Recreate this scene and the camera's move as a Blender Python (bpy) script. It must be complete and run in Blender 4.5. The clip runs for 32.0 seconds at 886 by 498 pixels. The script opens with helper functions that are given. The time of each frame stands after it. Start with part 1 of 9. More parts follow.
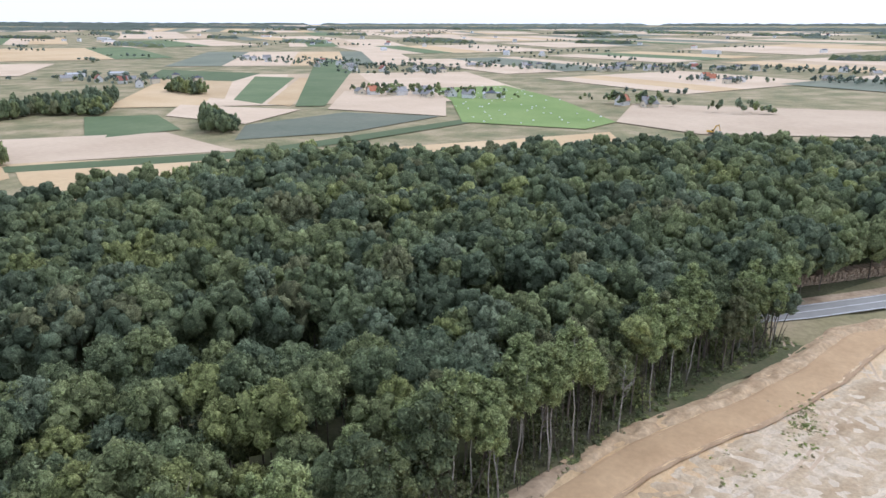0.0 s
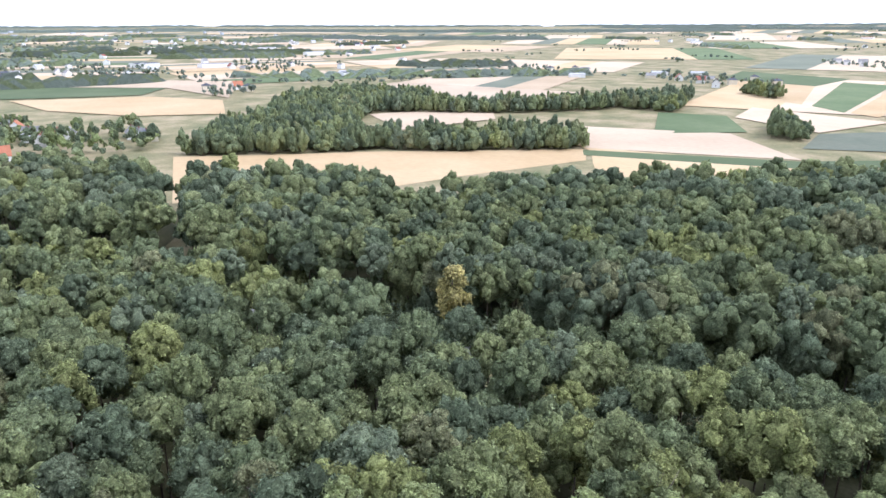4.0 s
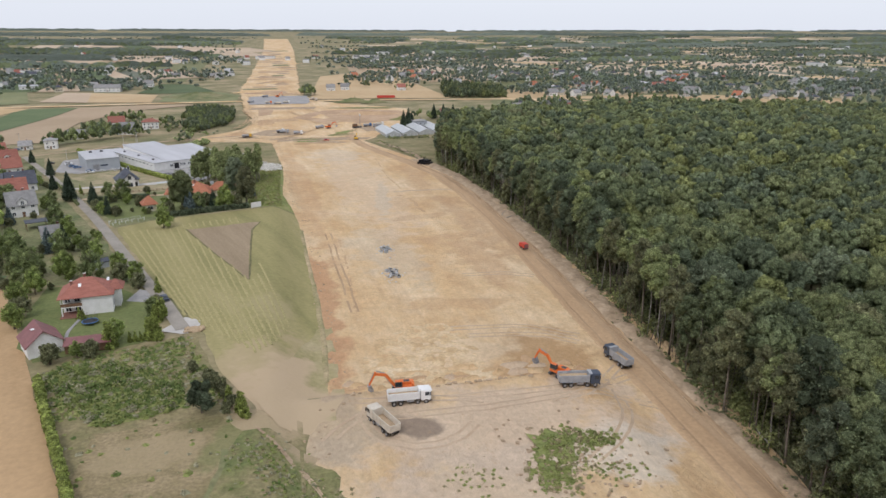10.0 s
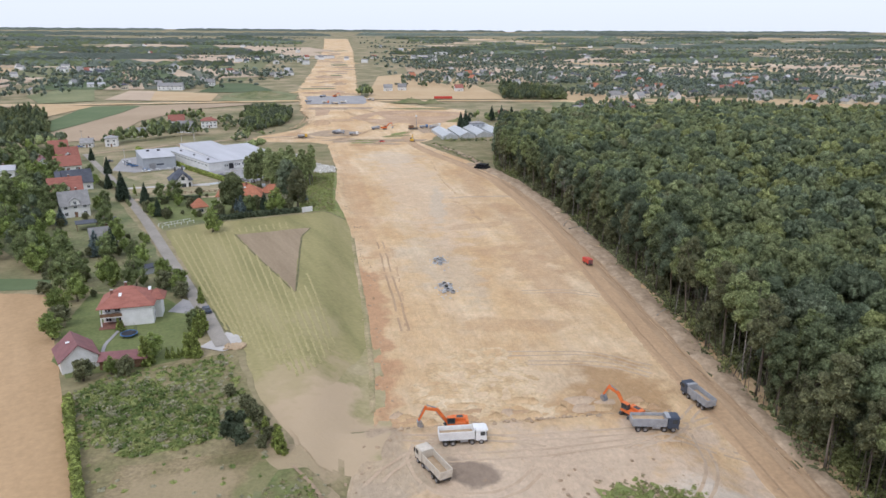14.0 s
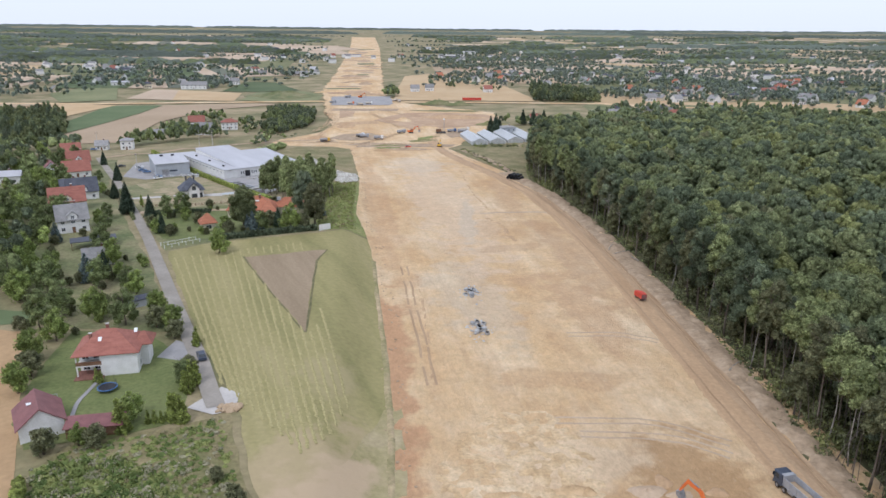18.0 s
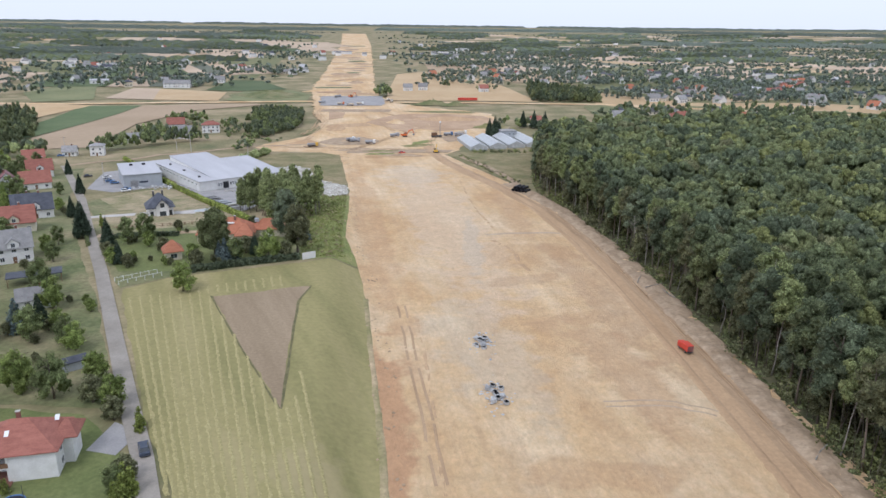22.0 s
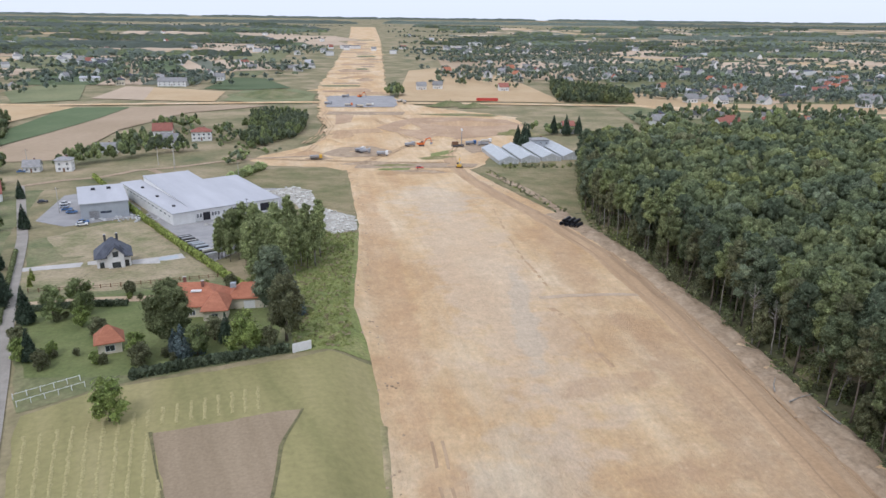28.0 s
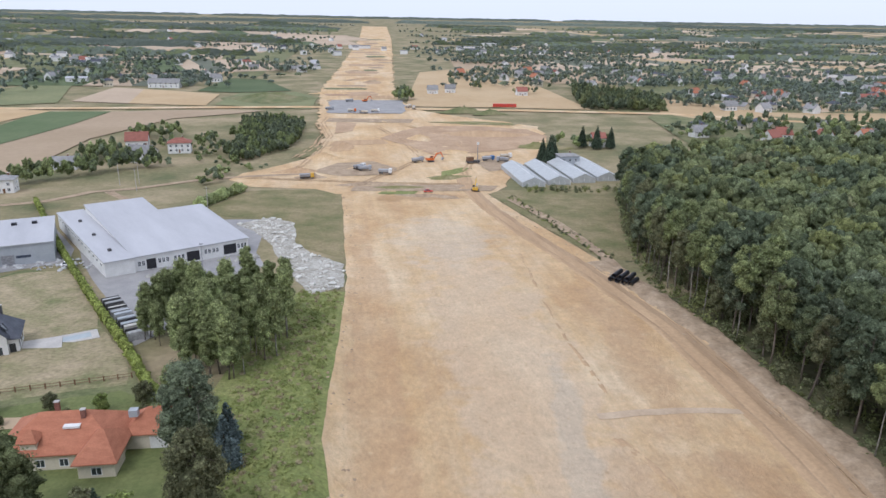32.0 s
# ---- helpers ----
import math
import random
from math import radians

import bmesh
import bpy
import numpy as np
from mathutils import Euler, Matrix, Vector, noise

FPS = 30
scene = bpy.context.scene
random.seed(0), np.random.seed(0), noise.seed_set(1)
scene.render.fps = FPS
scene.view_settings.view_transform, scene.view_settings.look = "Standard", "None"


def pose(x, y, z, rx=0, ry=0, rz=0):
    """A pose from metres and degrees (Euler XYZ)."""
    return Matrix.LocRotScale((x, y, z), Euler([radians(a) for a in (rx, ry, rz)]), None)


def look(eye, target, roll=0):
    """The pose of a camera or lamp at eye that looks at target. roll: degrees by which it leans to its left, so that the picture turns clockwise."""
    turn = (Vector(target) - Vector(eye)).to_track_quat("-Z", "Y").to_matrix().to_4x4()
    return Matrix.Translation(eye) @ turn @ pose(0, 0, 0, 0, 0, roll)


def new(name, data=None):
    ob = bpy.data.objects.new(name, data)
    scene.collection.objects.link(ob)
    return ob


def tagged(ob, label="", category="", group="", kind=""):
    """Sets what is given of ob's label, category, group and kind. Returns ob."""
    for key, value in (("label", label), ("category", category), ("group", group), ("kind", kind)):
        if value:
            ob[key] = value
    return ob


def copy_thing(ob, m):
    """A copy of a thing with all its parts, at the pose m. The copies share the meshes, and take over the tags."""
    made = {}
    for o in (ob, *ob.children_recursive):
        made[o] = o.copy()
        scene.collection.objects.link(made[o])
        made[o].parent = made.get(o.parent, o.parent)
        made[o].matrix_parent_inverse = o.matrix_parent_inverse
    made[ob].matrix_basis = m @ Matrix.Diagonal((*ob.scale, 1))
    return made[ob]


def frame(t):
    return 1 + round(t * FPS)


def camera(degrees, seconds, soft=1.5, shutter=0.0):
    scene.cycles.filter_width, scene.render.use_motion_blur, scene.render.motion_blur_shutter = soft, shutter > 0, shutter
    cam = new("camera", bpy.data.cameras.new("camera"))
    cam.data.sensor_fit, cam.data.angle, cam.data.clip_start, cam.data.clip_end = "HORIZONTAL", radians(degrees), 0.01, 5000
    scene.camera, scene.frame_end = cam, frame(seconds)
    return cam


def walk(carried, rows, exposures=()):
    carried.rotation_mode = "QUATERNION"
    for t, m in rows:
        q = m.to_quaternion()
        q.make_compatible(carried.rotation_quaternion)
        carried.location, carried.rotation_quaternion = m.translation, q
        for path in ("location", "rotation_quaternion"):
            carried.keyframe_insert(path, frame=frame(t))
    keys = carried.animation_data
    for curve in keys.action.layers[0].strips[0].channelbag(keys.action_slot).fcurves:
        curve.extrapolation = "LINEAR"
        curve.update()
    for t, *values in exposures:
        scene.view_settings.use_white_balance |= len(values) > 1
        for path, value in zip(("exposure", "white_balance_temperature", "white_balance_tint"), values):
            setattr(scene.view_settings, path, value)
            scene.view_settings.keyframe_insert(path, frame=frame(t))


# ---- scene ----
cam = camera(64.6, 32.0)

# seconds, eye, heading to the left of +y, pitch, roll
PATH = [
    (0.0, -22.22, -32.58, 72.94, -151.03, -17.49, 0.12),
    (0.5, -21.91, -32.86, 72.66, -146.06, -17.48, 0.08),
    (1.0, -21.75, -32.89, 72.60, -139.88, -17.46, 0.08),
    (1.5, -21.63, -32.90, 72.52, -134.78, -17.45, -0.00),
    (2.0, -21.46, -32.94, 72.52, -128.39, -17.42, -0.07),
    (2.5, -21.39, -32.82, 72.37, -123.28, -17.37, -0.04),
    (4.5, -22.00, -31.97, 72.60, -99.19, -17.32, -0.06),
    (5.0, -22.18, -31.48, 72.78, -89.57, -17.23, 0.05),
    (5.5, -22.19, -31.54, 72.74, -80.33, -17.23, 0.07),
    (6.0, -22.04, -31.20, 72.80, -68.80, -17.18, 0.07),
    (6.5, -22.11, -31.11, 73.00, -59.01, -17.18, 0.08),
    (7.0, -22.22, -31.51, 73.33, -48.17, -17.13, 0.05),
    (7.5, -22.32, -31.68, 73.53, -39.97, -17.13, -0.01),
    (8.0, -22.31, -31.67, 73.62, -29.83, -17.08, 0.00),
    (8.5, -22.45, -31.84, 73.93, -22.29, -17.07, 0.07),
    (9.0, -22.38, -31.91, 74.15, -14.94, -17.08, 0.06),
    (9.5, -22.19, -31.89, 74.17, -13.18, -17.01, 0.06),
    (10.0, -22.37, -32.07, 74.30, -12.56, -17.13, 0.12),
    (10.5, -22.31, -31.50, 74.38, -12.40, -17.05, 0.19),
    (11.0, -22.16, -30.62, 74.37, -12.18, -17.02, 0.21),
    (11.5, -21.95, -29.16, 74.18, -11.57, -17.00, 0.24),
    (12.0, -21.76, -27.22, 74.02, -10.58, -17.02, 0.23),
    (12.5, -21.49, -25.05, 73.79, -10.14, -17.04, 0.24),
    (13.0, -21.35, -22.54, 73.74, -9.57, -17.09, 0.24),
    (13.5, -21.05, -19.89, 73.69, -8.74, -17.08, 0.28),
    (14.0, -20.78, -17.05, 73.88, -8.05, -17.11, 0.29),
    (14.5, -20.45, -13.97, 74.04, -7.59, -17.13, 0.29),
    (16.5, -19.51, 0.25, 74.14, -6.34, -17.18, 0.46),
    (17.0, -19.43, 3.99, 74.25, -6.16, -17.19, 0.50),
    (17.5, -19.37, 7.84, 74.47, -6.04, -17.23, 0.56),
    (18.0, -19.21, 11.93, 74.51, -5.98, -17.23, 0.55),
    (18.5, -19.31, 16.00, 74.66, -5.92, -17.26, 0.63),
    (19.0, -19.34, 20.53, 74.62, -5.80, -17.31, 0.59),
    (19.5, -19.12, 25.16, 74.57, -5.76, -17.34, 0.63),
    (20.0, -19.17, 29.52, 74.61, -5.73, -17.38, 0.64),
    (20.5, -19.18, 34.04, 74.64, -5.60, -17.44, 0.71),
    (21.0, -19.16, 38.76, 74.63, -5.57, -17.48, 0.75),
    (21.5, -19.03, 43.52, 74.72, -6.25, -17.48, 0.72),
    (22.0, -19.19, 48.33, 74.86, -6.73, -17.48, 0.74),
    (22.5, -19.25, 53.20, 75.11, -6.92, -17.56, 0.74),
    (23.0, -19.39, 58.33, 75.36, -6.04, -17.61, 0.75),
    (23.5, -19.50, 63.61, 75.62, -5.60, -17.58, 0.77),
    (24.0, -19.57, 69.41, 75.54, -5.54, -17.60, 0.76),
    (24.5, -19.90, 75.01, 75.65, -5.70, -17.63, 0.76),
    (25.0, -20.13, 80.61, 75.90, -5.88, -17.68, 0.78),
    (25.5, -20.26, 86.63, 75.97, -6.04, -17.71, 0.82),
    (27.5, -20.58, 111.25, 75.61, -6.45, -17.94, 0.74),
    (28.0, -20.59, 118.20, 75.19, -6.07, -18.00, 0.75),
    (28.5, -20.07, 125.45, 75.01, -5.79, -18.07, 0.78),
    (29.0, -19.62, 132.81, 74.96, -5.47, -18.09, 0.81),
    (29.5, -19.32, 140.87, 74.97, -5.33, -18.12, 0.85),
    (30.0, -18.90, 149.68, 74.58, -5.32, -18.13, 0.95),
    (30.5, -17.81, 158.84, 73.75, -5.31, -18.03, 1.06),
    (31.0, -17.16, 168.09, 73.29, -5.32, -17.99, 1.12),
    (31.5, -15.94, 175.90, 72.81, -5.21, -17.98, 1.15),
    (32.0, -14.72, 184.50, 73.01, -5.17, -17.99, 1.08),
]


def aim(x, y, z, yaw, pitch, roll):
    return Matrix.Translation((x, y, z)) @ pose(0, 0, 0, 90 + pitch, 0, yaw) @ pose(0, 0, 0, 0, 0, roll)


EXPOSURES = [(0.0, 0.40, 5500, 13), (1.0, 0.66, 5500, 13), (2.5, 0.86, 5500, 14), (5.0, 1.02, 5560, 15), (6.5, 0.82, 5620, 15), (8.0, 0.22, 6350, 13), (9.5, -0.06, 6220, 12), (14.0, 0.10, 5830, 13), (32.0, 0.07, 5700, 13)]
walk(cam, [(row[0], aim(*row[1:])) for row in PATH], EXPOSURES)

# ---- light: a bright, thinly overcast summer sky with a wide soft sun ----
world = bpy.data.worlds.new("overcast_sky")
scene.world = world
world.use_nodes = True
wn = world.node_tree
wn.nodes.clear()
sky = wn.nodes.new("ShaderNodeTexSky")
sky.sky_type = "NISHITA"
sky.sun_disc = False
sky.sun_elevation, sky.sun_rotation = radians(52), radians(215)
sky.air_density, sky.dust_density, sky.ozone_density = 1.0, 4.0, 1.0
veil = wn.nodes.new("ShaderNodeMix")
veil.data_type = "RGBA"
veil.inputs["Factor"].default_value = 0.72
veil.inputs["B"].default_value = (11.0, 11.3, 11.8, 1)
wn.links.new(sky.outputs[0], veil.inputs["A"])
bg = wn.nodes.new("ShaderNodeBackground")
bg.inputs["Strength"].default_value = 0.10
wn.links.new(veil.outputs["Result"], bg.inputs["Color"])
wout = wn.nodes.new("ShaderNodeOutputWorld")
wn.links.new(bg.outputs[0], wout.inputs["Surface"])

sun_data = bpy.data.lights.new("sun", "SUN")
sun_data.energy, sun_data.angle, sun_data.color = 1.0, radians(14), (1.0, 0.96, 0.9)
sun = new("sun", sun_data)
sun.matrix_world = look((0, 0, 0), (-math.sin(radians(215)) * math.cos(radians(52)), -math.cos(radians(215)) * math.cos(radians(52)), -math.sin(radians(52))))

# ---- materials ----
def nodes_of(name, rough=0.9, spec=0.3, metal=0.0):
    m = bpy.data.materials.new(name)
    m.use_nodes = True
    t = m.node_tree
    b = t.nodes["Principled BSDF"]
    b.inputs["Roughness"].default_value, b.inputs["Metallic"].default_value = rough, metal
    b.inputs["Specular IOR Level"].default_value = spec
    return m, t, b


def noise_fac(t, scale, stretch=(1, 1, 1), detail=5.0, rough=0.6, turn=0.0, coords="Object"):
    tc = t.nodes.new("ShaderNodeTexCoord")
    mp = t.nodes.new("ShaderNodeMapping")
    mp.vector_type = "TEXTURE"
    mp.inputs["Rotation"].default_value = (0, 0, radians(turn))
    mp.inputs["Scale"].default_value = [1 / s for s in stretch]
    t.links.new(tc.outputs[coords], mp.inputs["Vector"])
    n = t.nodes.new("ShaderNodeTexNoise")
    n.inputs["Scale"].default_value, n.inputs["Detail"].default_value, n.inputs["Roughness"].default_value = scale, detail, rough
    t.links.new(mp.outputs[0], n.inputs["Vector"])
    return n.outputs["Fac"]


def remap(t, fac, a, b, lo, hi):
    r = t.nodes.new("ShaderNodeMapRange")
    for key, v in zip(("From Min", "From Max", "To Min", "To Max"), (a, b, lo, hi)):
        r.inputs[key].default_value = v
    t.links.new(fac, r.inputs["Value"])
    return r.outputs[0]


def ramp(t, fac, stops, lo=0.32, hi=0.68):
    r = t.nodes.new("ShaderNodeValToRGB")
    n = len(stops)
    while len(r.color_ramp.elements) < n:
        r.color_ramp.elements.new(0.5)
    for i, c in enumerate(stops):
        e = r.color_ramp.elements[i]
        e.position, e.color = (lo + (hi - lo) * i / (n - 1) if n > 1 else 0.5), (*c, 1)
    t.links.new(fac, r.inputs["Fac"])
    return r.outputs["Color"]


def mixc(t, fac, a, b, mode="MIX"):
    x = t.nodes.new("ShaderNodeMix")
    x.data_type, x.blend_type = "RGBA", mode
    for key, v in (("Factor", fac), ("A", a), ("B", b)):
        if isinstance(v, (int, float)):
            x.inputs[key].default_value = v
        elif isinstance(v, tuple):
            x.inputs[key].default_value = (*v, 1)
        else:
            t.links.new(v, x.inputs[key])
    return x.outputs["Result"]


def scaled(t, col, fac):
    v = t.nodes.new("ShaderNodeVectorMath")
    v.operation = "SCALE"
    t.links.new(col, v.inputs[0])
    t.links.new(fac, v.inputs["Scale"])
    return v.outputs[0]


def bumped(t, b, fac, dist, strength=0.7):
    p = t.nodes.new("ShaderNodeBump")
    p.inputs["Strength"].default_value, p.inputs["Distance"].default_value = strength, dist
    t.links.new(fac, p.inputs["Height"])
    t.links.new(p.outputs[0], b.inputs["Normal"])


def material(name, stops, scale=1.0, fine=None, rough=0.9, bump=0.0, metal=0.0, vary=0.0, spec=0.3, stretch=(1, 1, 1), turn=0.0):
    """stops: colours along a large noise; fine: (scale, strength) of a small grain; vary: how far alike pieces differ."""
    m, t, b = nodes_of(name, rough, spec, metal)
    big = noise_fac(t, scale, stretch, turn=turn)
    col = ramp(t, big, stops)
    grain = big
    if fine:
        grain = noise_fac(t, fine[0], detail=4.0)
        col = scaled(t, col, remap(t, grain, 0.25, 0.75, 1 - fine[1], 1 + fine[1]))
    if vary:
        oi = t.nodes.new("ShaderNodeObjectInfo")
        col = scaled(t, col, remap(t, oi.outputs["Random"], 0, 1, 1 - vary, 1 + vary))
    t.links.new(col, b.inputs["Base Color"])
    if bump:
        bumped(t, b, grain, bump)
    return m


def leaf_material(name, dark, light, vary=0.38):
    """Foliage: two tones in clumps, every spray its own shade, every tree its own."""
    m, t, b = nodes_of(name, 0.75, 0.08)
    col = ramp(t, noise_fac(t, 0.22, detail=3.0), [dark, light])
    twig = noise_fac(t, 1.3, detail=6.0, rough=0.75)
    col = scaled(t, col, remap(t, twig, 0.34, 0.66, 0.45, 1.65))
    leaf = noise_fac(t, 4.5, detail=3.0, rough=0.7)
    col = scaled(t, col, remap(t, leaf, 0.36, 0.64, 0.55, 1.45))
    bumped(t, b, twig, 0.6, 0.8)
    geo = t.nodes.new("ShaderNodeNewGeometry")
    col = scaled(t, col, remap(t, geo.outputs["Random Per Island"], 0, 1, 1 - vary, 1 + vary))
    oi = t.nodes.new("ShaderNodeObjectInfo")
    col = scaled(t, col, remap(t, oi.outputs["Random"], 0, 1, 0.82, 1.18))
    t.links.new(col, b.inputs["Base Color"])
    tr = t.nodes.new("ShaderNodeBsdfTranslucent")
    t.links.new(col, tr.inputs["Color"])
    mx = t.nodes.new("ShaderNodeMixShader")
    mx.inputs[0].default_value = 0.42
    t.links.new(b.outputs[0], mx.inputs[1])
    t.links.new(tr.outputs[0], mx.inputs[2])
    t.links.new(mx.outputs[0], t.nodes["Material Output"].inputs["Surface"])
    return m


def blotted(t, col, blots):
    """Stains with worn, wobbling outlines: x, y, half sizes, turn, colour and strength of each."""
    tc = t.nodes.new("ShaderNodeTexCoord")
    wob = noise_fac(t, 0.09, detail=6)
    for x, y, rx, ry, turn, tone, most in blots:
        mp = t.nodes.new("ShaderNodeMapping")
        mp.vector_type = "TEXTURE"
        mp.inputs["Location"].default_value, mp.inputs["Rotation"].default_value, mp.inputs["Scale"].default_value = (x, y, 0), (0, 0, radians(turn)), (rx, ry, 1000)
        t.links.new(tc.outputs["Object"], mp.inputs["Vector"])
        ln = t.nodes.new("ShaderNodeVectorMath")
        ln.operation = "LENGTH"
        t.links.new(mp.outputs[0], ln.inputs[0])
        ad = t.nodes.new("ShaderNodeMath")
        ad.operation = "ADD"
        t.links.new(ln.outputs["Value"], ad.inputs[0])
        t.links.new(remap(t, wob, 0.3, 0.7, -0.55, 0.55), ad.inputs[1])
        col = mixc(t, remap(t, ad.outputs[0], 0.75, 1.1, most, 0), col, tone)
    return col


def stained(m, blots):
    """Lay such stains over the colour of a finished material."""
    t = m.node_tree
    base = t.nodes["Principled BSDF"].inputs["Base Color"]
    t.links.new(blotted(t, base.links[0].from_socket, blots), base)
    return m


def sand_material(name, blots=()):
    """Bare sandy subsoil: pale and orange beds, scraper streaks along the works, stains of damp and clay."""
    m, t, b = nodes_of(name, 0.95, 0.2)
    col = ramp(t, noise_fac(t, 0.032, (1, 0.55, 1), detail=7, rough=0.68), [(0.55, 0.36, 0.185), (0.63, 0.45, 0.255), (0.71, 0.555, 0.36)], 0.36, 0.63)
    grey = remap(t, noise_fac(t, 0.05, (1, 0.25, 1), turn=6), 0.55, 0.68, 0, 0.35)
    col = mixc(t, grey, col, (0.61, 0.515, 0.375))
    streak = remap(t, noise_fac(t, 0.35, (1, 0.045, 1), turn=4, detail=6), 0.35, 0.68, 0, 0.4)
    col = mixc(t, streak, col, (0.45, 0.295, 0.175))
    cross = remap(t, noise_fac(t, 0.3, (0.07, 1, 1), turn=10, detail=6), 0.58, 0.7, 0, 0.13)
    col = mixc(t, cross, col, (0.40, 0.275, 0.17))
    col = blotted(t, col, blots)
    mid = noise_fac(t, 0.2, detail=6, rough=0.75)
    col = scaled(t, col, remap(t, mid, 0.3, 0.7, 0.88, 1.1))
    clods = noise_fac(t, 0.55, (1, 0.7, 1), detail=6, rough=0.7)
    col = mixc(t, remap(t, clods, 0.59, 0.71, 0, 0.4), col, (0.38, 0.24, 0.125))
    col = mixc(t, remap(t, clods, 0.41, 0.29, 0, 0.32), col, (0.70, 0.56, 0.375))
    grain = noise_fac(t, 1.1, (1, 0.6, 1), detail=7, rough=0.75)
    col = scaled(t, col, remap(t, grain, 0.25, 0.75, 0.80, 1.16))
    t.links.new(col, b.inputs["Base Color"])
    bumped(t, b, grain, 0.5, 0.9)
    return m


M = {}
BROWN, CLAY, DAMP = (0.33, 0.205, 0.105), (0.47, 0.425, 0.35), (0.27, 0.205, 0.15)
M["sand"] = sand_material("bare_sand", (
    (35, 113, 13, 15, 0, (0.41, 0.26, 0.13), 0.85), (-0.6, 84.4, 5.0, 4.0, 0, DAMP, 0.95), (9, 205, 11, 36, 8, CLAY, 0.3), (14, 120, 16, 9, 0, (0.66, 0.53, 0.37), 0.5),
    (-15.5, 150, 5, 62, 0, (0.47, 0.275, 0.15), 0.85), (-15, 95, 4, 9, 0, (0.36, 0.25, 0.165), 0.7), (-17, 330, 6, 130, 3, (0.48, 0.30, 0.165), 0.45), (14, 330, 16, 110, 2, (0.60, 0.46, 0.32), 0.6), (50, 240, 7, 60, 0, (0.43, 0.28, 0.165), 0.5), (38, 275, 14, 18, 0, (0.45, 0.285, 0.15), 0.3), (8, 430, 20, 30, 0, (0.55, 0.465, 0.36), 0.4),
    (40, 192, 8, 30, 6, (0.48, 0.31, 0.175), 0.6), (32, 250, 14, 5, 12, (0.46, 0.305, 0.185), 0.5), (44, 330, 6, 50, -4, (0.48, 0.32, 0.19), 0.5), (22, 150, 18, 5, -6, (0.47, 0.30, 0.165), 0.45), (28, 216, 8, 6, 0, (0.48, 0.32, 0.19), 0.4),
    (14, 80, 36, 17, 4, (0.575, 0.445, 0.325), 0.8), (4, 62, 24, 14, 0, (0.555, 0.44, 0.33), 0.7), (33, 69, 11, 10, 0, (0.64, 0.57, 0.47), 0.65), (20, 290, 3.5, 40, -6, CLAY, 0.35), (-20, 92, 12, 20, 20, (0.45, 0.36, 0.25), 0.7), (2, 497, 22, 6, 4, BROWN, 0.5), (-33, -160, 15, 45, -24, (0.62, 0.54, 0.43), 0.65), (-14, -122, 9, 26, -24, (0.62, 0.54, 0.43), 0.55), (-0.6, 84.4, 4.8, 4.0, 0, DAMP, 0.9)))
M["sand_far"] = sand_material("bare_sand_earthworks")
M["haul"] = material("packed_haul_road", [(0.40, 0.265, 0.15), (0.50, 0.345, 0.205)], 0.3, (1.2, 0.16), 0.95, 0.15, stretch=(1, 0.06, 1))
M["track"] = material("pressed_track_sand", [(0.41, 0.30, 0.20), (0.52, 0.40, 0.28)], 0.12, (1.5, 0.12), 0.95, 0.1)
M["rut"] = material("churned_rut_soil", [(0.32, 0.21, 0.12), (0.46, 0.325, 0.20)], 0.4, (1.5, 0.15), 0.95, 0.2, stretch=(1, 0.08, 1))
M["berm"] = material("grey_topsoil_berm", [(0.285, 0.205, 0.13), (0.365, 0.27, 0.178), (0.44, 0.335, 0.23)], 0.22, (1.1, 0.26), 0.95, 0.3)
M["churned"] = material("churned_yellow_sand", [(0.46, 0.315, 0.165), (0.56, 0.41, 0.24), (0.65, 0.51, 0.335)], 0.14, (1.3, 0.24), 0.95, 0.6)
M["dusty_field"] = material("dusty_trampled_stubble", [(0.275, 0.24, 0.112), (0.335, 0.283, 0.15), (0.40, 0.325, 0.20)], 0.12, (1.0, 0.16), 0.95, 0.15)
M["haul_south"] = material("smooth_orange_haul_road", [(0.385, 0.255, 0.14), (0.46, 0.315, 0.178)], 0.1, (0.9, 0.1), 0.95, 0.08)
M["pale_churn"] = material("pale_churned_soil", [(0.35, 0.25, 0.15), (0.45, 0.345, 0.225), (0.55, 0.45, 0.33)], 0.22, (1.2, 0.22), 0.95, 0.5, stretch=(1, 0.25, 1), turn=-28)
M["sandy_berm"] = material("sandy_berm", [(0.35, 0.24, 0.14), (0.42, 0.30, 0.18), (0.485, 0.36, 0.23)], 0.25, (1.1, 0.3), 0.95, 0.4)
M["ground"] = material("rough_grassland", [(0.13, 0.135, 0.06), (0.235, 0.20, 0.105), (0.36, 0.285, 0.175)], 0.03, (0.6, 0.2), 0.95, 0.2)
M["forest_floor"] = material("forest_floor", [(0.075, 0.085, 0.034), (0.135, 0.12, 0.065)], 0.12, (0.9, 0.3), 0.95, 0.2)
M["stubble"] = material("mown_stubble", [(0.215, 0.198, 0.080), (0.285, 0.250, 0.108), (0.335, 0.285, 0.138)], 0.09, (0.8, 0.14), 0.95, 0.1, stretch=(1, 0.12, 1), turn=20)
M["straw"] = material("straw_swath", [(0.315, 0.275, 0.122), (0.37, 0.32, 0.152)], 0.5, (2.0, 0.25), 0.95, 0.1)
M["furrow"] = material("grassy_furrow", [(0.10, 0.10, 0.045), (0.19, 0.165, 0.08)], 0.5, (1.5, 0.3), 0.95, 0.3)
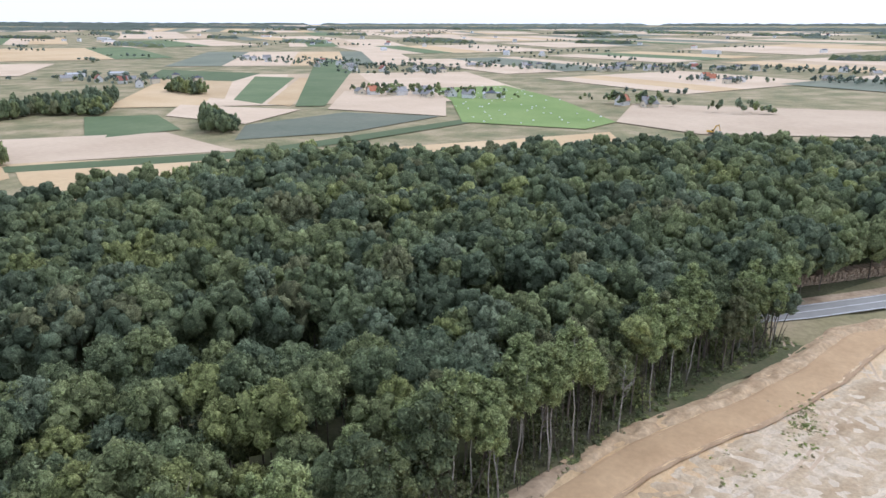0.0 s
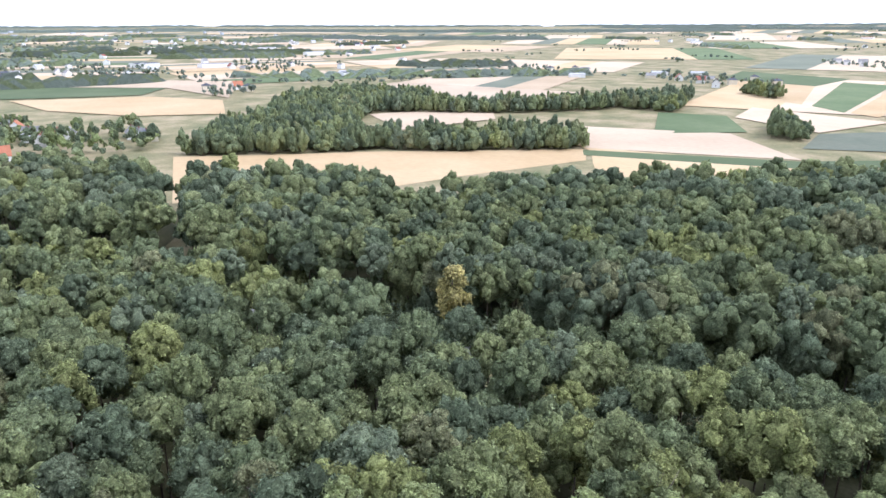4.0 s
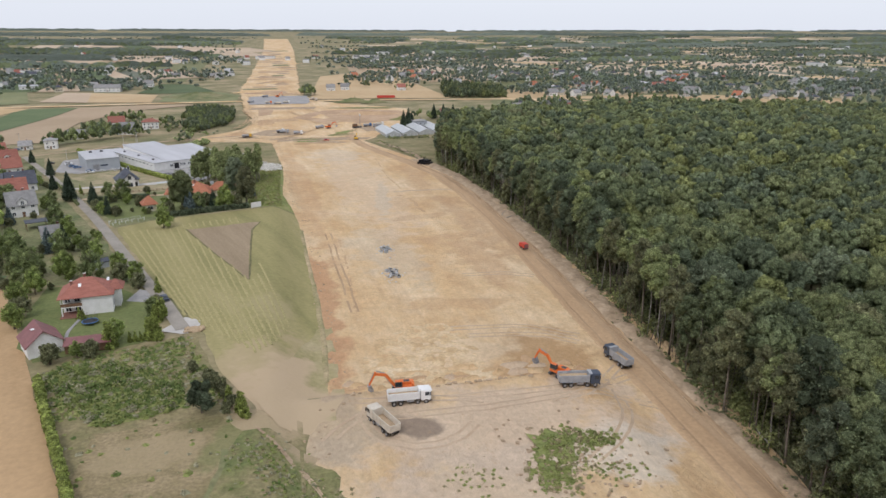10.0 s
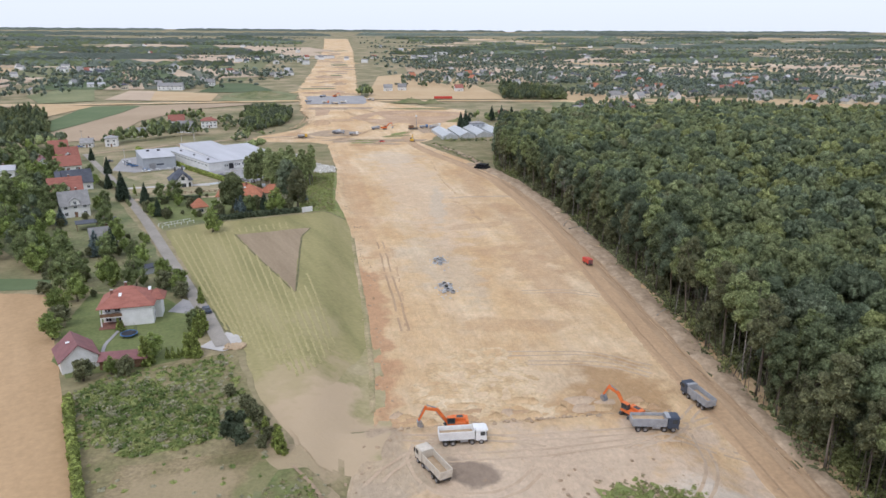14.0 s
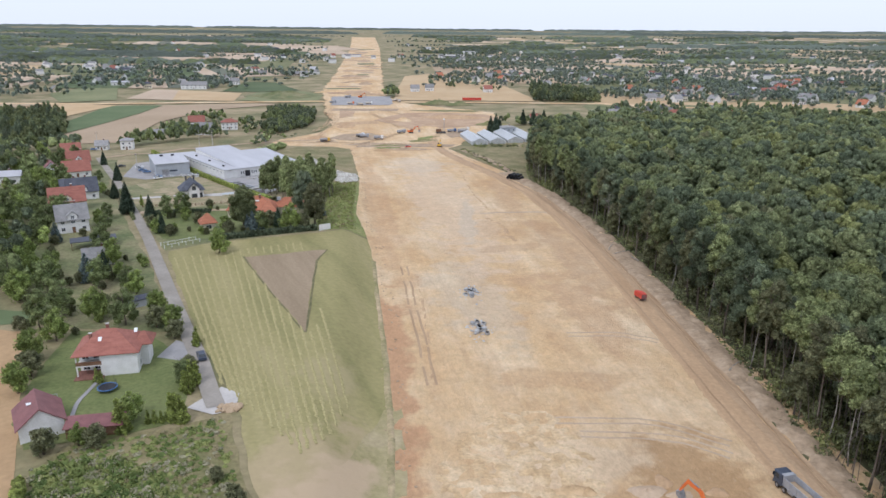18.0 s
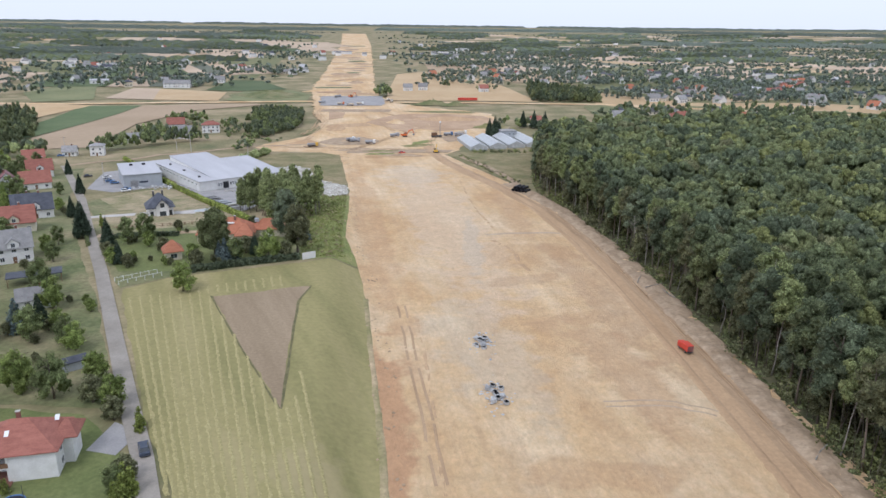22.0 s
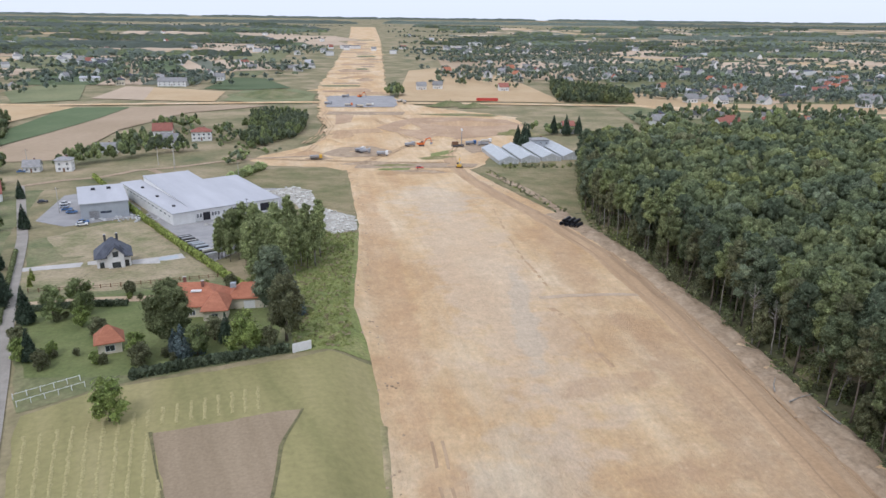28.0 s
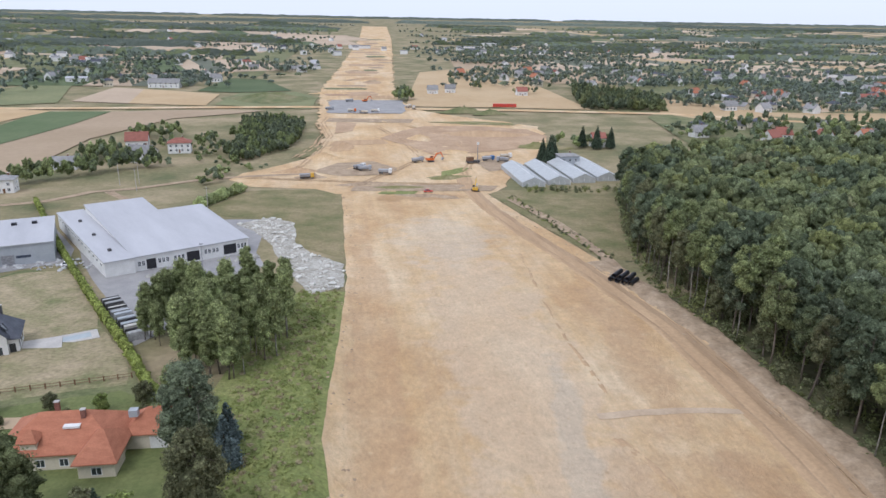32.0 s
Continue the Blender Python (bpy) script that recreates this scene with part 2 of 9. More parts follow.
M["bank"] = material("sandy_grass_bank", [(0.215, 0.20, 0.085), (0.31, 0.26, 0.14), (0.46, 0.35, 0.22)], 0.2, (1.1, 0.25), 0.95, 0.3, stretch=(1, 0.5, 1))
M["plough"] = material("harrowed_soil", [(0.25, 0.188, 0.118), (0.315, 0.24, 0.155)], 0.3, (1.6, 0.14), 0.95, 0.12, stretch=(1, 0.1, 1), turn=18)
M["grain"] = material("ripe_grain", [(0.36, 0.235, 0.12), (0.46, 0.31, 0.17)], 0.05, (0.9, 0.12), 0.95, 0.15, stretch=(1, 0.2, 1), turn=22)
M["grass"] = material("meadow_grass", [(0.105, 0.125, 0.05), (0.17, 0.175, 0.08), (0.24, 0.21, 0.115)], 0.07, (0.9, 0.3), 0.95, 0.15)
M["lawn"] = material("mown_lawn", [(0.12, 0.145, 0.048), (0.17, 0.187, 0.068)], 0.12, (1.2, 0.22), 0.9, 0.08)
M["verge"] = material("lush_verge_weeds", [(0.15, 0.178, 0.056), (0.205, 0.225, 0.072), (0.27, 0.26, 0.105)], 0.16, (1.3, 0.4), 0.95, 0.5)
M["dry_grass"] = material("dry_rough_grass", [(0.145, 0.145, 0.058), (0.215, 0.185, 0.09), (0.285, 0.23, 0.128)], 0.09, (1.3, 0.3), 0.95, 0.4)
M["brown_grass"] = stained(material("trampled_brown_grass", [(0.165, 0.145, 0.065), (0.24, 0.19, 0.10), (0.31, 0.24, 0.14)], 0.11, (1.4, 0.32), 0.95, 0.4), [(-36, 82, 3.0, 9, -20, (0.15, 0.175, 0.06), 0.5), (-50, 82, 9, 6, 15, (0.36, 0.28, 0.165), 0.6), (-27, 86, 7, 8, 0, (0.40, 0.305, 0.19), 0.7)])
M["fringe"] = stained(material("grass_and_weeds", [(0.12, 0.145, 0.05), (0.185, 0.175, 0.075), (0.27, 0.215, 0.12)], 0.13, (1.3, 0.34), 0.95, 0.4), [(-20, 82, 7, 9, 30, (0.38, 0.29, 0.185), 0.8), (-14, 66, 4, 12, 0, (0.40, 0.31, 0.21), 0.8)])
stained(M["stubble"], [(-27, 104, 19, 26, 20, (0.43, 0.325, 0.205), 0.55), (-24, 98, 11, 19, 15, (0.45, 0.34, 0.22), 0.85), (-40, 150, 3.5, 16, 22, (0.36, 0.30, 0.155), 0.4), (-30, 148, 7, 9, 0, (0.38, 0.31, 0.18), 0.4)])
stained(M["dusty_field"], [(-25, 100, 12, 22, 15, (0.45, 0.34, 0.22), 0.9)])
stained(M["dry_grass"], [(-30, 92, 8, 12, 10, (0.40, 0.305, 0.19), 0.8)])
M["plot"] = material("rough_plot_soil", [(0.17, 0.175, 0.075), (0.29, 0.245, 0.14), (0.39, 0.31, 0.20)], 0.1, (1.0, 0.3), 0.95, 0.4)
M["weeds"] = material("weedy_verge", [(0.15, 0.155, 0.055), (0.22, 0.20, 0.085), (0.30, 0.25, 0.145)], 0.1, (1.1, 0.3), 0.95, 0.25)
M["crop_a"] = material("pale_stubble_field", [(0.45, 0.34, 0.235), (0.54, 0.42, 0.30)], 0.012, (0.25, 0.07), 0.95, vary=0.1)
M["crop_b"] = material("green_crop_field", [(0.085, 0.12, 0.05), (0.13, 0.16, 0.075)], 0.015, (0.25, 0.1), 0.95, vary=0.2)
M["crop_c"] = material("ripe_corn_field", [(0.43, 0.30, 0.16), (0.50, 0.37, 0.22)], 0.012, (0.25, 0.07), 0.95, vary=0.1)
M["crop_d"] = material("grey_green_field", [(0.12, 0.135, 0.095), (0.17, 0.175, 0.125)], 0.015, (0.25, 0.1), 0.95, vary=0.15)
M["pit"] = material("reddish_dug_soil", [(0.36, 0.235, 0.14), (0.48, 0.34, 0.22)], 0.06, (0.6, 0.2), 0.95, 0.3)
M["crop_g"] = material("olive_meadow", [(0.155, 0.17, 0.08), (0.215, 0.215, 0.105)], 0.02, (0.3, 0.12), 0.95, vary=0.1)
M["crop_e"] = material("bare_brown_field", [(0.37, 0.275, 0.175), (0.44, 0.33, 0.22)], 0.012, (0.25, 0.08), 0.95, vary=0.12)
M["crop_f"] = material("bright_meadow", [(0.14, 0.20, 0.055), (0.19, 0.245, 0.08)], 0.015, (0.3, 0.1), 0.95, vary=0.1)
M["rubble"] = material("pale_stone_dust", [(0.30, 0.275, 0.225), (0.46, 0.435, 0.38)], 0.3, (1.2, 0.3), 0.95, 0.4)
M["asphalt"] = material("worn_asphalt", [(0.24, 0.215, 0.18), (0.34, 0.305, 0.26)], 0.15, (2.5, 0.12), 0.9, 0.02)
M["asphalt_new"] = material("grey_asphalt", [(0.225, 0.215, 0.20), (0.28, 0.268, 0.25)], 0.15, (2.5, 0.1), 0.85, 0.02)
M["concrete"] = material("pale_concrete", [(0.42, 0.39, 0.36), (0.52, 0.49, 0.45)], 0.3, (3.0, 0.1), 0.9, 0.01)
M["paving"] = material("grey_paving", [(0.27, 0.26, 0.255), (0.35, 0.335, 0.32)], 0.2, (3.0, 0.12), 0.9, 0.01)
M["line"] = material("white_road_paint", [(0.7, 0.7, 0.68), (0.8, 0.8, 0.78)], 2.0, rough=0.7)
M["bark"] = material("grey_brown_bark", [(0.10, 0.08, 0.06), (0.18, 0.15, 0.12)], 1.5, (6.0, 0.3), 0.95, 0.05, vary=0.25)
M["birch"] = material("pale_birch_bark", [(0.17, 0.15, 0.125), (0.42, 0.39, 0.345)], 1.2, (5.0, 0.3), 0.9, 0.03, vary=0.2)
LEAVES = []
for nm, a, c in (("oak_leaves", (0.116, 0.142, 0.077), (0.198, 0.228, 0.118)), ("hornbeam_leaves", (0.143, 0.168, 0.079), (0.237, 0.258, 0.123)),
                 ("ash_leaves", (0.125, 0.152, 0.097), (0.205, 0.234, 0.146)), ("lime_leaves", (0.166, 0.186, 0.074), (0.270, 0.285, 0.116)),
                 ("tired_olive_leaves", (0.154, 0.164, 0.088), (0.241, 0.242, 0.130)), ("dark_oak_leaves", (0.093, 0.118, 0.072), (0.158, 0.188, 0.114))):
    M[nm] = leaf_material(nm, a, c)
    LEAVES.append(M[nm])
M["spruce"] = leaf_material("spruce_needles", (0.06, 0.085, 0.058), (0.10, 0.13, 0.085))
M["blue_spruce"] = leaf_material("blue_spruce_needles", (0.11, 0.145, 0.14), (0.17, 0.21, 0.205))
M["thuja"] = leaf_material("thuja_scales", (0.21, 0.25, 0.068), (0.32, 0.36, 0.105))
M["scrub"] = material("weed_leaves", [(0.165, 0.20, 0.058), (0.225, 0.25, 0.078), (0.30, 0.31, 0.11)], 0.3, (2.5, 0.3), 0.85, 0.15)
M["orchard_leaves"] = leaf_material("orchard_leaves", (0.20, 0.255, 0.08), (0.32, 0.37, 0.12))
M["walnut_leaves"] = leaf_material("walnut_leaves", (0.155, 0.19, 0.082), (0.255, 0.29, 0.125))
M["birch_leaves"] = leaf_material("birch_leaves", (0.235, 0.275, 0.125), (0.35, 0.385, 0.175))
M["lush"] = material("dark_lush_weeds", [(0.085, 0.125, 0.032), (0.125, 0.165, 0.045), (0.18, 0.21, 0.06)], 0.25, (2.5, 0.3), 0.85, 0.15)
M["greyish"] = material("pale_seeded_weeds", [(0.20, 0.20, 0.115), (0.28, 0.26, 0.165), (0.36, 0.33, 0.22)], 0.3, (2.5, 0.3), 0.9, 0.15)
M["dry"] = material("dry_stems", [(0.21, 0.18, 0.09), (0.31, 0.26, 0.15)], 0.4, (2.5, 0.3), 0.9, 0.15)
M["yellowing"] = leaf_material("yellowing_leaves", (0.26, 0.235, 0.09), (0.40, 0.35, 0.15))
# far trees: aerial haze is mixed into the leaf colour, paler and bluer
M["hazed_leaves"] = leaf_material("distant_foliage_with_haze", (0.135, 0.162, 0.13), (0.185, 0.215, 0.172))

# ---- helpers for building ----
def part(name, bm, mat, parent=None, label="", smooth=False):
    me = bpy.data.meshes.new(name)
    if smooth:
        for f in bm.faces:
            f.smooth = True
    bm.to_mesh(me)
    bm.free()
    me.materials.append(mat)
    ob = new(name, me)
    if parent:
        ob.parent = parent
    if label:
        ob["label"] = label
    return ob


def mesh_np(name, v, f, mats, index=None, smooth=False):
    """One mesh from arrays: v (n, 3), f (m, 3 or 4), a material index per face."""
    v, f = np.asarray(v, np.float32), np.asarray(f, np.int32)
    me = bpy.data.meshes.new(name)
    me.vertices.add(len(v))
    me.vertices.foreach_set("co", v.ravel())
    me.loops.add(f.size)
    me.loops.foreach_set("vertex_index", f.ravel())
    me.polygons.add(len(f))
    me.polygons.foreach_set("loop_start", np.arange(0, f.size, f.shape[1], dtype=np.int32))
    for m in mats:
        me.materials.append(m)
    if index is not None:
        me.polygons.foreach_set("material_index", np.asarray(index, np.int32))
    if smooth:
        me.polygons.foreach_set("use_smooth", np.ones(len(f), bool))
    me.update(calc_edges=True)
    me.validate()
    return new(name, me)


def smooth01(v):
    v = np.clip(v, 0.0, 1.0)
    return v * v * (3 - 2 * v)


def hgt(x, y):
    """Height of the land: a low terrace of gardens and fields on the west side, a cut shelf, and a gentle fall to the north."""
    x, y = np.asarray(x, float), np.asarray(y, float)
    base = np.interp(y, [-1e5, 250, 386, 525, 700, 1e5], [0, 0, -1.2, -5, -6, -6])
    terrace = 4.8 * smooth01((-17 - x) / 14) * smooth01((400 - y) / 130) * smooth01((x + 260) / 100) * smooth01((y + 150) / 150)
    shelf = 2.4 * smooth01((103 - y) / 4) * smooth01((46 - x) / 10) * smooth01((y + 40) / 60) * smooth01((x + 120) / 60)
    # the country climbs slowly on all sides towards low wooded hills
    hills = np.interp(np.hypot(x + 10, y - 60), [0, 560, 800, 1200, 2000, 3000, 4200, 5500, 9000], [0, 0, 4, 10, 23, 43, 71, 99, 110])
    return base + np.maximum(terrace, shelf) + hills


def ht(x, y):
    return float(hgt(x, y))


def inside(poly, x, y):
    """Which of the points lie in the polygon."""
    x, y = np.asarray(x, float), np.asarray(y, float)
    out = np.zeros(x.shape, bool)
    for (x0, y0), (x1, y1) in zip(poly, poly[1:] + poly[:1]):
        if y0 != y1:
            out ^= ((y0 > y) != (y1 > y)) & (x < (x1 - x0) * (y - y0) / (y1 - y0) + x0)
    return out


def lumpy(x, y, size, seed=0.0):
    return np.array([noise.noise((a / size, b / size, seed)) for a, b in zip(np.ravel(x), np.ravel(y))]).reshape(np.shape(x))


def sheet(name, left, right, step, cols, mat, lift=0.1, wave=0.0, profile=None, even=False, rough=0.0, jag=0.0, kind="structure", label="", category=""):
    """Land between two border lines [(x, y), ...] of the same number of points, laid on the terrain."""
    L, R = np.array(left, float), np.array(right, float)
    mid = (L + R) / 2
    run = np.r_[0, np.cumsum(np.linalg.norm(np.diff(mid, axis=0), axis=1))]
    n = max(2, int(run[-1] / step) + 1)
    s = np.linspace(0, run[-1], n)
    lx, ly, rx, ry = (np.interp(s, run, q) for q in (L[:, 0], L[:, 1], R[:, 0], R[:, 1]))
    if jag:
        for q, o in ((lx, 0.0), (rx, 40.0)):
            q += jag * np.array([noise.noise((k / 9, o, 0.5)) + 0.5 * noise.noise((k / 3.5, o, 3.5)) for k in s])
    u = np.linspace(0, 1, cols + 1)
    X, Y = lx[:, None] * (1 - u) + rx[:, None] * u, ly[:, None] * (1 - u) + ry[:, None] * u
    Z = hgt(X, Y) + lift
    if wave:
        Z = Z + wave * lumpy(X, Y, 6.0) * (1 if even else 1 - np.abs(2 * u - 1) ** 6)
    if rough:
        Z = Z + rough * lumpy(X, Y, 2.1, 4.0) * (1 - np.abs(2 * u - 1) ** 4)
    if profile:
        Z = Z + np.interp(u, *profile)
    k = np.arange(n * (cols + 1)).reshape(n, cols + 1)
    f = np.stack([k[:-1, :-1], k[:-1, 1:], k[1:, 1:], k[1:, :-1]], -1).reshape(-1, 4)
    ob = mesh_np(name, np.stack([X, Y, Z], -1).reshape(-1, 3), f, [mat], smooth=True)
    return tagged(ob, label, category, kind=kind)


# borders of the cleared strip, from south to north
WEST = [(-75, -262), (-66, -160), (-56, -60), (-36, 20), (-22, 62), (-22.5, 80), (-19.5, 95), (-17, 110), (-16.5, 134), (-17, 174), (-18, 200), (-19, 237), (-22, 272), (-25.7, 292), (-25.5, 330), (-25.5, 381), (-31, 468), (-34, 512)]
EAST = [(-44, -243), (4, -150), (34, -52), (50, 10), (62, 60), (66, 90), (67, 100), (68, 112), (68.5, 134), (69, 174), (70, 200), (71.5, 237), (72, 272), (71, 292), (68.5, 330), (61, 381), (42, 468), (34, 512)]

# ---- the land ----
def line_points(a, b, step):
    return list(np.arange(a, b, step))


gx = [-9000, -7000, -5500, -4700, -4000, -3500, -3000, -2600, -2200, -1900] + line_points(-1600, -320, 100) + [-320] + line_points(-270, -50, 5) + line_points(-50, -8, 2) + line_points(-8, 130, 5) + [140, 170, 210, 260, 320] + line_points(400, 1700, 100) + [1700, 1950, 2200, 2600, 3000, 3500, 4000, 4700, 5500, 7000, 9000]
gy = [-9000, -7000, -5500, -4700, -4000, -3500, -3000, -2600, -2200, -1900] + line_points(-1600, -420, 100) + [-420, -340, -280, -220, -180] + line_points(-160, 95, 5) + line_points(95, 107, 1) + line_points(107, 560, 5) + [570, 600, 640, 700, 760] + line_points(820, 1700, 100) + [1700, 1950, 2300, 2600, 3000, 3500, 4000, 4700, 5500, 7000, 9000]
X, Y = np.meshgrid(np.array(gx, float), np.array(gy, float))
WORKS_W = [(-36, 506), (-62, 545), (-57, 600), (-53, 674), (-66, 738), (-68, 800), (-70, 850), (-76, 900), (-80, 1000), (-76, 1360), (-76, 2290), (-96, 3447)]
WORKS_E = [(40, 506), (52, 545), (88, 620), (104, 680), (106, 730), (40, 790), (12, 830), (2, 890), (0, 1000), (4, 1360), (16, 2290), (12, 3447)]
wl, el = np.interp(Y, [q[1] for q in WEST], [q[0] for q in WEST]), np.interp(Y, [q[1] for q in EAST], [q[0] for q in EAST])
north = Y > 508
wl = np.where(north, np.interp(Y, [q[1] for q in WORKS_W], [q[0] for q in WORKS_W]), wl)
el = np.where(north, np.interp(Y, [q[1] for q in WORKS_E], [q[0] for q in WORKS_E]), el)
Z = hgt(X, Y) - 0.9 * smooth01((X - wl - 0.5) / 4) * smooth01((el + 1 - X) / 6) * smooth01((Y + 255) / 20) * (Y < 3400)
Z = Z - 0.45 * smooth01((np.hypot(X + 10, Y - 60) - 430) / 170)
k = np.arange(X.size).reshape(X.shape)
tagged(mesh_np("ground", np.stack([X, Y, Z], -1).reshape(-1, 3), np.stack([k[:-1, :-1], k[:-1, 1:], k[1:, 1:], k[1:, :-1]], -1).reshape(-1, 4), [M["ground"]], smooth=True), kind="structure")

sheet("road", WEST, EAST, 2.2, 46, M["sand"], 0.13, 0.32, jag=0.4)
tagged(scene.objects["road"], "bare sandy strip scraped for a new road", "building site")

HAUL = [(-46, -232), (-36.5, -221), (-31.5, -207), (-27, -194), (-17.5, -174), (-8.5, -159), (-1.5, -147), (4, -133), (29, -60), (45, 0), (51, 45), (52.5, 70), (53.5, 96), (55, 135), (58.3, 197), (60, 245), (61, 290), (58.3, 342), (48, 396), (38, 440), (31, 480), (28, 515), (28, 550)]


def offset(line, d):
    P = np.array(line, float)
    T = np.gradient(P, axis=0)
    T /= np.linalg.norm(T, axis=1, keepdims=True)
    return [tuple(p) for p in P + d * np.stack([T[:, 1], -T[:, 0]], -1)]


sheet("ground", offset(WEST[7:12], -0.8), offset(WEST[7:12], 0.9), 1.2, 6, M["bank"], 0.2, 0.08, ([0, 0.3, 0.7, 1], [-0.14, 0.12, 0.14, -0.2]), jag=0.3, label="sandy bank with dry grass along the cut", category="bank")
GULLIES = (([(28.5, 294.3), (32.4, 285.7), (33.3, 276.8), (32.3, 266.8), (34.0, 258)], 1.1), ([(31.9, 407), (29.7, 362.3), (30.3, 338.2), (31.8, 311.2)], 0.5), ([(-5.2, 222), (-5.5, 188.4), (-6.2, 166.3), (-6.2, 147)], 0.45))
RUT = ([0, 0.14, 0.2, 0.27, 0.34, 0.5, 0.66, 0.73, 0.8, 0.86, 1], [-0.2, 0.0, -0.05, -0.06, 0.04, 0.05, 0.03, -0.06, -0.06, 0.0, -0.2])
sheet("road", offset(HAUL, -4.6), offset(HAUL, 4.0), 3.0, 22, M["haul"], 0.24, 0.32, RUT, True, jag=0.5, label="packed sandy haul road with wheel ruts", category="dirt road")
sheet("trim", [(57, 301.5), (44, 302.6), (27, 301)], [(57, 303.5), (44, 304.8), (27, 303.4)], 2, 3, M["track"], 0.2, 0.32, None, True, jag=0.5, label="dark churned track branching off the haul road", category="wheel track")
for d, w in ((2.0, 0.7), (3.1, 0.3), (-0.2, 0.22), (-2.2, 0.25)):
    sheet("road", offset(HAUL[8:], d - w), offset(HAUL[8:], d + w), 3.0, 3, M["rut"], 0.26, 0.32, None, True, label="dark churned wheel rut in the haul road", category="dirt road")
sheet("ground", [(-9, 104), (-11, 118), (-6, 130), (4, 137)], [(25, 103), (22, 116), (21, 128), (16, 137)], 0.9, 44, M["churned"], 0.06, 0.34, ([0, 0.12, 0.5, 0.88, 1], [-0.12, 0.1, 0.16, 0.1, -0.12]), rough=0.55, jag=2.0, label="churned yellow sand before the digging face", category="dug sand")
for line, w in (GULLIES):
    sheet("trim", offset(line, -w), offset(line, w), 1.2, 4, M["haul"], 0.16, 0.32, ([0, 0.3, 0.5, 0.7, 1], [-0.12, 0.06, -0.05, 0.07, -0.12]), True, 0.35, 0.7, label="shallow eroded gully in the sand", category="gully")
RIDGE = ([0, 0.15, 0.4, 0.62, 0.85, 1], [-0.1, 0.25, 0.5, 0.4, 0.2, -0.1])
sheet("road", offset(HAUL, -4.2)[:10], offset(HAUL, 3.6)[:10], 2.0, 16, M["haul_south"], 0.34, 0.32, ([0, 0.08, 0.5, 0.92, 1], [-0.25, 0.0, 0.06, 0.0, -0.25]), True, jag=0.3, label="smooth orange haul road along the southern forest", category="dirt road")
sheet("ground", offset(HAUL, -5.6)[:9], offset(HAUL, -4.1)[:9], 1.4, 4, M["rut"], 0.2, 0.35, ([0, 0.4, 0.7, 1], [0.25, 0.1, -0.08, 0.0]), True, rough=0.2, jag=0.4, label="dark scraped edge of the haul road", category="ditch")
sheet("ground", offset(HAUL, -30)[2:9], offset(HAUL, -5.2)[2:9], 1.0, 34, M["pale_churn"], 0.1, 0.5, ([0, 0.1, 0.9, 1], [-0.3, 0.1, 0.12, -0.1]), rough=0.75, jag=1.2, label="pale churned soil beside the haul road", category="dug soil")
WIDTH = [8] * 8 + [8.5, 8.5, 8.8, 9.0, 9.3, 10.8, 12, 12, 12.2, 12.5, 12.8]
OUTER = [offset(HAUL[:19], d)[i] for i, d in enumerate(WIDTH)]
sheet("ground", offset(HAUL[:19], 4.4)[7:], OUTER[7:], 1.2, 16, M["berm"], 0.2, 0.7, RIDGE, rough=0.4, jag=0.9, label="topsoil berm heaped beside the haul road", category="soil bank")
sheet("ground", offset(HAUL[:19], 3.4)[:8], OUTER[:8], 1.0, 16, M["sandy_berm"], 0.25, 0.9, RIDGE, rough=0.7, jag=0.9, label="sandy berm heaped between haul road and forest", category="soil bank")
sheet("ground", offset(HAUL[8:18], 3.6), offset(HAUL[8:18], 4.8), 2.0, 4, M["rut"], 0.24, 0.35, label="dark ditch beside the haul road", category="ditch")

# forest floor
FOREST_WEST = [(-21, -212), (-13.5, -195), (-5.5, -181), (-1, -168), (5, -152), (10.5, -134), (14.5, -122), (44, -28), (56, 40), (60, 62), (62, 86), (63, 105), (63.5, 122), (66, 140), (68.5, 160), (70, 185), (71.5, 226), (73, 281), (72, 330), (67, 372), (70, 400), (84, 455), (101, 512)]
FOREST_A = FOREST_WEST + [(160, 545), (230, 562), (330, 565), (430, 525), (500, 475), (455, 340), (405, 245), (350, 180), (262, 100), (216, 52), (185, 8), (150, -28), (103, -67), (82, -100), (61, -124), (37, -163), (2, -203)]
FOREST_B = [(205, -2), (236, 40), (282, 84), (318, 100), (352, 62), (330, 30), (300, 2), (250, -14)]
FOREST_C = [(-10, -222), (25, -190), (60, -146), (101, -111), (122, -87), (196, -16), (250, -20), (296, -14), (291, -40), (274, -78), (240, -92), (216, -92), (240, -129), (234, -164), (222, -194), (216, -265), (187, -311), (138, -322), (108, -366), (53, -418), (-18, -457), (-75, -490), (-90, -420), (-62, -310), (-40, -272)]


def ragged(poly, step=2.6, amp=0.9):
    """The outline with points added and moved a little, as grown or torn edges are."""
    out = []
    for (x0, y0), (x1, y1) in zip(poly, poly[1:] + poly[:1]):
        n = max(1, int(math.dist((x0, y0), (x1, y1)) / step))
        for k in range(n):
            x, y = x0 + (x1 - x0) * k / n, y0 + (y1 - y0) * k / n
            out.append((x + amp * noise.noise((x / 5, y / 5, 1.7)), y + amp * noise.noise((x / 5, y / 5, 8.3))))
    return out


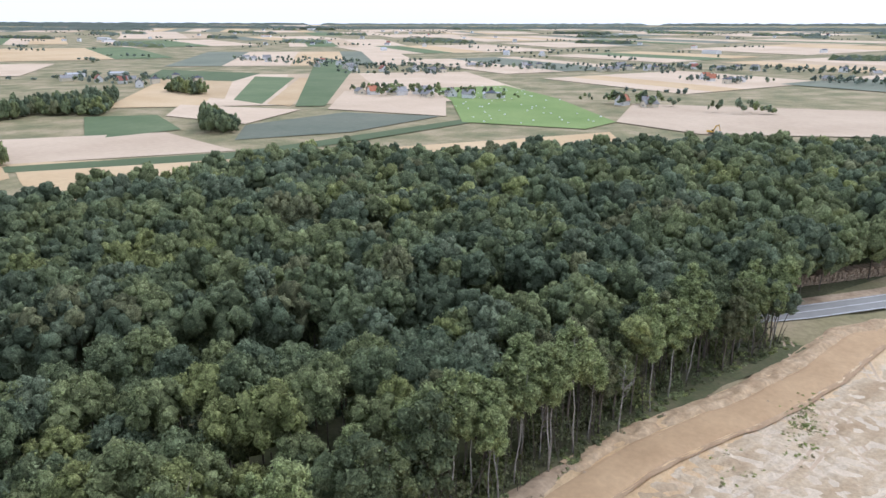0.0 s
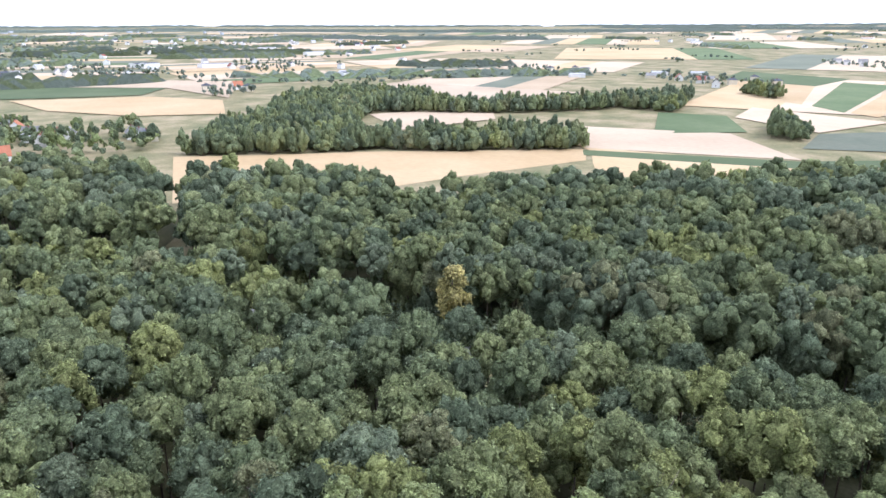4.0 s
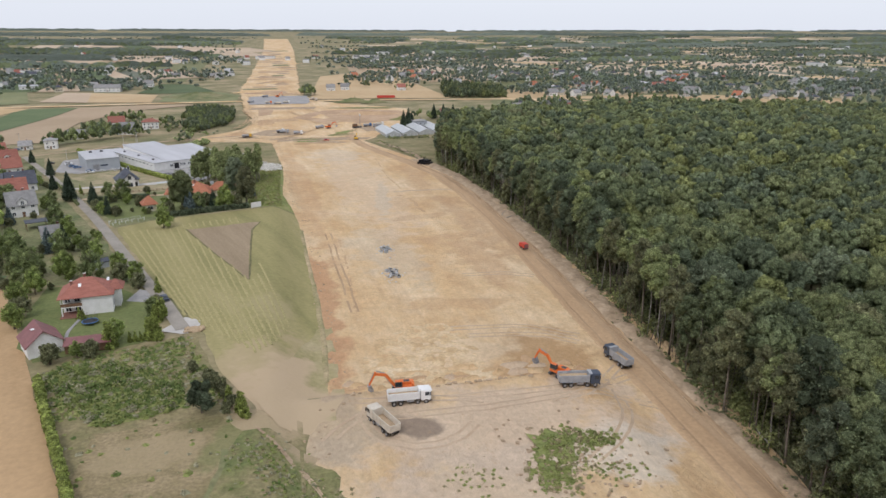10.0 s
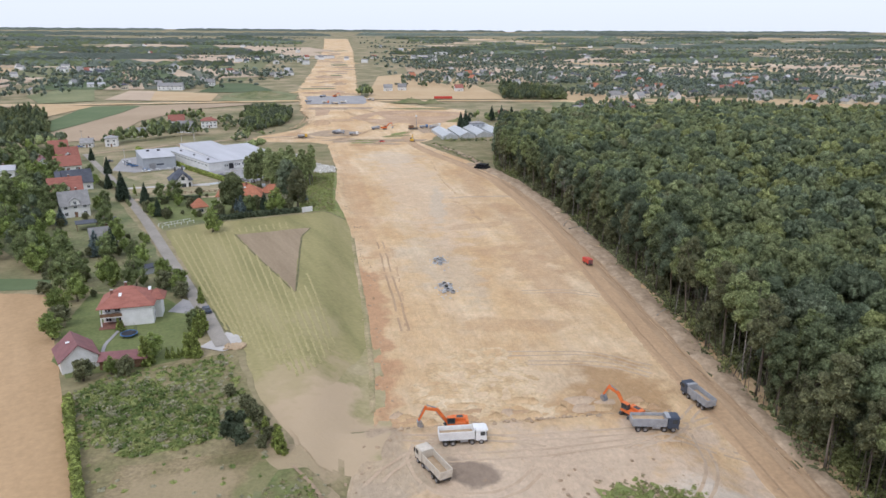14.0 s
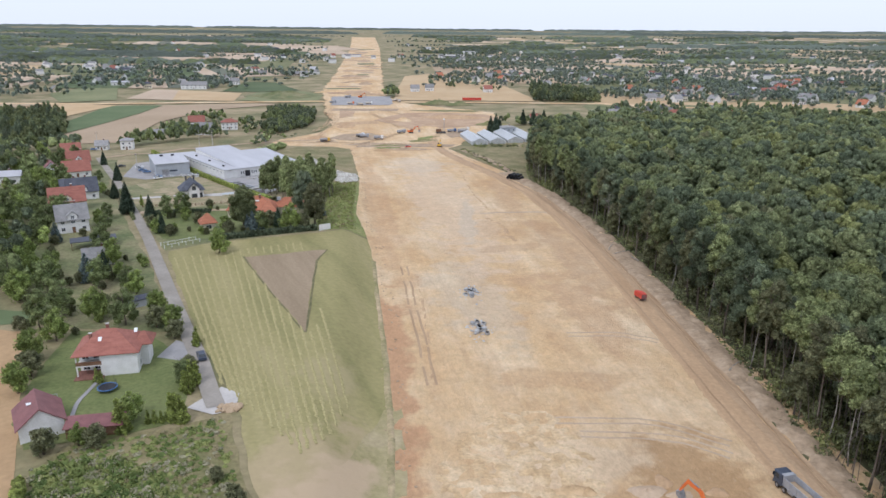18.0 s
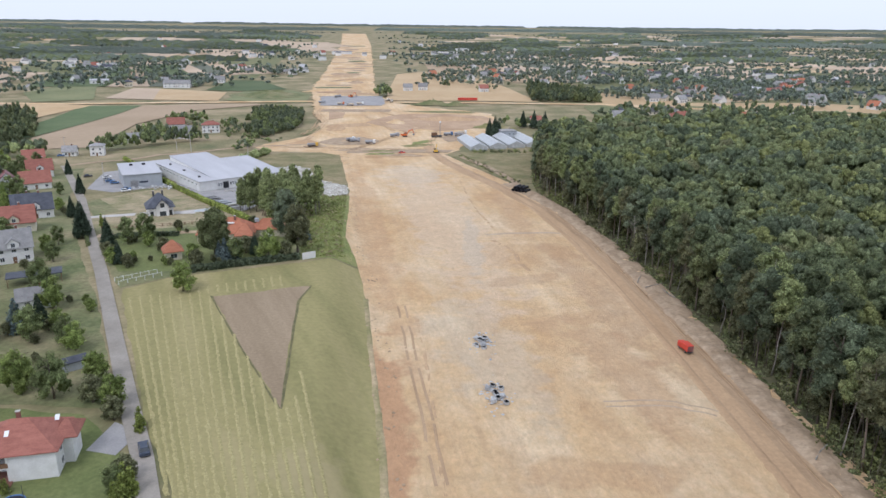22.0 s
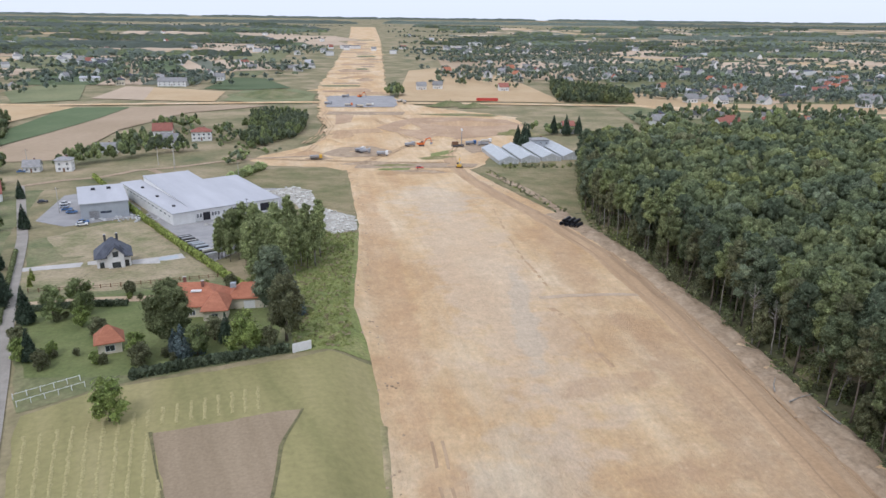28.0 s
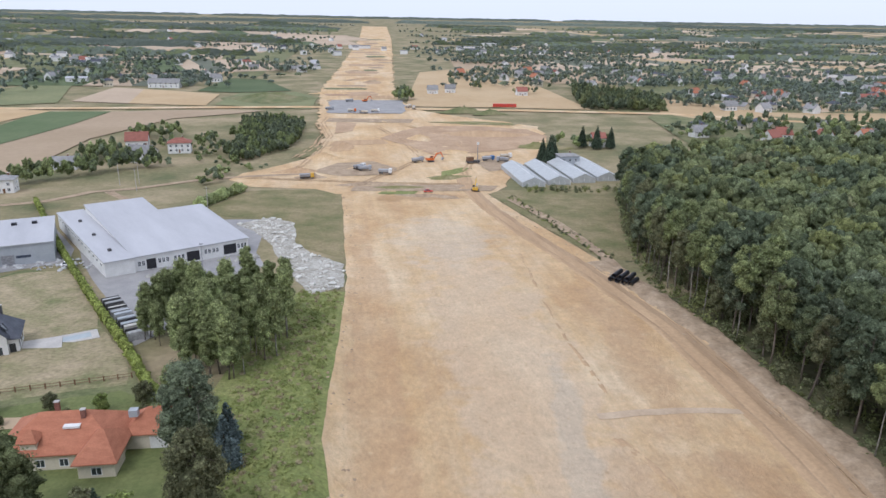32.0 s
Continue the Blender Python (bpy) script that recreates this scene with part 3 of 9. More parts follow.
def patch(name, poly, mat, lift=0.1, step=6.0, label="", category="", kind="structure"):
    """Flat land inside any outline, on the terrain: the outline is cut by a grid, so that it follows the slopes."""
    lift = 0.02 + 0.42 * lift
    if name in ("ground", "field") and 0 < step < 50:
        poly = ragged(poly)
    P = np.array(poly, float)
    bm = bmesh.new()
    bm.faces.new([bm.verts.new((x, y, 0)) for x, y in poly])
    lo, hi = P.min(0), P.max(0)
    if step:
        for axis in (0, 1):
            no = (1, 0, 0) if axis == 0 else (0, 1, 0)
            for c in np.arange(math.ceil(lo[axis] / step) * step, hi[axis], step):
                co = (c, 0, 0) if axis == 0 else (0, c, 0)
                bmesh.ops.bisect_plane(bm, geom=bm.verts[:] + bm.edges[:] + bm.faces[:], plane_co=co, plane_no=no, dist=1e-4)
    for v in bm.verts:
        v.co.z = ht(v.co.x, v.co.y) + lift
    bmesh.ops.recalc_face_normals(bm, faces=bm.faces[:])
    if bm.faces and sum(f.normal.z for f in bm.faces) < 0:
        bmesh.ops.reverse_faces(bm, faces=bm.faces[:])
    return tagged(part(name, bm, mat, smooth=True), label, category, kind=kind)


for poly in (offset(FOREST_WEST, -4.5) + FOREST_A[len(FOREST_WEST):], FOREST_C, FOREST_B):
    patch("ground", poly, M["forest_floor"], 0.07, 60, "shaded forest floor with dead leaves and scrub", "forest floor")

# paved road in the south and the alley through the woods
ALLEY = [(-120, -345), (-46, -257), (-22, -232), (0, -213), (45, -170), (86, -122), (112, -92), (165, -35), (205, 15), (236, 62), (300, 118), (370, 190)]
sheet("road", offset(ALLEY, -4.2), offset(ALLEY, 4.2), 6.0, 8, M["asphalt_new"], 0.3, label="grey two-lane asphalt road with white edge lines", category="road")
for d in (-3.7, 0.0, 3.7):
    sheet("trim", offset(ALLEY[:5], d - 0.09), offset(ALLEY[:5], d + 0.09), 6.0, 1, M["line"], 0.31, label="white painted line on the asphalt road", category="road marking")
sheet("ground", offset(ALLEY[:4], 4.3), offset(ALLEY[:4], 8.5), 4.0, 5, M["berm"], 0.22, 0.3, label="sandy shoulder of the paved road", category="shoulder")

# fields and gardens on the terrace
patch("field", [(-86, 239), (-82, 226), (-57, 160), (-46, 137), (-40, 112), (-31, 92), (-22, 84), (-18, 100), (-15, 134), (-15.5, 174), (-16.5, 200), (-17.5, 237), (-20, 262), (-31, 262), (-38, 259), (-68, 250.5), (-76, 247)], M["stubble"], 0.12, 2.1, "mown stubble field with pale straw swaths", "field")
patch("field", [(-60.2, 231), (-50, 233.5), (-34.4, 237.5), (-37.3, 226), (-37.0, 212), (-36.4, 190), (-35.8, 170), (-48.2, 200), (-55, 217)], M["plough"], 0.2, 4, "wedge of harrowed brown soil in the stubble", "field")
for line in ([(-60.4, 231.5), (-55.2, 217.2), (-48.4, 200.2), (-36, 170)], [(-35.6, 170), (-36.2, 190), (-36.8, 212), (-37.0, 226), (-34.2, 237.5)]):
    sheet("trim", offset(line, -0.22), offset(line, 0.3), 3, 2, M["furrow"], 0.13, 0.1, jag=0.25, label="dark furrow edging the harrowed wedge", category="furrow")
patch("field", [(-103, 176), (-83, 128), (-77.5, 115.5), (-63.5, 80), (-45, 30), (-140, 30), (-190, 60), (-170, 181), (-122, 180.5)], M["grain"], 0.1, 5, "ripe grain field with tramlines", "field")
patch("field", [(-170, 181), (-122, 181), (-104, 181), (-106, 189), (-123, 192), (-175, 195)], M["crop_b"], 0.12, 6, "narrow green crop behind the grain", "field")
patch("ground", [(-77, 114), (-62, 80), (-46, 34), (-40, 60), (-30, 84), (-33, 94), (-41, 112), (-47, 134), (-55, 129), (-72, 126)], M["dry_grass"], 0.12, 2.5, "overgrown plot with tall weeds and dry grass", "wasteland")
patch("ground", [(-60, 90), (-38, 92), (-31, 80), (-40, 60), (-46, 40), (-60, 76)], M["brown_grass"], 0.16, 2.1, "patchy dry grass at the edge of the plot", "grass")
patch("ground", [(-76.5, 118), (-68, 103), (-60.5, 92), (-51, 94), (-45, 97), (-47, 106), (-57, 116), (-66, 121)], M["verge"], 0.17, 2.5, "lush green weeds on the overgrown plot", "wasteland")
patch("ground", [(-92, 176), (-72, 171), (-62, 158), (-57, 148), (-56, 131), (-64, 127.5), (-80, 124), (-86, 133), (-90, 150)], M["lawn"], 0.13, 4, "mown garden lawn round the red-roofed house", "lawn")
patch("ground", [(-175, 460), (-150, 370), (-100, 252), (-92, 236), (-84, 216), (-67, 173), (-92, 177), (-106, 190), (-150, 240), (-190, 350), (-215, 450)], M["grass"], 0.1, 8, "garden ground between houses and trees", "garden")
patch("ground", [(-140, 366), (-95, 256), (-87, 240), (-76, 248), (-68, 252), (-38, 262), (-40, 290), (-46, 300), (-60, 309), (-75, 333), (-108, 392), (-124, 396)], M["grass"], 0.1, 6, "rough garden ground east of the lane", "garden")
patch("ground", [(-112, 300), (-101, 270), (-92, 254), (-70, 253.5), (-42, 264), (-44, 292), (-52, 301), (-66, 311), (-90, 304)], M["lawn"], 0.16, 4, "garden lawn round the orange-roofed house", "lawn")
patch("ground", [(-128, 330), (-112, 345), (-83, 347), (-70, 328), (-66, 314), (-95, 306), (-120, 310)], M["plot"], 0.17, 6, "bare levelled soil round a new house", "building plot")
patch("ground", [(-38, 262), (-20, 264), (-20, 272), (-23, 292), (-23.5, 372), (-38, 372), (-46, 345), (-48, 310), (-44, 292)], M["verge"], 0.14, 2.1, "lush green weeds along the cut", "verge")
patch("ground", [(-94, 469), (-78, 513), (-61, 517), (-33, 509), (-29, 465), (-25, 402), (-44, 419), (-51, 454), (-72, 461)], M["dry_grass"], 0.12, 6, "rough meadow beside the yard", "meadow")
patch("ground", [(36, 512), (42, 470), (58, 400), (72, 398), (84, 455), (101, 514), (70, 519)], M["dry_grass"], 0.12, 5, "rough meadow before the greenhouses", "meadow")
sheet("road", [(42, 492), (52, 450), (58, 405), (57, 388)], [(46, 494), (56.5, 451), (62, 406), (62, 388)], 4, 4, M["berm"], 0.3, 0.3, label="old gravel track through the meadow", category="track")

patch("ground", [(-137, 372), (-120, 344), (-84, 347), (-93, 372), (-108, 396), (-124, 392)], M["plot"], 0.2, 4, "scruffy unfinished ground behind the new house", "building plot")
LANE = [(-190, 470), (-187, 464), (-144.5, 371), (-118, 305), (-96.8, 254.6), (-81.3, 215.6), (-64.4, 173), (-57.3, 156), (-52, 141), (-50, 136)]
sheet("road", offset(LANE, -1.8), offset(LANE, 1.8), 3.0, 6, M["asphalt"], 0.24, 0.05, label="narrow worn asphalt lane", category="lane")
patch("pavement", [(-55.5, 136), (-50.5, 144), (-46.5, 141), (-46, 134.5), (-50, 133)], M["concrete"], 0.3, 4, "pale concrete turning place at the lane's end", "pavement")
CROSS = [(-189, 470), (-176, 484), (-160, 492), (-148, 512), (-132, 519), (-110, 537), (-88, 547), (-50, 556)]
sheet("road", offset(CROSS, -2.2), offset(CROSS, 2.2), 4, 4, M["berm"], 0.12, jag=0.6, label="pale dirt lane past the storage halls", category="lane")
sheet("road", offset([(-140, 512), (-128, 496), (-114, 481)], -2), offset([(-140, 512), (-128, 496), (-114, 481)], 2), 4, 4, M["berm"], 0.13, jag=0.6, label="dirt drive to the white hall", category="lane")
patch("pavement", [(-134, 458), (-60, 458), (-57, 412), (-52, 398), (-60, 372), (-66, 345), (-71, 334), (-88, 366), (-99, 384), (-110, 404)], M["paving"], 0.18, 8, "grey paved yard round the white hall", "yard")
patch("pavement", [(-160, 446), (-146, 462), (-118, 418), (-114, 404), (-137, 388), (-152, 398)], M["paving"], 0.2, 8, "paved yard of the grey hall with parked cars", "yard")
patch("pavement", [(-127, 327), (-127.5, 331.5), (-111, 337), (-110, 331.5)], M["concrete"], 0.26, 0, "concrete drive of the new house", "drive")
patch("pavement", [(-67.5, 159), (-62, 157), (-60, 164), (-65.5, 168)], M["paving"], 0.25, 0, "paved parking place beside the house", "drive")

patch("ground", [(-36.5, 80), (-34.3, 80), (-33, 71), (-36, 62), (-39, 66)], M["grass"], 0.19, 2.5, "band of green grass beside the plot", "grass")
patch("ground", [(-33, 93), (-21, 90), (-19, 80), (-18, 60), (-40, 56), (-38, 78)], M["dry_grass"], 0.14, 2.5, "dry grass on the bank of the plot", "grass")
patch("ground", [(-71, 450), (-60, 461), (-49, 452), (-45, 423), (-38, 410), (-27, 398), (-26, 376), (-35, 369), (-44, 390), (-53, 420), (-62, 439)], M["rubble"], 0.24, 3, "trampled stone dust under the rubble", "stone dust")

patch("ground", [(-33, 98), (-28, 110), (-22, 126), (-17.5, 140), (-14, 142), (-14, 100), (-18, 84), (-27, 87)], M["dusty_field"], 0.28, 2.1, "sandy trampled corner of the stubble field", "bank")
patch("ground", [(-34, 85), (-29, 86), (-25, 82), (-20, 77), (-16, 71), (-14, 62), (-14, 54), (-40, 54), (-38, 66), (-36, 76)], M["fringe"], 0.34, 2.1, "grass and weeds between the plot and the site", "grass")
sheet("trim", [(-31.4, 86), (-27, 79.5), (-23, 72), (-19, 62)], [(-30.7, 86.3), (-26.3, 79.8), (-22.3, 72.3), (-18.3, 62.3)], 1.2, 2, M["berm"], 0.24, 0.2, jag=0.4, label="pale trodden line through the grass", category="path")

# earthworks to the north
sheet("road", WORKS_W, WORKS_E, 6, 18, M["sand_far"], 0.10, 0.35, jag=4.0, label="bare earthworks of the new road running to the horizon", category="building site")
sheet("road", [(-640, 806), (-313, 806), (-234, 818), (-84, 838), (16, 830), (96, 826), (242, 806), (345, 756), (480, 696)], [(-640, 794), (-313, 794), (-234, 806), (-84, 826), (16, 818), (96, 814), (242, 794), (345, 744), (480, 684)], 20, 3, M["sand_far"], 0.22, label="pale cross road over the works", category="road")
sheet("ground", [(-60, 792), (-64, 880)], [(5, 792), (7, 884)], 8, 8, M["paving"], 0.45, 0.3, jag=3.0, label="grey gravel layer on the new road", category="gravel")


def field(poly, mat, label, lift=None):
    if lift is None:
        field.lift += 0.014
    patch("field", poly, mat, lift or field.lift, 80, label, "field")


field.lift = 0.08


A_, B_, C_, D_, E_, F_ = (M["crop_" + c] for c in "abcdef")
works = M["sand_far"]
patch("ground", [(-44, 517), (-78, 523), (-92, 540), (-88, 556), (-73, 576), (-54, 608), (-40, 600)], works, 0.16, 5, "sandy tongue of the works beside the young wood", "building site")
for poly, mt, lb in (([(-16, 672), (0, 705), (17, 726), (60, 728), (96, 712), (104, 680), (80, 634), (40, 618), (17, 610), (5, 640)], "pit", "dug reddish soil in the works"),
                     ([(-52, 560), (-40, 585), (-20, 590), (-6, 570), (-10, 552), (-36, 548)], "berm", "churned grey soil between machines"), ([(-30, 512), (38, 512), (44, 524), (20, 528), (-28, 524)], "berm", "trampled soil across the strip's end"),
                     ([(-17, 505), (0, 504), (2, 511), (-14, 513)], "verge", "patch of weeds at the strip's end"), ([(16, 544), (24, 552), (36, 570), (30, 572), (18, 560)], "verge", "weeds on a low bank"), ([(44, 560), (56, 566), (62, 600), (50, 612), (40, 590)], "berm", "storage ground with parked machines"),
                     ([(-62, 600), (-56, 612), (-52, 640), (-58, 650), (-66, 620)], "dry_grass", "dry grass at the edge of the works"), ([(20, 748), (60, 752), (96, 742), (88, 732), (50, 736)], "weeds", "weeds before the soil bank"), ([(-48, 690), (-36, 700), (-34, 740), (-50, 744)], "pit", "brown soil in the works"),
                     ([(-50, 640), (-10, 650), (-14, 668), (-46, 660)], "haul", "packed sand in the works"), ([(-60, 745), (8, 742), (12, 762), (-56, 764)], "berm", "grey soil before the gravel layer")):
    patch("ground", poly, M[mt], 0.55, 8, lb, "earthworks")
for line in ([(-90, 546), (-60, 540), (-20, 532), (30, 528)], [(-62, 560), (-54, 620), (-50, 680), (-60, 740), (-58, 770)], [(28, 520), (30, 560), (44, 610), (30, 680), (0, 740)], [(-30, 520), (-10, 560), (10, 600), (0, 660), (-20, 730)], [(-66, 600), (-58, 640), (-56, 690), (-64, 735)]):
    for d in (-1.3, 1.3):
        sheet("trim", offset(line, d - 0.5), offset(line, d + 0.5), 5, 2, M["haul"], 0.3, 0.35, None, True, jag=0.8, label="wheel track through the earthworks", category="wheel track")
rg = np.random.default_rng(77)
for i in range(30):
    y = 860 + 1500 * (i / 30) ** 1.25 + rg.uniform(-10, 10)
    a, b = np.interp(y, [q[1] for q in WORKS_W], [q[0] for q in WORKS_W]), np.interp(y, [q[1] for q in WORKS_E], [q[0] for q in WORKS_E])
    c, w, h = rg.uniform(a + 12, b - 12), rg.uniform(10, 32), rg.uniform(5, 16) * (1 + y / 2500)
    x0, x1 = max(a, c - w), min(b, c + w)
    patch("ground", [(x0, y), (x0 + 6, y - h), (x1 - 4, y - h * 0.8), (x1, y + 2), (x1 - 8, y + h), (x0 + 3, y + h * 0.7)], M[("pit", "berm", "haul", "pit", "grass", "berm")[i % 6]], 0.6, 12, "strip of differently dug soil on the road works", "earthworks")
field([(8, 842), (100, 838), (178, 826), (176, 960), (172, 1084), (116, 1290), (40, 1215), (20, 1000)], C_, "ripe grain field north of the works")
field([(250, 844), (359, 772), (420, 790), (347, 836), (279, 917)], C_, "yellow grain field by the village")
G_ = M["crop_g"]
field([(190, 600), (330, 590), (620, 560), (1000, 640), (1400, 900), (1300, 1500), (500, 1500), (270, 1200), (300, 900), (215, 780)], M["grass"], "gardens and meadows of the northern villages")
field([(-170, 1090), (-260, 1170), (-600, 1150), (-900, 1000), (-1200, 1300), (-700, 1700), (-180, 1700)], M["grass"], "gardens and meadows of the north-western villages")
field([(-236, 540), (-202, 546), (-204, 605), (-206, 663), (-179, 755), (-132, 790), (-114, 806), (-180, 806), (-236, 790), (-240, 720), (-249, 649), (-258, 589)], E_, "wide bare brown field")
field([(-260, 590), (-250, 649), (-241, 720), (-237, 790), (-290, 784), (-286, 700), (-284, 640), (-275, 590)], B_, "long green strip of crop")
field([(-312, 600), (-298, 709), (-283, 790), (-345, 800), (-420, 700), (-400, 600)], C_, "pale stubble strip")
field([(-425, 700), (-349, 805), (-420, 806), (-560, 690)], E_, "bare brown field")
field([(-349, 812), (-397, 901), (-388, 975), (-352, 1034), (-342, 974), (-300, 840)], G_, "olive meadow")
field([(-293, 852), (-296, 968), (-262, 958), (-240, 842)], A_, "pale stubble strip")
field([(-240, 842), (-262, 958), (-230, 947), (-177, 922), (-171, 833)], C_, "ripe grain strip")
field([(-206, 947), (-199, 1090), (-156, 1079), (-110, 960), (-164, 936)], B_, "green field")
field([(-165, 840), (-160, 934), (-104, 950), (-78, 900), (-76, 818), (-109, 822)], G_, "grassy bank beside the works")
field([(-254, 1161), (-295, 1423), (-223, 1395), (-210, 1146)], C_, "ripe grain field")
field([(-416, 1293), (-440, 1546), (-374, 1462), (-380, 1275)], A_, "pale stubble field")
field([(235, 803), (280, 917), (340, 850), (327, 763), (262, 761)], C_, "yellow meadow by the village")
field([(-130, 1230), (-240, 1160), (-340, 1300), (-200, 1400)], A_, "pale stubble field")
# east and south-east
field([(298, -8), (424, -2), (415, -45), (406, -118), (374, -250), (338, -231), (316, -146), (302, -107), (272, -86), (250, -95), (262, -60), (296, -40)], C_, "ripe orange-yellow grain field behind the woods")
field([(330, -231), (366, -250), (400, -252), (372, -262), (330, -300), (262, -355), (200, -440), (120, -540), (100, -500), (190, -330), (222, -262), (240, -190)], C_, "ripe grain field along the wood")
field([(354, -238), (372, -247), (297, -346), (242, -560), (230, -538), (279, -328)], B_, "long green strip of crop")
field([(378, -252), (480, -285), (400, -380), (300, -350)], A_, "pale stubble strip")
field([(333, -381), (376, -436), (355, -535), (270, -556), (285, -450)], D_, "dark grey-green crop")
field([(420, -330), (520, -400), (480, -440), (400, -395)], B_, "green strip of crop")
field([(380, -440), (470, -440), (520, -500), (400, -530)], A_, "pale stubble strip")
field([(314, -657), (238, -534), (140, -545), (130, -592), (230, -730), (335, -834), (400, -760)], F_, "bright green meadow dotted with bales")
field([(382, -546), (266, -558), (346, -704), (465, -683)], A_, "pale stubble with tramlines")
field([(507, -555), (459, -544), (632, -795), (690, -780)], B_, "green strip")
field([(455, -546), (425, -545), (592, -804), (625, -797)], C_, "orange-yellow grain strip")
field([(420, -546), (398, -563), (730, -1077), (900, -1200), (780, -1020)], B_, "green strip")
field([(590, -560), (520, -556), (660, -707), (790, -690)], C_, "ripe grain field")
field([(787, -674), (660, -708), (724, -828), (900, -800)], B_, "green field")
field([(796, 172), (805, 42), (747, -34), (635, -35), (642, 41), (700, 120)], C_, "bare brown field behind the village")
field([(835, 330), (812, 180), (822, 50), (900, 30), (930, 120), (985, 330)], B_, "green field behind the village")
field([(990, 330), (935, 120), (905, 30), (770, -40), (980, -60), (1120, 300)], A_, "pale stubble field")
field([(594, -156), (497, -161), (530, -250), (566, -262), (600, -190)], A_, "pale stubble field")
field([(650, -230), (800, -145), (900, -260), (700, -420), (600, -300)], A_, "wide pale stubble field")
field([(130, -592), (60, -560), (-160, -640), (-60, -760), (150, -720)], A_, "wide pale stubble field")
field([(-643, 1421), (-696, 1786), (-540, 2107), (-380, 2490), (-118, 2490), (-116, 2168), (-447, 1741), (-559, 1440)], A_, "broad pale stubble fields before the northern woods")
field([(334, 2670), (462, 2612), (761, 2173), (820, 2032), (638, 1672), (526, 1896), (289, 2232)], A_, "broad pale stubble fields north of the villages")
field([(260, 815), (470, 720), (600, 640), (640, 700), (480, 800)], C_, "yellow meadow by the village")

# ---- trees ----
def ico(sub):
    bm = bmesh.new()
    bmesh.ops.create_icosphere(bm, subdivisions=sub, radius=1)
    v, f = np.array([q.co[:] for q in bm.verts]), np.array([[q.index for q in p.verts] for p in bm.faces])
    bm.free()
    return v, f


ICO1, ICO2, ICO3 = ico(1), ico(2), ico(3)


def sprays(rg, lobes, count, size, up=0.25):
    """Leaf sprays, small three-cornered pieces, set round the lobes (x, y, z, radius) with an uneven outline."""
    lobes = np.asarray(lobes, float)
    pick = rg.choice(len(lobes), count, p=lobes[:, 3] ** 2 / (lobes[:, 3] ** 2).sum())
    d = rg.normal(size=(count, 3)) + (0, 0, up)
    d /= np.linalg.norm(d, axis=1, keepdims=True)
    c = lobes[pick, :3] + d * lobes[pick, 3:] * rg.uniform(0.8, 1.32, (count, 1)) * (1, 1, 0.95)
    n = d + 0.5 * rg.normal(size=(count, 3)) + (0, 0, 0.45)
    n /= np.linalg.norm(n, axis=1, keepdims=True)
    a = np.cross(n, rg.normal(size=(count, 3)))
    a /= np.linalg.norm(a, axis=1, keepdims=True)
    b = np.cross(n, a)
    s = size * rg.uniform(0.55, 1.25, (count, 1))
    sag = n * s * 0.3
    v = np.stack([c + a * s * 1.15 - sag, c - a * s * 0.55 + b * s, c - a * s * 0.6 - b * s * 0.95 - sag], 1).reshape(-1, 3)
    f = np.arange(count * 3).reshape(-1, 3)
    return v, np.concatenate([f, f[:, 2:]], 1)


def cores(rg, lobes, shrink=0.94, sub=ICO2):
    """Leafy lumps for the lobes; what lies inside another lump or faces down is left out."""
    L = np.asarray(lobes, float)
    vs, fs, n = [], [], 0
    for i, (x, y, z, r) in enumerate(L):
        n0 = len(sub[0])
        w = (sub[0] * (1 + rg.normal(size=(n0, 1)) * (0.13 if n0 > 50 else 0.2)) + (0.07 if n0 > 50 else 0.11) * rg.normal(size=(n0, 3))) * r * shrink * (1, 1, 1.06) + (x, y, z)
        c = w[sub[1]].mean(1)
        keep = c[:, 2] - z > -0.72 * r
        for j, q in enumerate(L):
            if j != i:
                keep &= np.linalg.norm(c - q[:3], axis=1) > q[3] * shrink * 0.74
        f = sub[1][keep]
        used_, inv = np.unique(f, return_inverse=True)
        vs.append(w[used_])
        fs.append(inv.reshape(f.shape) + n)
        n += len(used_)
    f = np.concatenate(fs)
    return np.concatenate(vs), np.concatenate([f, f[:, 2:]], 1)  # triangles kept as folded quads


def join(pieces):
    vs, fs, n = [], [], 0
    for v, f in pieces:
        vs.append(v)
        fs.append(f + n)
        n += len(v)
    return np.concatenate(vs), np.concatenate(fs)


def crown_lobes(rg, radius, bottom, top, count):
    """Lobes filling a rounded crown between two heights."""
    out = []
    mid, half = (bottom + top) / 2, (top - bottom) / 2
    for i in range(count):
        a, u = 2.4 * i + rg.uniform(-0.5, 0.5), (i + 0.5) / count * 1.7 - 0.7
        ring = math.sqrt(max(0.05, 1 - u * u)) * radius * (0.62 if count < 9 else 0.7) * rg.uniform(0.75, 1.05)
        r = radius * rg.uniform(0.3, 0.5) * (1.0 if count < 9 else 0.84 if count < 14 else 0.72)
        r *= max(1.0, half / (radius * 1.7))
        out.append((ring * math.cos(a), ring * math.sin(a), mid + u * (half - r * 0.7), r))
    out.append((0, 0, mid, radius * 0.6))
    return out


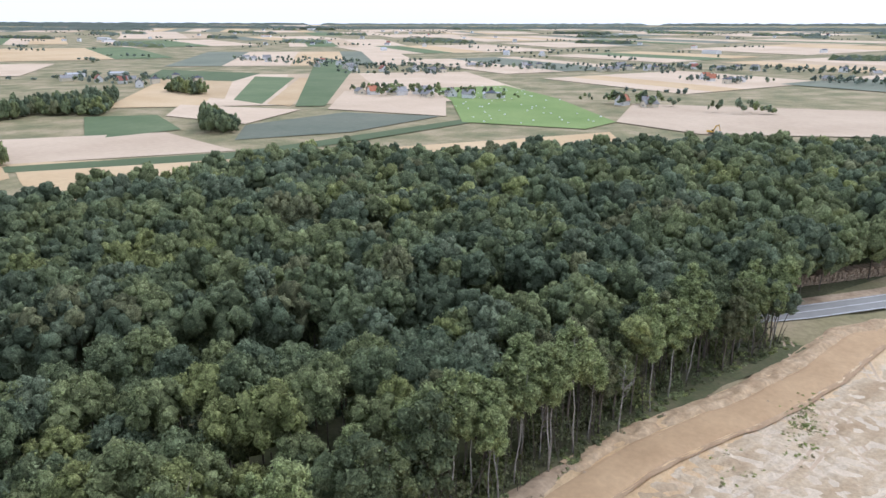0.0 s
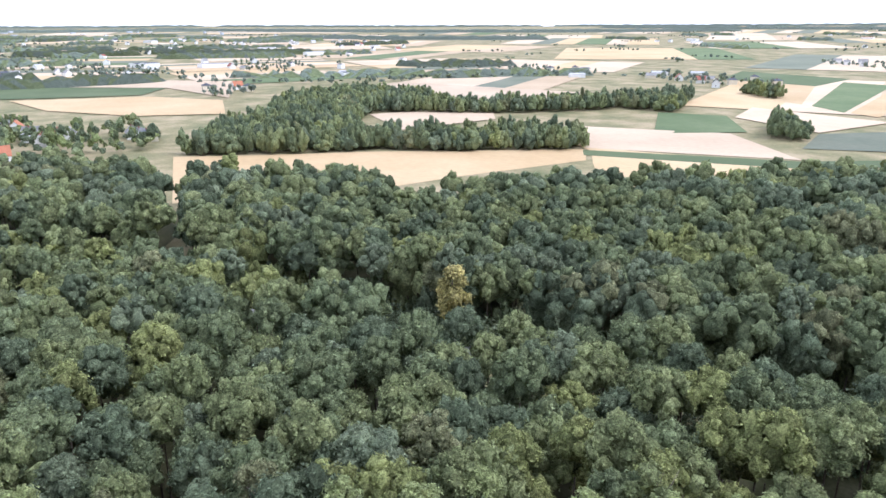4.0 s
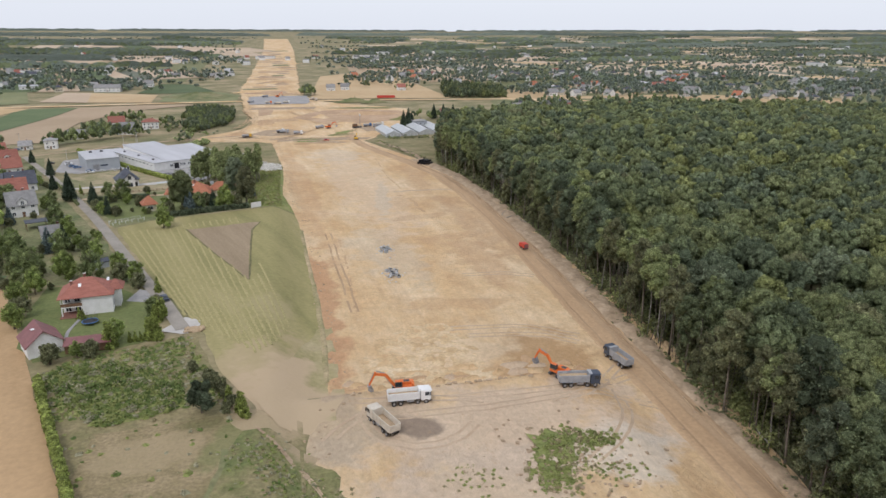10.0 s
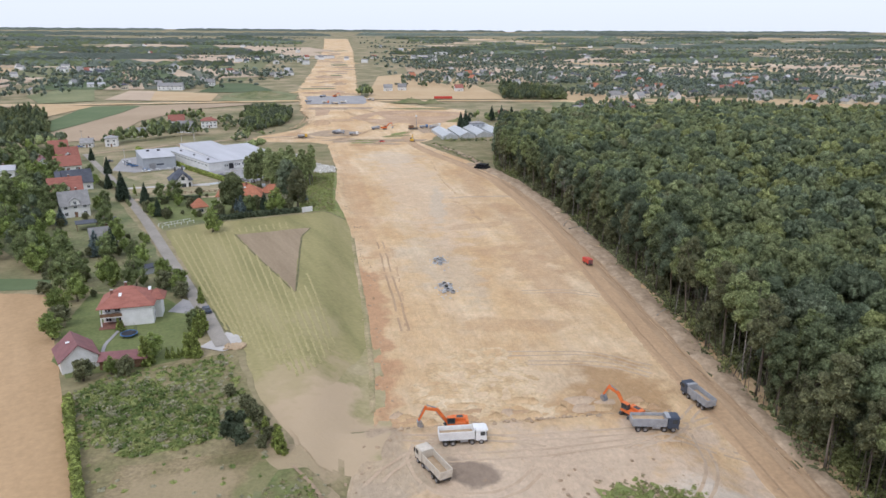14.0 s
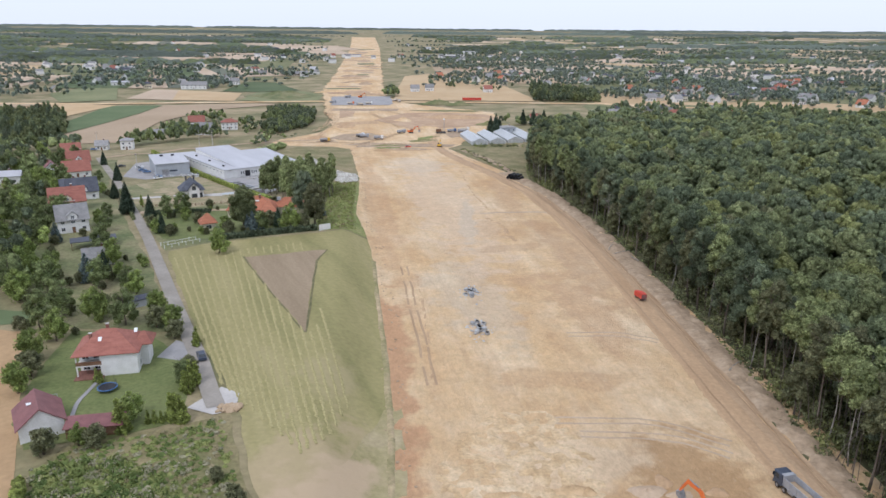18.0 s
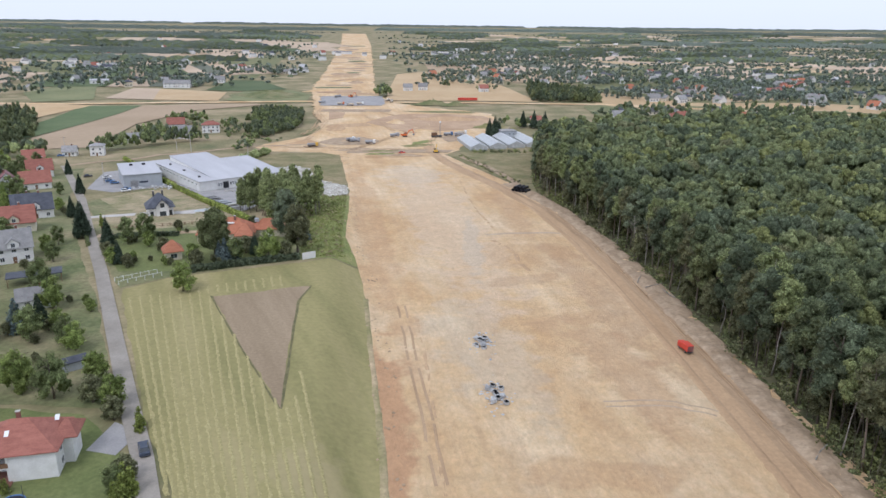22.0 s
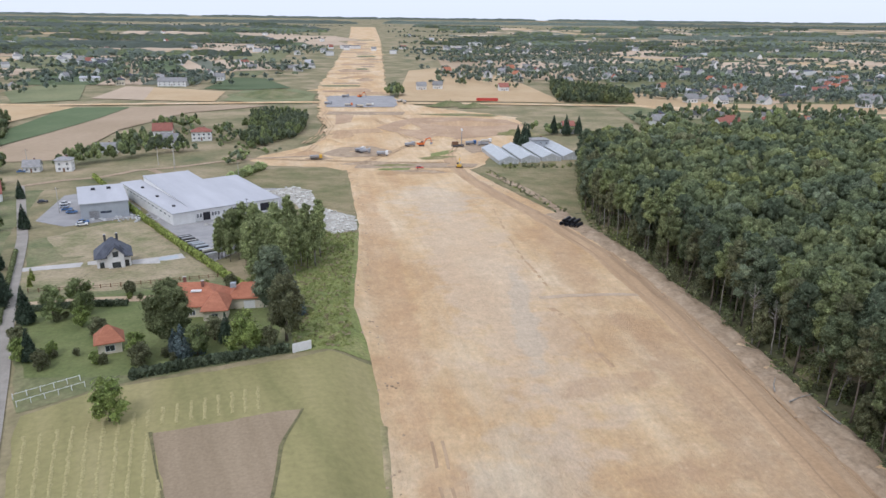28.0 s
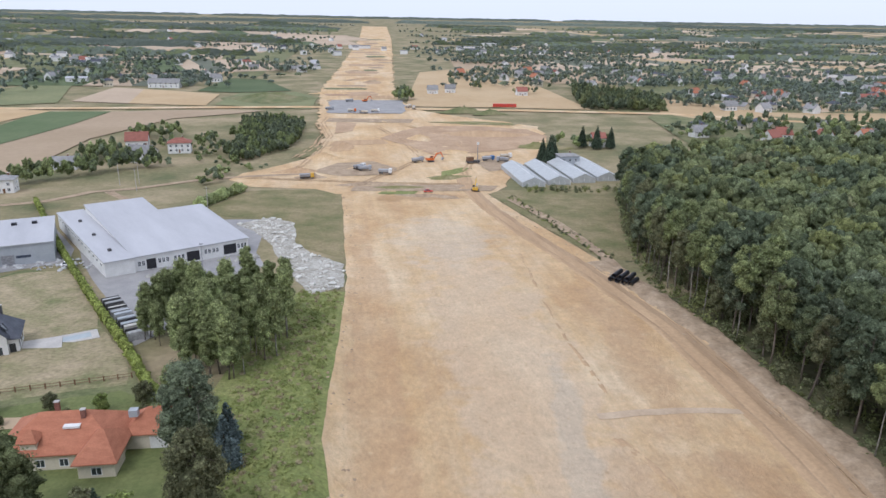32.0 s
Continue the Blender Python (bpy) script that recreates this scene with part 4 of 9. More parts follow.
def canopy_crown(rg, lobes, count, size, sub, shrink):
    """A broad billowing crown of unit radius, as seen in a closed canopy: clumps of leaves over an uneven dome."""
    squash, lean = rg.uniform(0.8, 1.1), rg.uniform(-0.15, 0.15, 2)
    L = [(0, 0, 0.72, 0.66)]
    for i in range(lobes):
        u = 1 - 1.25 * (i + 0.5) / lobes
        a, k = 2.4 * i + rg.uniform(-0.35, 0.35), math.sqrt(max(0.0, 1 - u * u))
        reach = rg.uniform(0.62, 0.86) * (1 - 0.16 * max(0, u))
        r = rg.uniform(0.2, 0.34) * (1.25 if lobes < 10 else 1.0)
        L.append((reach * k * math.cos(a) + lean[0] * u, reach * k * math.sin(a) * squash + lean[1] * u, 0.72 + reach * u * rg.uniform(0.95, 1.25), r))
    return join([sprays(rg, L[1:], count, size, 0.5), cores(rg, L, shrink, sub)])


def crown(rg, radius, bottom, top, lobes, count, size, dense=True, sub=ICO2):
    L = crown_lobes(rg, radius, bottom, top, lobes)
    p = [sprays(rg, L, count, size)]
    if dense:
        p.append(cores(rg, L, 0.8, sub))
    return join(p)


def tube(points, radii, sides=6):
    """A round bar through the points, as quads."""
    P = np.array(points, float)
    v = []
    for i, p in enumerate(P):
        t = P[min(i + 1, len(P) - 1)] - P[max(i - 1, 0)]
        t /= np.linalg.norm(t)
        s = np.cross(t, (0.31, 0.87, 0.12) if abs(t[1]) < 0.9 else (1, 0, 0))
        s /= np.linalg.norm(s)
        w = np.cross(t, s)
        for k in range(sides):
            a = 2 * math.pi * k / sides
            v.append(p + radii[i] * (math.cos(a) * s + math.sin(a) * w))
    f = [(i * sides + k, i * sides + (k + 1) % sides, (i + 1) * sides + (k + 1) % sides, (i + 1) * sides + k) for i in range(len(P) - 1) for k in range(sides)]
    n = len(v)
    v += [P[0], P[-1]]
    f += [(n, (k + 1) % sides, k, k) for k in range(sides)] + [(n + 1, n - sides + k, n - sides + (k + 1) % sides, n - sides + (k + 1) % sides) for k in range(sides)]
    return np.array(v), np.array(f)


def tri_safe(v, f):
    """Folded quads to a list that Blender takes: triangles and quads apart."""
    return [tuple(q[:3]) if q[2] == q[3] else tuple(q) for q in f.tolist()]


def mesh_mixed(name, v, f, mats, smooth=False):
    me = bpy.data.meshes.new(name)
    me.from_pydata(v.tolist(), [], tri_safe(v, f))
    for m in mats:
        me.materials.append(m)
    if smooth:
        me.polygons.foreach_set("use_smooth", np.ones(len(me.polygons), bool))
    return me


def trunk_mesh(rg, height, radius, limbs, spread, fork, lean=0.6):
    p = [(0, 0, -0.3)]
    x = y = 0.0
    for i in range(1, 6):
        x, y = x + rg.uniform(-lean, lean) * 0.5, y + rg.uniform(-lean, lean) * 0.5
        p.append((x, y, height * i / 5))
    pieces = [tube(p, [radius * (1.25 - 0.2 * i) if i else radius * 1.5 for i in range(6)], 7)]
    for i in range(limbs):
        z = height * rg.uniform(fork, 0.92)
        k = z / height * 5
        q = np.array([np.interp(k, range(6), [c[a] for c in p]) for a in range(3)])
        a, up = rg.uniform(0, 6.28), rg.uniform(0.5, 1.1)
        d = np.array([math.cos(a), math.sin(a), up])
        L = spread * rg.uniform(0.6, 1.1)
        m = q + d * L * 0.5 + (0, 0, L * 0.1)
        pieces.append(tube([q, m, m + d * L * 0.5 + rg.normal(size=3) * 0.2 * L], [radius * 0.4, radius * 0.26, radius * 0.1], 5))
    return join(pieces)


def make_tree(name, seed, height, radius, clear, bark, leaf, lobes=9, count=900, size=0.5, limbs=6, trunk=0.2, crown_on=True, fine=ICO3):
    """A tree as an Empty at its foot with a trunk and a crown. Its meshes are shared by its copies."""
    rg = np.random.default_rng(seed)
    root = new(name)
    tv, tf = trunk_mesh(rg, height * 0.9, trunk, limbs, radius * 0.8, min(0.9, clear / height + 0.05))
    t = new("trunk", mesh_mixed("trunk", tv, tf, [M[bark]], True))
    t.parent = root
    if crown_on:
        cv, cf = crown(rg, radius, clear, height, lobes, count, size, sub=fine)
        c = new("crown", mesh_mixed("crown", cv, cf, [M[leaf]]))
        c.parent = root
    return root


def place(ob, x, y, turn=0.0, scale=1.0, dz=0.0, tilt=0.0):
    ob.matrix_basis = Matrix.Translation((x, y, ht(x, y) + dz)) @ Matrix.Rotation(turn, 4, "Z") @ Matrix.Rotation(tilt, 4, "X") @ Matrix.Diagonal((scale, scale, scale, 1))
    return ob


def again(ob, x, y, turn=0.0, scale=1.0, dz=0.0, tilt=0.0):
    c = copy_thing(ob, Matrix.Identity(4))
    return place(c, x, y, turn, scale, dz, tilt)


rng = random.Random(11)
# trees along the cut edge of the forest: tall bare stems with crowns set high
EDGE_KINDS = [
    ("forest_edge_tree", 21, 23, 4.6, 6.5, "bark", "oak_leaves", "tall oak with a bare trunk at the forest edge"),
    ("forest_edge_tree", 22, 21, 4.2, 5.5, "bark", "hornbeam_leaves", "slender hornbeam with a high leafy crown"),
    ("forest_edge_tree", 23, 24, 3.8, 11.0, "birch", "birch_leaves", "tall birch with a pale stem and thin crown"),
    ("forest_edge_tree", 24, 20, 4.4, 4.5, "bark", "ash_leaves", "ash tree with a grey-green crown"),
    ("forest_edge_tree", 25, 22, 3.6, 8.0, "bark", "tired_olive_leaves", "thin tree with tired olive leaves"),
    ("forest_edge_tree", 26, 23, 4.8, 5.0, "bark", "dark_oak_leaves", "dark leafy oak at the forest edge"),
    ("forest_edge_tree", 27, 13, 3.2, 1.0, "bark", "tired_olive_leaves", "young olive-green tree, leafy almost to the ground"),
    ("forest_edge_tree", 28, 22, 3.4, 11.5, "birch", "birch_leaves", "leaning birch with a long bare pale stem"),
]
edge_trees = []
for nm, seed, H, R, clear, bark, leaf, label in EDGE_KINDS:
    tr = make_tree(nm, seed, H, R, clear, bark, leaf, lobes=17, count=2000, size=0.25, limbs=11, trunk=0.19 if bark == "bark" else 0.13, fine=ICO2)
    edge_trees.append(tagged(tr, label, "tree", "trees at the forest edge"))
bare = tagged(make_tree("bare_tree", 40, 19, 3.5, 8, "birch", "oak_leaves", count=1, limbs=16, trunk=0.17, crown_on=False), "dead tree with bare pale branches", "tree", "bare trees at the forest edge")
place(bare, 24, -104, 0.4)
for x, y, s in ((14.5, -134, 0.8), (29, -86, 0.9), (5, -150, 0.85), (62, 46, 0.75), (73, 268, 0.9), (74.5, 262, 0.8), (71.5, 205, 0.7), (75, 238, 0.6)):
    again(bare, x, y, rng.uniform(0, 6), s, tilt=rng.uniform(-0.15, 0.15))

W = np.array(FOREST_WEST, float)
run = np.r_[0, np.cumsum(np.linalg.norm(np.diff(W, axis=0), axis=1))]
used = [0] * len(edge_trees)
taken = []
for row in range(3):
    s = 2.0
    while s < run[-1]:
        x, y = float(np.interp(s, run, W[:, 0])), float(np.interp(s, run, W[:, 1]))
        s += rng.uniform(4.2, 8.2) + row * 1.5
        x += 1.2 + 4.5 * row + rng.uniform(-1.0, 2.2)
        y += rng.uniform(-1.5, 1.5)
        kind = rng.choice([0, 1, 2, 2, 2, 3, 4, 7, 7, 7] if y < -60 and row < 2 else [0, 1, 3, 4, 5, 6, 6, 6, 4, 2, 7] if row == 0 else [0, 0, 1, 3, 3, 5, 5, 1, 4, 2, 7])
        sc, turn, tilt = rng.uniform(0.8, 1.1), rng.uniform(0, 6.28), (rng.uniform(-0.1, 0.1) if kind in (2, 4, 7) else rng.uniform(-0.03, 0.03))
        if used[kind] == 0:
            place(edge_trees[kind], x, y, turn, sc, tilt=tilt)
        else:
            again(edge_trees[kind], x, y, turn, sc, tilt=tilt)
        used[kind] += 1
        taken.append((x, y))


# the body of the forest: crowns of three grades of detail, joined
def forest_body(name, polys, spacing, label, keep=None, seed=5, height=(17, 24), radius=(3.5, 5.8), skip=(), leaves=None, lod=None, grounded=False, light=0.0):
    rg = np.random.default_rng(seed)
    mats = leaves or LEAVES
    grades = lod or [(130, 20, 1300, 0.25, ICO2, 0.84), (250, 13, 260, 0.40, ICO2, 0.94), (1e9, 7, 60, 0.6, ICO2, 1.0)]
    def above(v, f, low=0.5):
        """The part of a crown that shows in a closed canopy."""
        f = f[v[f[:, :3]].mean(1)[:, 2] > low]
        used_, inv = np.unique(f, return_inverse=True)
        return v[used_], inv.reshape(f.shape)

    kinds = []
    for _, lobes, count, size, sub, shrink in grades:
        kinds.append([above(*canopy_crown(np.random.default_rng(100 + i), lobes, count, size / 4.6, sub, shrink), -1.0 if grounded else 0.15) for i in range(10)])
    P = np.concatenate([np.array(p, float) for p in polys])
    lo, hi = P.min(0), P.max(0)
    X, Y = np.meshgrid(np.arange(lo[0], hi[0], spacing), np.arange(lo[1], hi[1], spacing * 0.87))
    X = X + (np.arange(X.shape[0]) % 2)[:, None] * spacing / 2
    X, Y = X + rg.uniform(-0.32, 0.32, X.shape) * spacing, Y + rg.uniform(-0.32, 0.32, X.shape) * spacing
    ok = np.zeros(X.shape, bool)
    for p in polys:
        ok |= inside(p, X, Y)
    X, Y = X[ok], Y[ok]
    if len(skip):
        S = np.array(skip)
        near = np.array([np.min((S[:, 0] - x) ** 2 + (S[:, 1] - y) ** 2) for x, y in zip(X, Y)])
        X, Y = X[near > 12], Y[near > 12]
    if keep:
        ok = np.array([keep(x, y) for x, y in zip(X, Y)], bool)
        X, Y = X[ok], Y[ok]
    pieces, tone = [], []
    far = np.hypot(X + 22, Y - np.clip(Y, -25, 185))
    mood = lumpy(X, Y, 60.0, 3.0)
    for x, y, d, m in zip(X, Y, far, mood):
        g = next(i for i, q in enumerate(grades) if d < q[0])
        v, f = kinds[g][rg.integers(10)]
        r, h = rg.uniform(*radius), rg.uniform(*height)
        a = rg.uniform(0, 6.28)
        c, s = math.cos(a) * r, math.sin(a) * r
        w = np.stack([v[:, 0] * c - v[:, 1] * s + x, v[:, 0] * s + v[:, 1] * c + y, (v[:, 2] * h / 1.75 if grounded else (v[:, 2] - 1.75) * r * rg.uniform(0.95, 1.3) + h) + ht(x, y)], -1)
        pieces.append((w, f))
        pick = m * 0.8 + rg.normal() * 0.5 + light
        tone.append(np.full(len(f), 3 if pick > 0.85 else 1 if pick > 0.25 else 0 if pick > -0.2 else 5 if pick > -0.6 else 2 if pick > -0.95 else 4))
    v, f = join(pieces)
    tone = np.concatenate(tone) % len(mats)
    tri = f[:, 2] == f[:, 3]
    me = bpy.data.meshes.new(name)
    sizes = np.where(tri, 3, 4)
    loops = f[np.arange(4)[None, :] < sizes[:, None]]
    me.vertices.add(len(v))
    me.vertices.foreach_set("co", v.astype(np.float32).ravel())
    me.loops.add(len(loops))
    me.loops.foreach_set("vertex_index", loops.astype(np.int32))
    me.polygons.add(len(f))
    me.polygons.foreach_set("loop_start", np.r_[0, np.cumsum(sizes)[:-1]].astype(np.int32))
    for m in mats:
        me.materials.append(m)
    me.polygons.foreach_set("material_index", tone.astype(np.int32))
    me.update(calc_edges=True)
    return tagged(new(name, me), label, "forest", kind="stuff"), list(zip(X, Y))


_, spots_a = forest_body("forest", [FOREST_A], 7.2, "dense mixed forest with green clumpy crowns", skip=taken, light=0.18)
ROWS = [offset(ALLEY[4:10], 7.5) + offset(ALLEY[4:10], 13)[::-1]]
UNDER = [offset(ALLEY[4:10], 5.5) + offset(ALLEY[4:10], 10)[::-1]]
forest_body("forest", UNDER, 4.6, "lower leafy trees beside the alley", seed=26, height=(7, 13), radius=(2.4, 3.8), grounded=True)
forest_body("forest", ROWS, 7.0, "tall trees lining the alley through the woods", seed=16, height=(19, 25))
_, spots_c = forest_body("forest", [FOREST_C, FOREST_B], 9.0, "dense green woods beyond the alley", seed=6, height=(16, 23), radius=(4.6, 7.4))

# stems seen in the depth of the wood, joined
pieces = []
for x, y in spots_a + spots_c:
    d = math.hypot(x + 22, y - min(max(y, -25), 185))
    if d < 330:
        z = ht(x, y)
        pieces.append(tube([(x, y, z - 0.2), (x + rng.uniform(-0.5, 0.5), y + rng.uniform(-0.5, 0.5), z + 13)], [0.2, 0.12], 4))
for s_ in np.arange(1.0, 420.0, 0.8):  # thin crowded stems behind the cut edge
    x, y = float(np.interp(s_, run, W[:, 0])) + 0.5 + 13 * rng.random() ** 1.4, float(np.interp(s_, run, W[:, 1])) + rng.uniform(-1, 1)
    z, h, lx, ly = ht(x, y), rng.uniform(5, 16), rng.gauss(0, 1.5), rng.gauss(0, 1.5)
    r_ = rng.uniform(0.05, 0.13)
    pieces.append(tube([(x, y, z - 0.2), (x + lx * 0.4, y + ly * 0.4, z + h * 0.5), (x + lx, y + ly, z + h)], [r_, r_ * 0.8, r_ * 0.4], 4))
v, f = join(pieces)
tagged(new("tree_stems", mesh_mixed("tree_stems", v, f, [M["bark"]])), "bare dark stems inside the forest", "stems", kind="stuff")


# undergrowth on the forest border
def low_growth(name, spots, mats, label, seed=7, category="undergrowth"):
    """spots: x, y, radius, height. Small leafy plants, joined."""
    rg = np.random.default_rng(seed)
    pieces, tone = [], []
    for x, y, r, h in spots:
        n = int(16 + 20 * r * h)
        z = ht(x, y)
        v, f = sprays(rg, [(x + rg.uniform(-r, r) * 0.5, y + rg.uniform(-r, r) * 0.5, z + h * rg.uniform(0.3, 0.7), max(0.25, h * 0.5)) for _ in range(3)], n, 0.14 + 0.05 * h)
        dome = ICO2[0] * (1 + 0.2 * rg.normal(size=(len(ICO2[0]), 1))) + 0.1 * rg.normal(size=ICO2[0].shape)
        g = ICO2[1][dome[ICO2[1]].mean(1)[:, 2] > -0.15]
        if h > 2:
            g = g[::2]
        v, f = join([(v, f), (dome * (r * 0.7, r * 0.7, h * 0.42) + (x, y, z + 0.1), np.concatenate([g, g[:, 2:]], 1))])
        pieces.append((v, f))
        tone.append(np.full(len(f), rg.integers(len(mats))))
    v, f = join(pieces)
    me = mesh_mixed(name, v, f, mats)
    me.polygons.foreach_set("material_index", np.concatenate(tone).astype(np.int32))
    return tagged(new(name, me), label, category, kind="stuff")


spots = []
for s in np.arange(0, run[-1], 0.9):
    x, y = float(np.interp(s, run, W[:, 0])), float(np.interp(s, run, W[:, 1]))
    for _ in range(2 if y < 0 else 1):
        spots.append((x + rng.uniform(-1.0, 11), y + rng.uniform(-1, 1), rng.uniform(0.5, 1.6), rng.choice((0.5, 0.9, 1.8, 3.2, 4.5) if y > 0 else (0.3, 0.5, 0.8, 1.4))))
for s in np.arange(0, run[-1], 0.8):
    x, y = float(np.interp(s, run, W[:, 0])), float(np.interp(s, run, W[:, 1]))
    spots.append((x + rng.uniform(-1.6, 1.5), y + rng.uniform(-1, 1), rng.uniform(0.5, 1.1), rng.choice((0.2, 0.3, 0.5))))
for s_ in np.arange(0, 420, 1.1):  # leafy saplings between the stems
    x, y = float(np.interp(s_, run, W[:, 0])), float(np.interp(s_, run, W[:, 1]))
    spots.append((x + rng.uniform(2.5, 14), y + rng.uniform(-1, 1), rng.uniform(0.7, 1.5), rng.choice((1.5, 2.5, 4.0, 5.5))))
low_growth("undergrowth", spots, [M["hornbeam_leaves"], M["lime_leaves"], M["tired_olive_leaves"]], "low bushes and saplings under the edge trees")

spots = []
for line, side in ((FOREST_C[:6], 1), (FOREST_A[-8:], -1)):
    Q = np.array(line, float)
    q = np.r_[0, np.cumsum(np.linalg.norm(np.diff(Q, axis=0), axis=1))]
    for s in np.arange(0, q[-1], 1.3):
        spots.append((float(np.interp(s, q, Q[:, 0])) + rng.uniform(-4, 4), float(np.interp(s, q, Q[:, 1])) + rng.uniform(-4, 4), rng.uniform(1.0, 2.5), rng.choice((2.0, 4.0, 7.0))))
low_growth("undergrowth", spots, [M["oak_leaves"], M["dark_oak_leaves"], M["ash_leaves"]], "bushes lining the alley through the woods", 17)
# one pale yellowing tree stands out in the far wood
yellow = tagged(make_tree("yellowing_tree", 51, 17, 3.6, 5, "bark", "yellowing", lobes=12, count=500, size=0.35), "yellowing tree among the green woods", "tree")
place(yellow, 121, -79.5, 1.0, 1.28)

# ---- smaller woods, hedgerows and the far country ----
WOOD_D = [(427, -3), (418, -43), (411, -72), (410, -118), (390, -170), (376, -220), (374, -250), (405, -262), (440, -230), (438, -150), (452, -90), (462, -28)]
WOOD_E = [(459, -22), (480, -66), (478, -117), (560, -140), (594, -156), (640, -230), (700, -236), (760, -180), (700, -90), (600, -70), (520, -30)]
WOOD_F = [(600, -180), (566, -258), (554, -336), (558, -405), (590, -405), (588, -336), (600, -262), (632, -190)]
WOOD_G = [(-96, 580), (-86, 606), (-74, 628), (-69, 665), (-74, 735), (-97, 757), (-124, 742), (-112, 705), (-118, 680), (-106, 650), (-112, 625)]
WOOD_H = [(172, 832), (190, 930), (208, 1005), (240, 950), (268, 885), (244, 815)]
WOOD_I = [(352, -400), (372, -392), (412, -420), (420, -440), (380, -432)]
WOOD_J = [(551, -450), (515, -412), (560, -385), (610, -430), (600, -492)]
WOOD_K = [(565, -560), (625, -575), (640, -600), (570, -580)]
WOOD_L = [(-400, 560), (-300, 510), (-262, 530), (-258, 592), (-280, 650), (-306, 710), (-380, 720)]
small = [(1e9, 6, 60, 0.6, ICO2, 0.98)]
forest_body("woodland", [WOOD_D, WOOD_E, WOOD_F, WOOD_I, WOOD_J, WOOD_K], 7.5, "separate dark woods between the grain fields", seed=8, height=(8, 17), radius=(3.4, 6.0), lod=small, grounded=True)
forest_body("woodland", [WOOD_G], 5.0, "dense young wood planted in rows beside the works", seed=9, height=(3.5, 8.5), radius=(1.8, 3.0), lod=small, leaves=[LEAVES[2], LEAVES[0], M["walnut_leaves"]], grounded=True)
forest_body("woodland", [WOOD_H, WOOD_L], 7.2, "dense young woods between fields", seed=19, height=(4, 13), radius=(2.8, 4.2), lod=small, grounded=True)

FIELDS = [A_, A_, C_, A_, E_, A_, C_, A_, D_, B_]
rg = np.random.default_rng(33)
open_land = [[(-5000, -5000), (5000, -5000), (5000, -420), (1000, -420), (640, -620), (260, -900), (-100, -800), (-5000, -700)],
             [(900, -420), (5000, -420), (5000, 700), (1130, 320), (960, -70)],
             [(200, 1250), (1600, 1250), (1700, 1700), (100, 1800)], [(-200, 1500), (-1800, 1300), (-1800, 2600), (-200, 2700)], [(-420, 900), (-600, 560), (-1200, 500), (-1300, 1200), (-500, 1250)]]


def patchwork(zone, count, span, seed, label):
    """Long strip fields side by side, in blocks that share a direction."""
    rg = np.random.default_rng(seed)
    P = np.array(zone, float)
    lo, hi = np.maximum(P.min(0), -3800), np.minimum(P.max(0), 3800)
    placed, tries, vs, fs, tone = [], 0, [], [], []
    while len(placed) < count and tries < count * 30:
        tries += 1
        c = rg.uniform(lo, hi)
        k = span * (0.55 + 0.5 * min(1.0, np.hypot(*c) / 2000))
        w, h = rg.uniform(0.7, 1.4) * k, rg.uniform(0.7, 1.3) * k
        if not inside(zone, c[0], c[1]) or any(abs(c[0] - q[0]) < (w + q[2]) * 0.5 and abs(c[1] - q[1]) < (h + q[3]) * 0.5 for q in placed):
            continue
        placed.append((*c, w, h))
        a = rg.uniform(-0.25, 0.25) + (0.9 if c[1] < -400 else 0.15)
        n = rg.integers(3, 7)
        edges = np.cumsum(rg.uniform(0.6, 1.6, n))
        edges = np.r_[0, edges / edges[-1]] - 0.5
        ca, sa = math.cos(a), math.sin(a)
        for i in range(n):
            q = [(edges[i] * w * 0.98, -h / 2), (edges[i + 1] * w * 0.98, -h / 2), (edges[i + 1] * w * 0.98, h / 2), (edges[i] * w * 0.98, h / 2)]
            fs.append([len(vs) + j for j in range(4)])
            for u, v in q:
                x, y = c[0] + u * ca - v * sa, c[1] + u * sa + v * ca
                vs.append((x, y, ht(x, y) + 0.1 + 0.02 * (len(placed) % 8)))
            tone.append(rg.integers(len(FIELDS)))
    tagged(mesh_np("field", vs, fs, FIELDS, tone), label, "fields", kind="structure")


patchwork(open_land[0], 190, 420, 1, "patchwork of strip fields in the open southern country")
patchwork(open_land[1], 120, 330, 2, "patchwork of strip fields in the eastern country")
patchwork(open_land[2], 14, 240, 3, "strip fields between the northern villages")
patchwork(open_land[3], 24, 300, 4, "strip fields in the north-west")
patchwork(open_land[4], 14, 240, 5, "strip fields in the west")
patchwork([(300, 900), (2600, 1000), (2600, 3400), (300, 3400)], 75, 210, 6, "pale fields among the woods to the north-east")
patchwork([(-300, 1000), (-2400, 900), (-2400, 3400), (-300, 3400)], 75, 210, 7, "pale fields among the woods to the north-west")


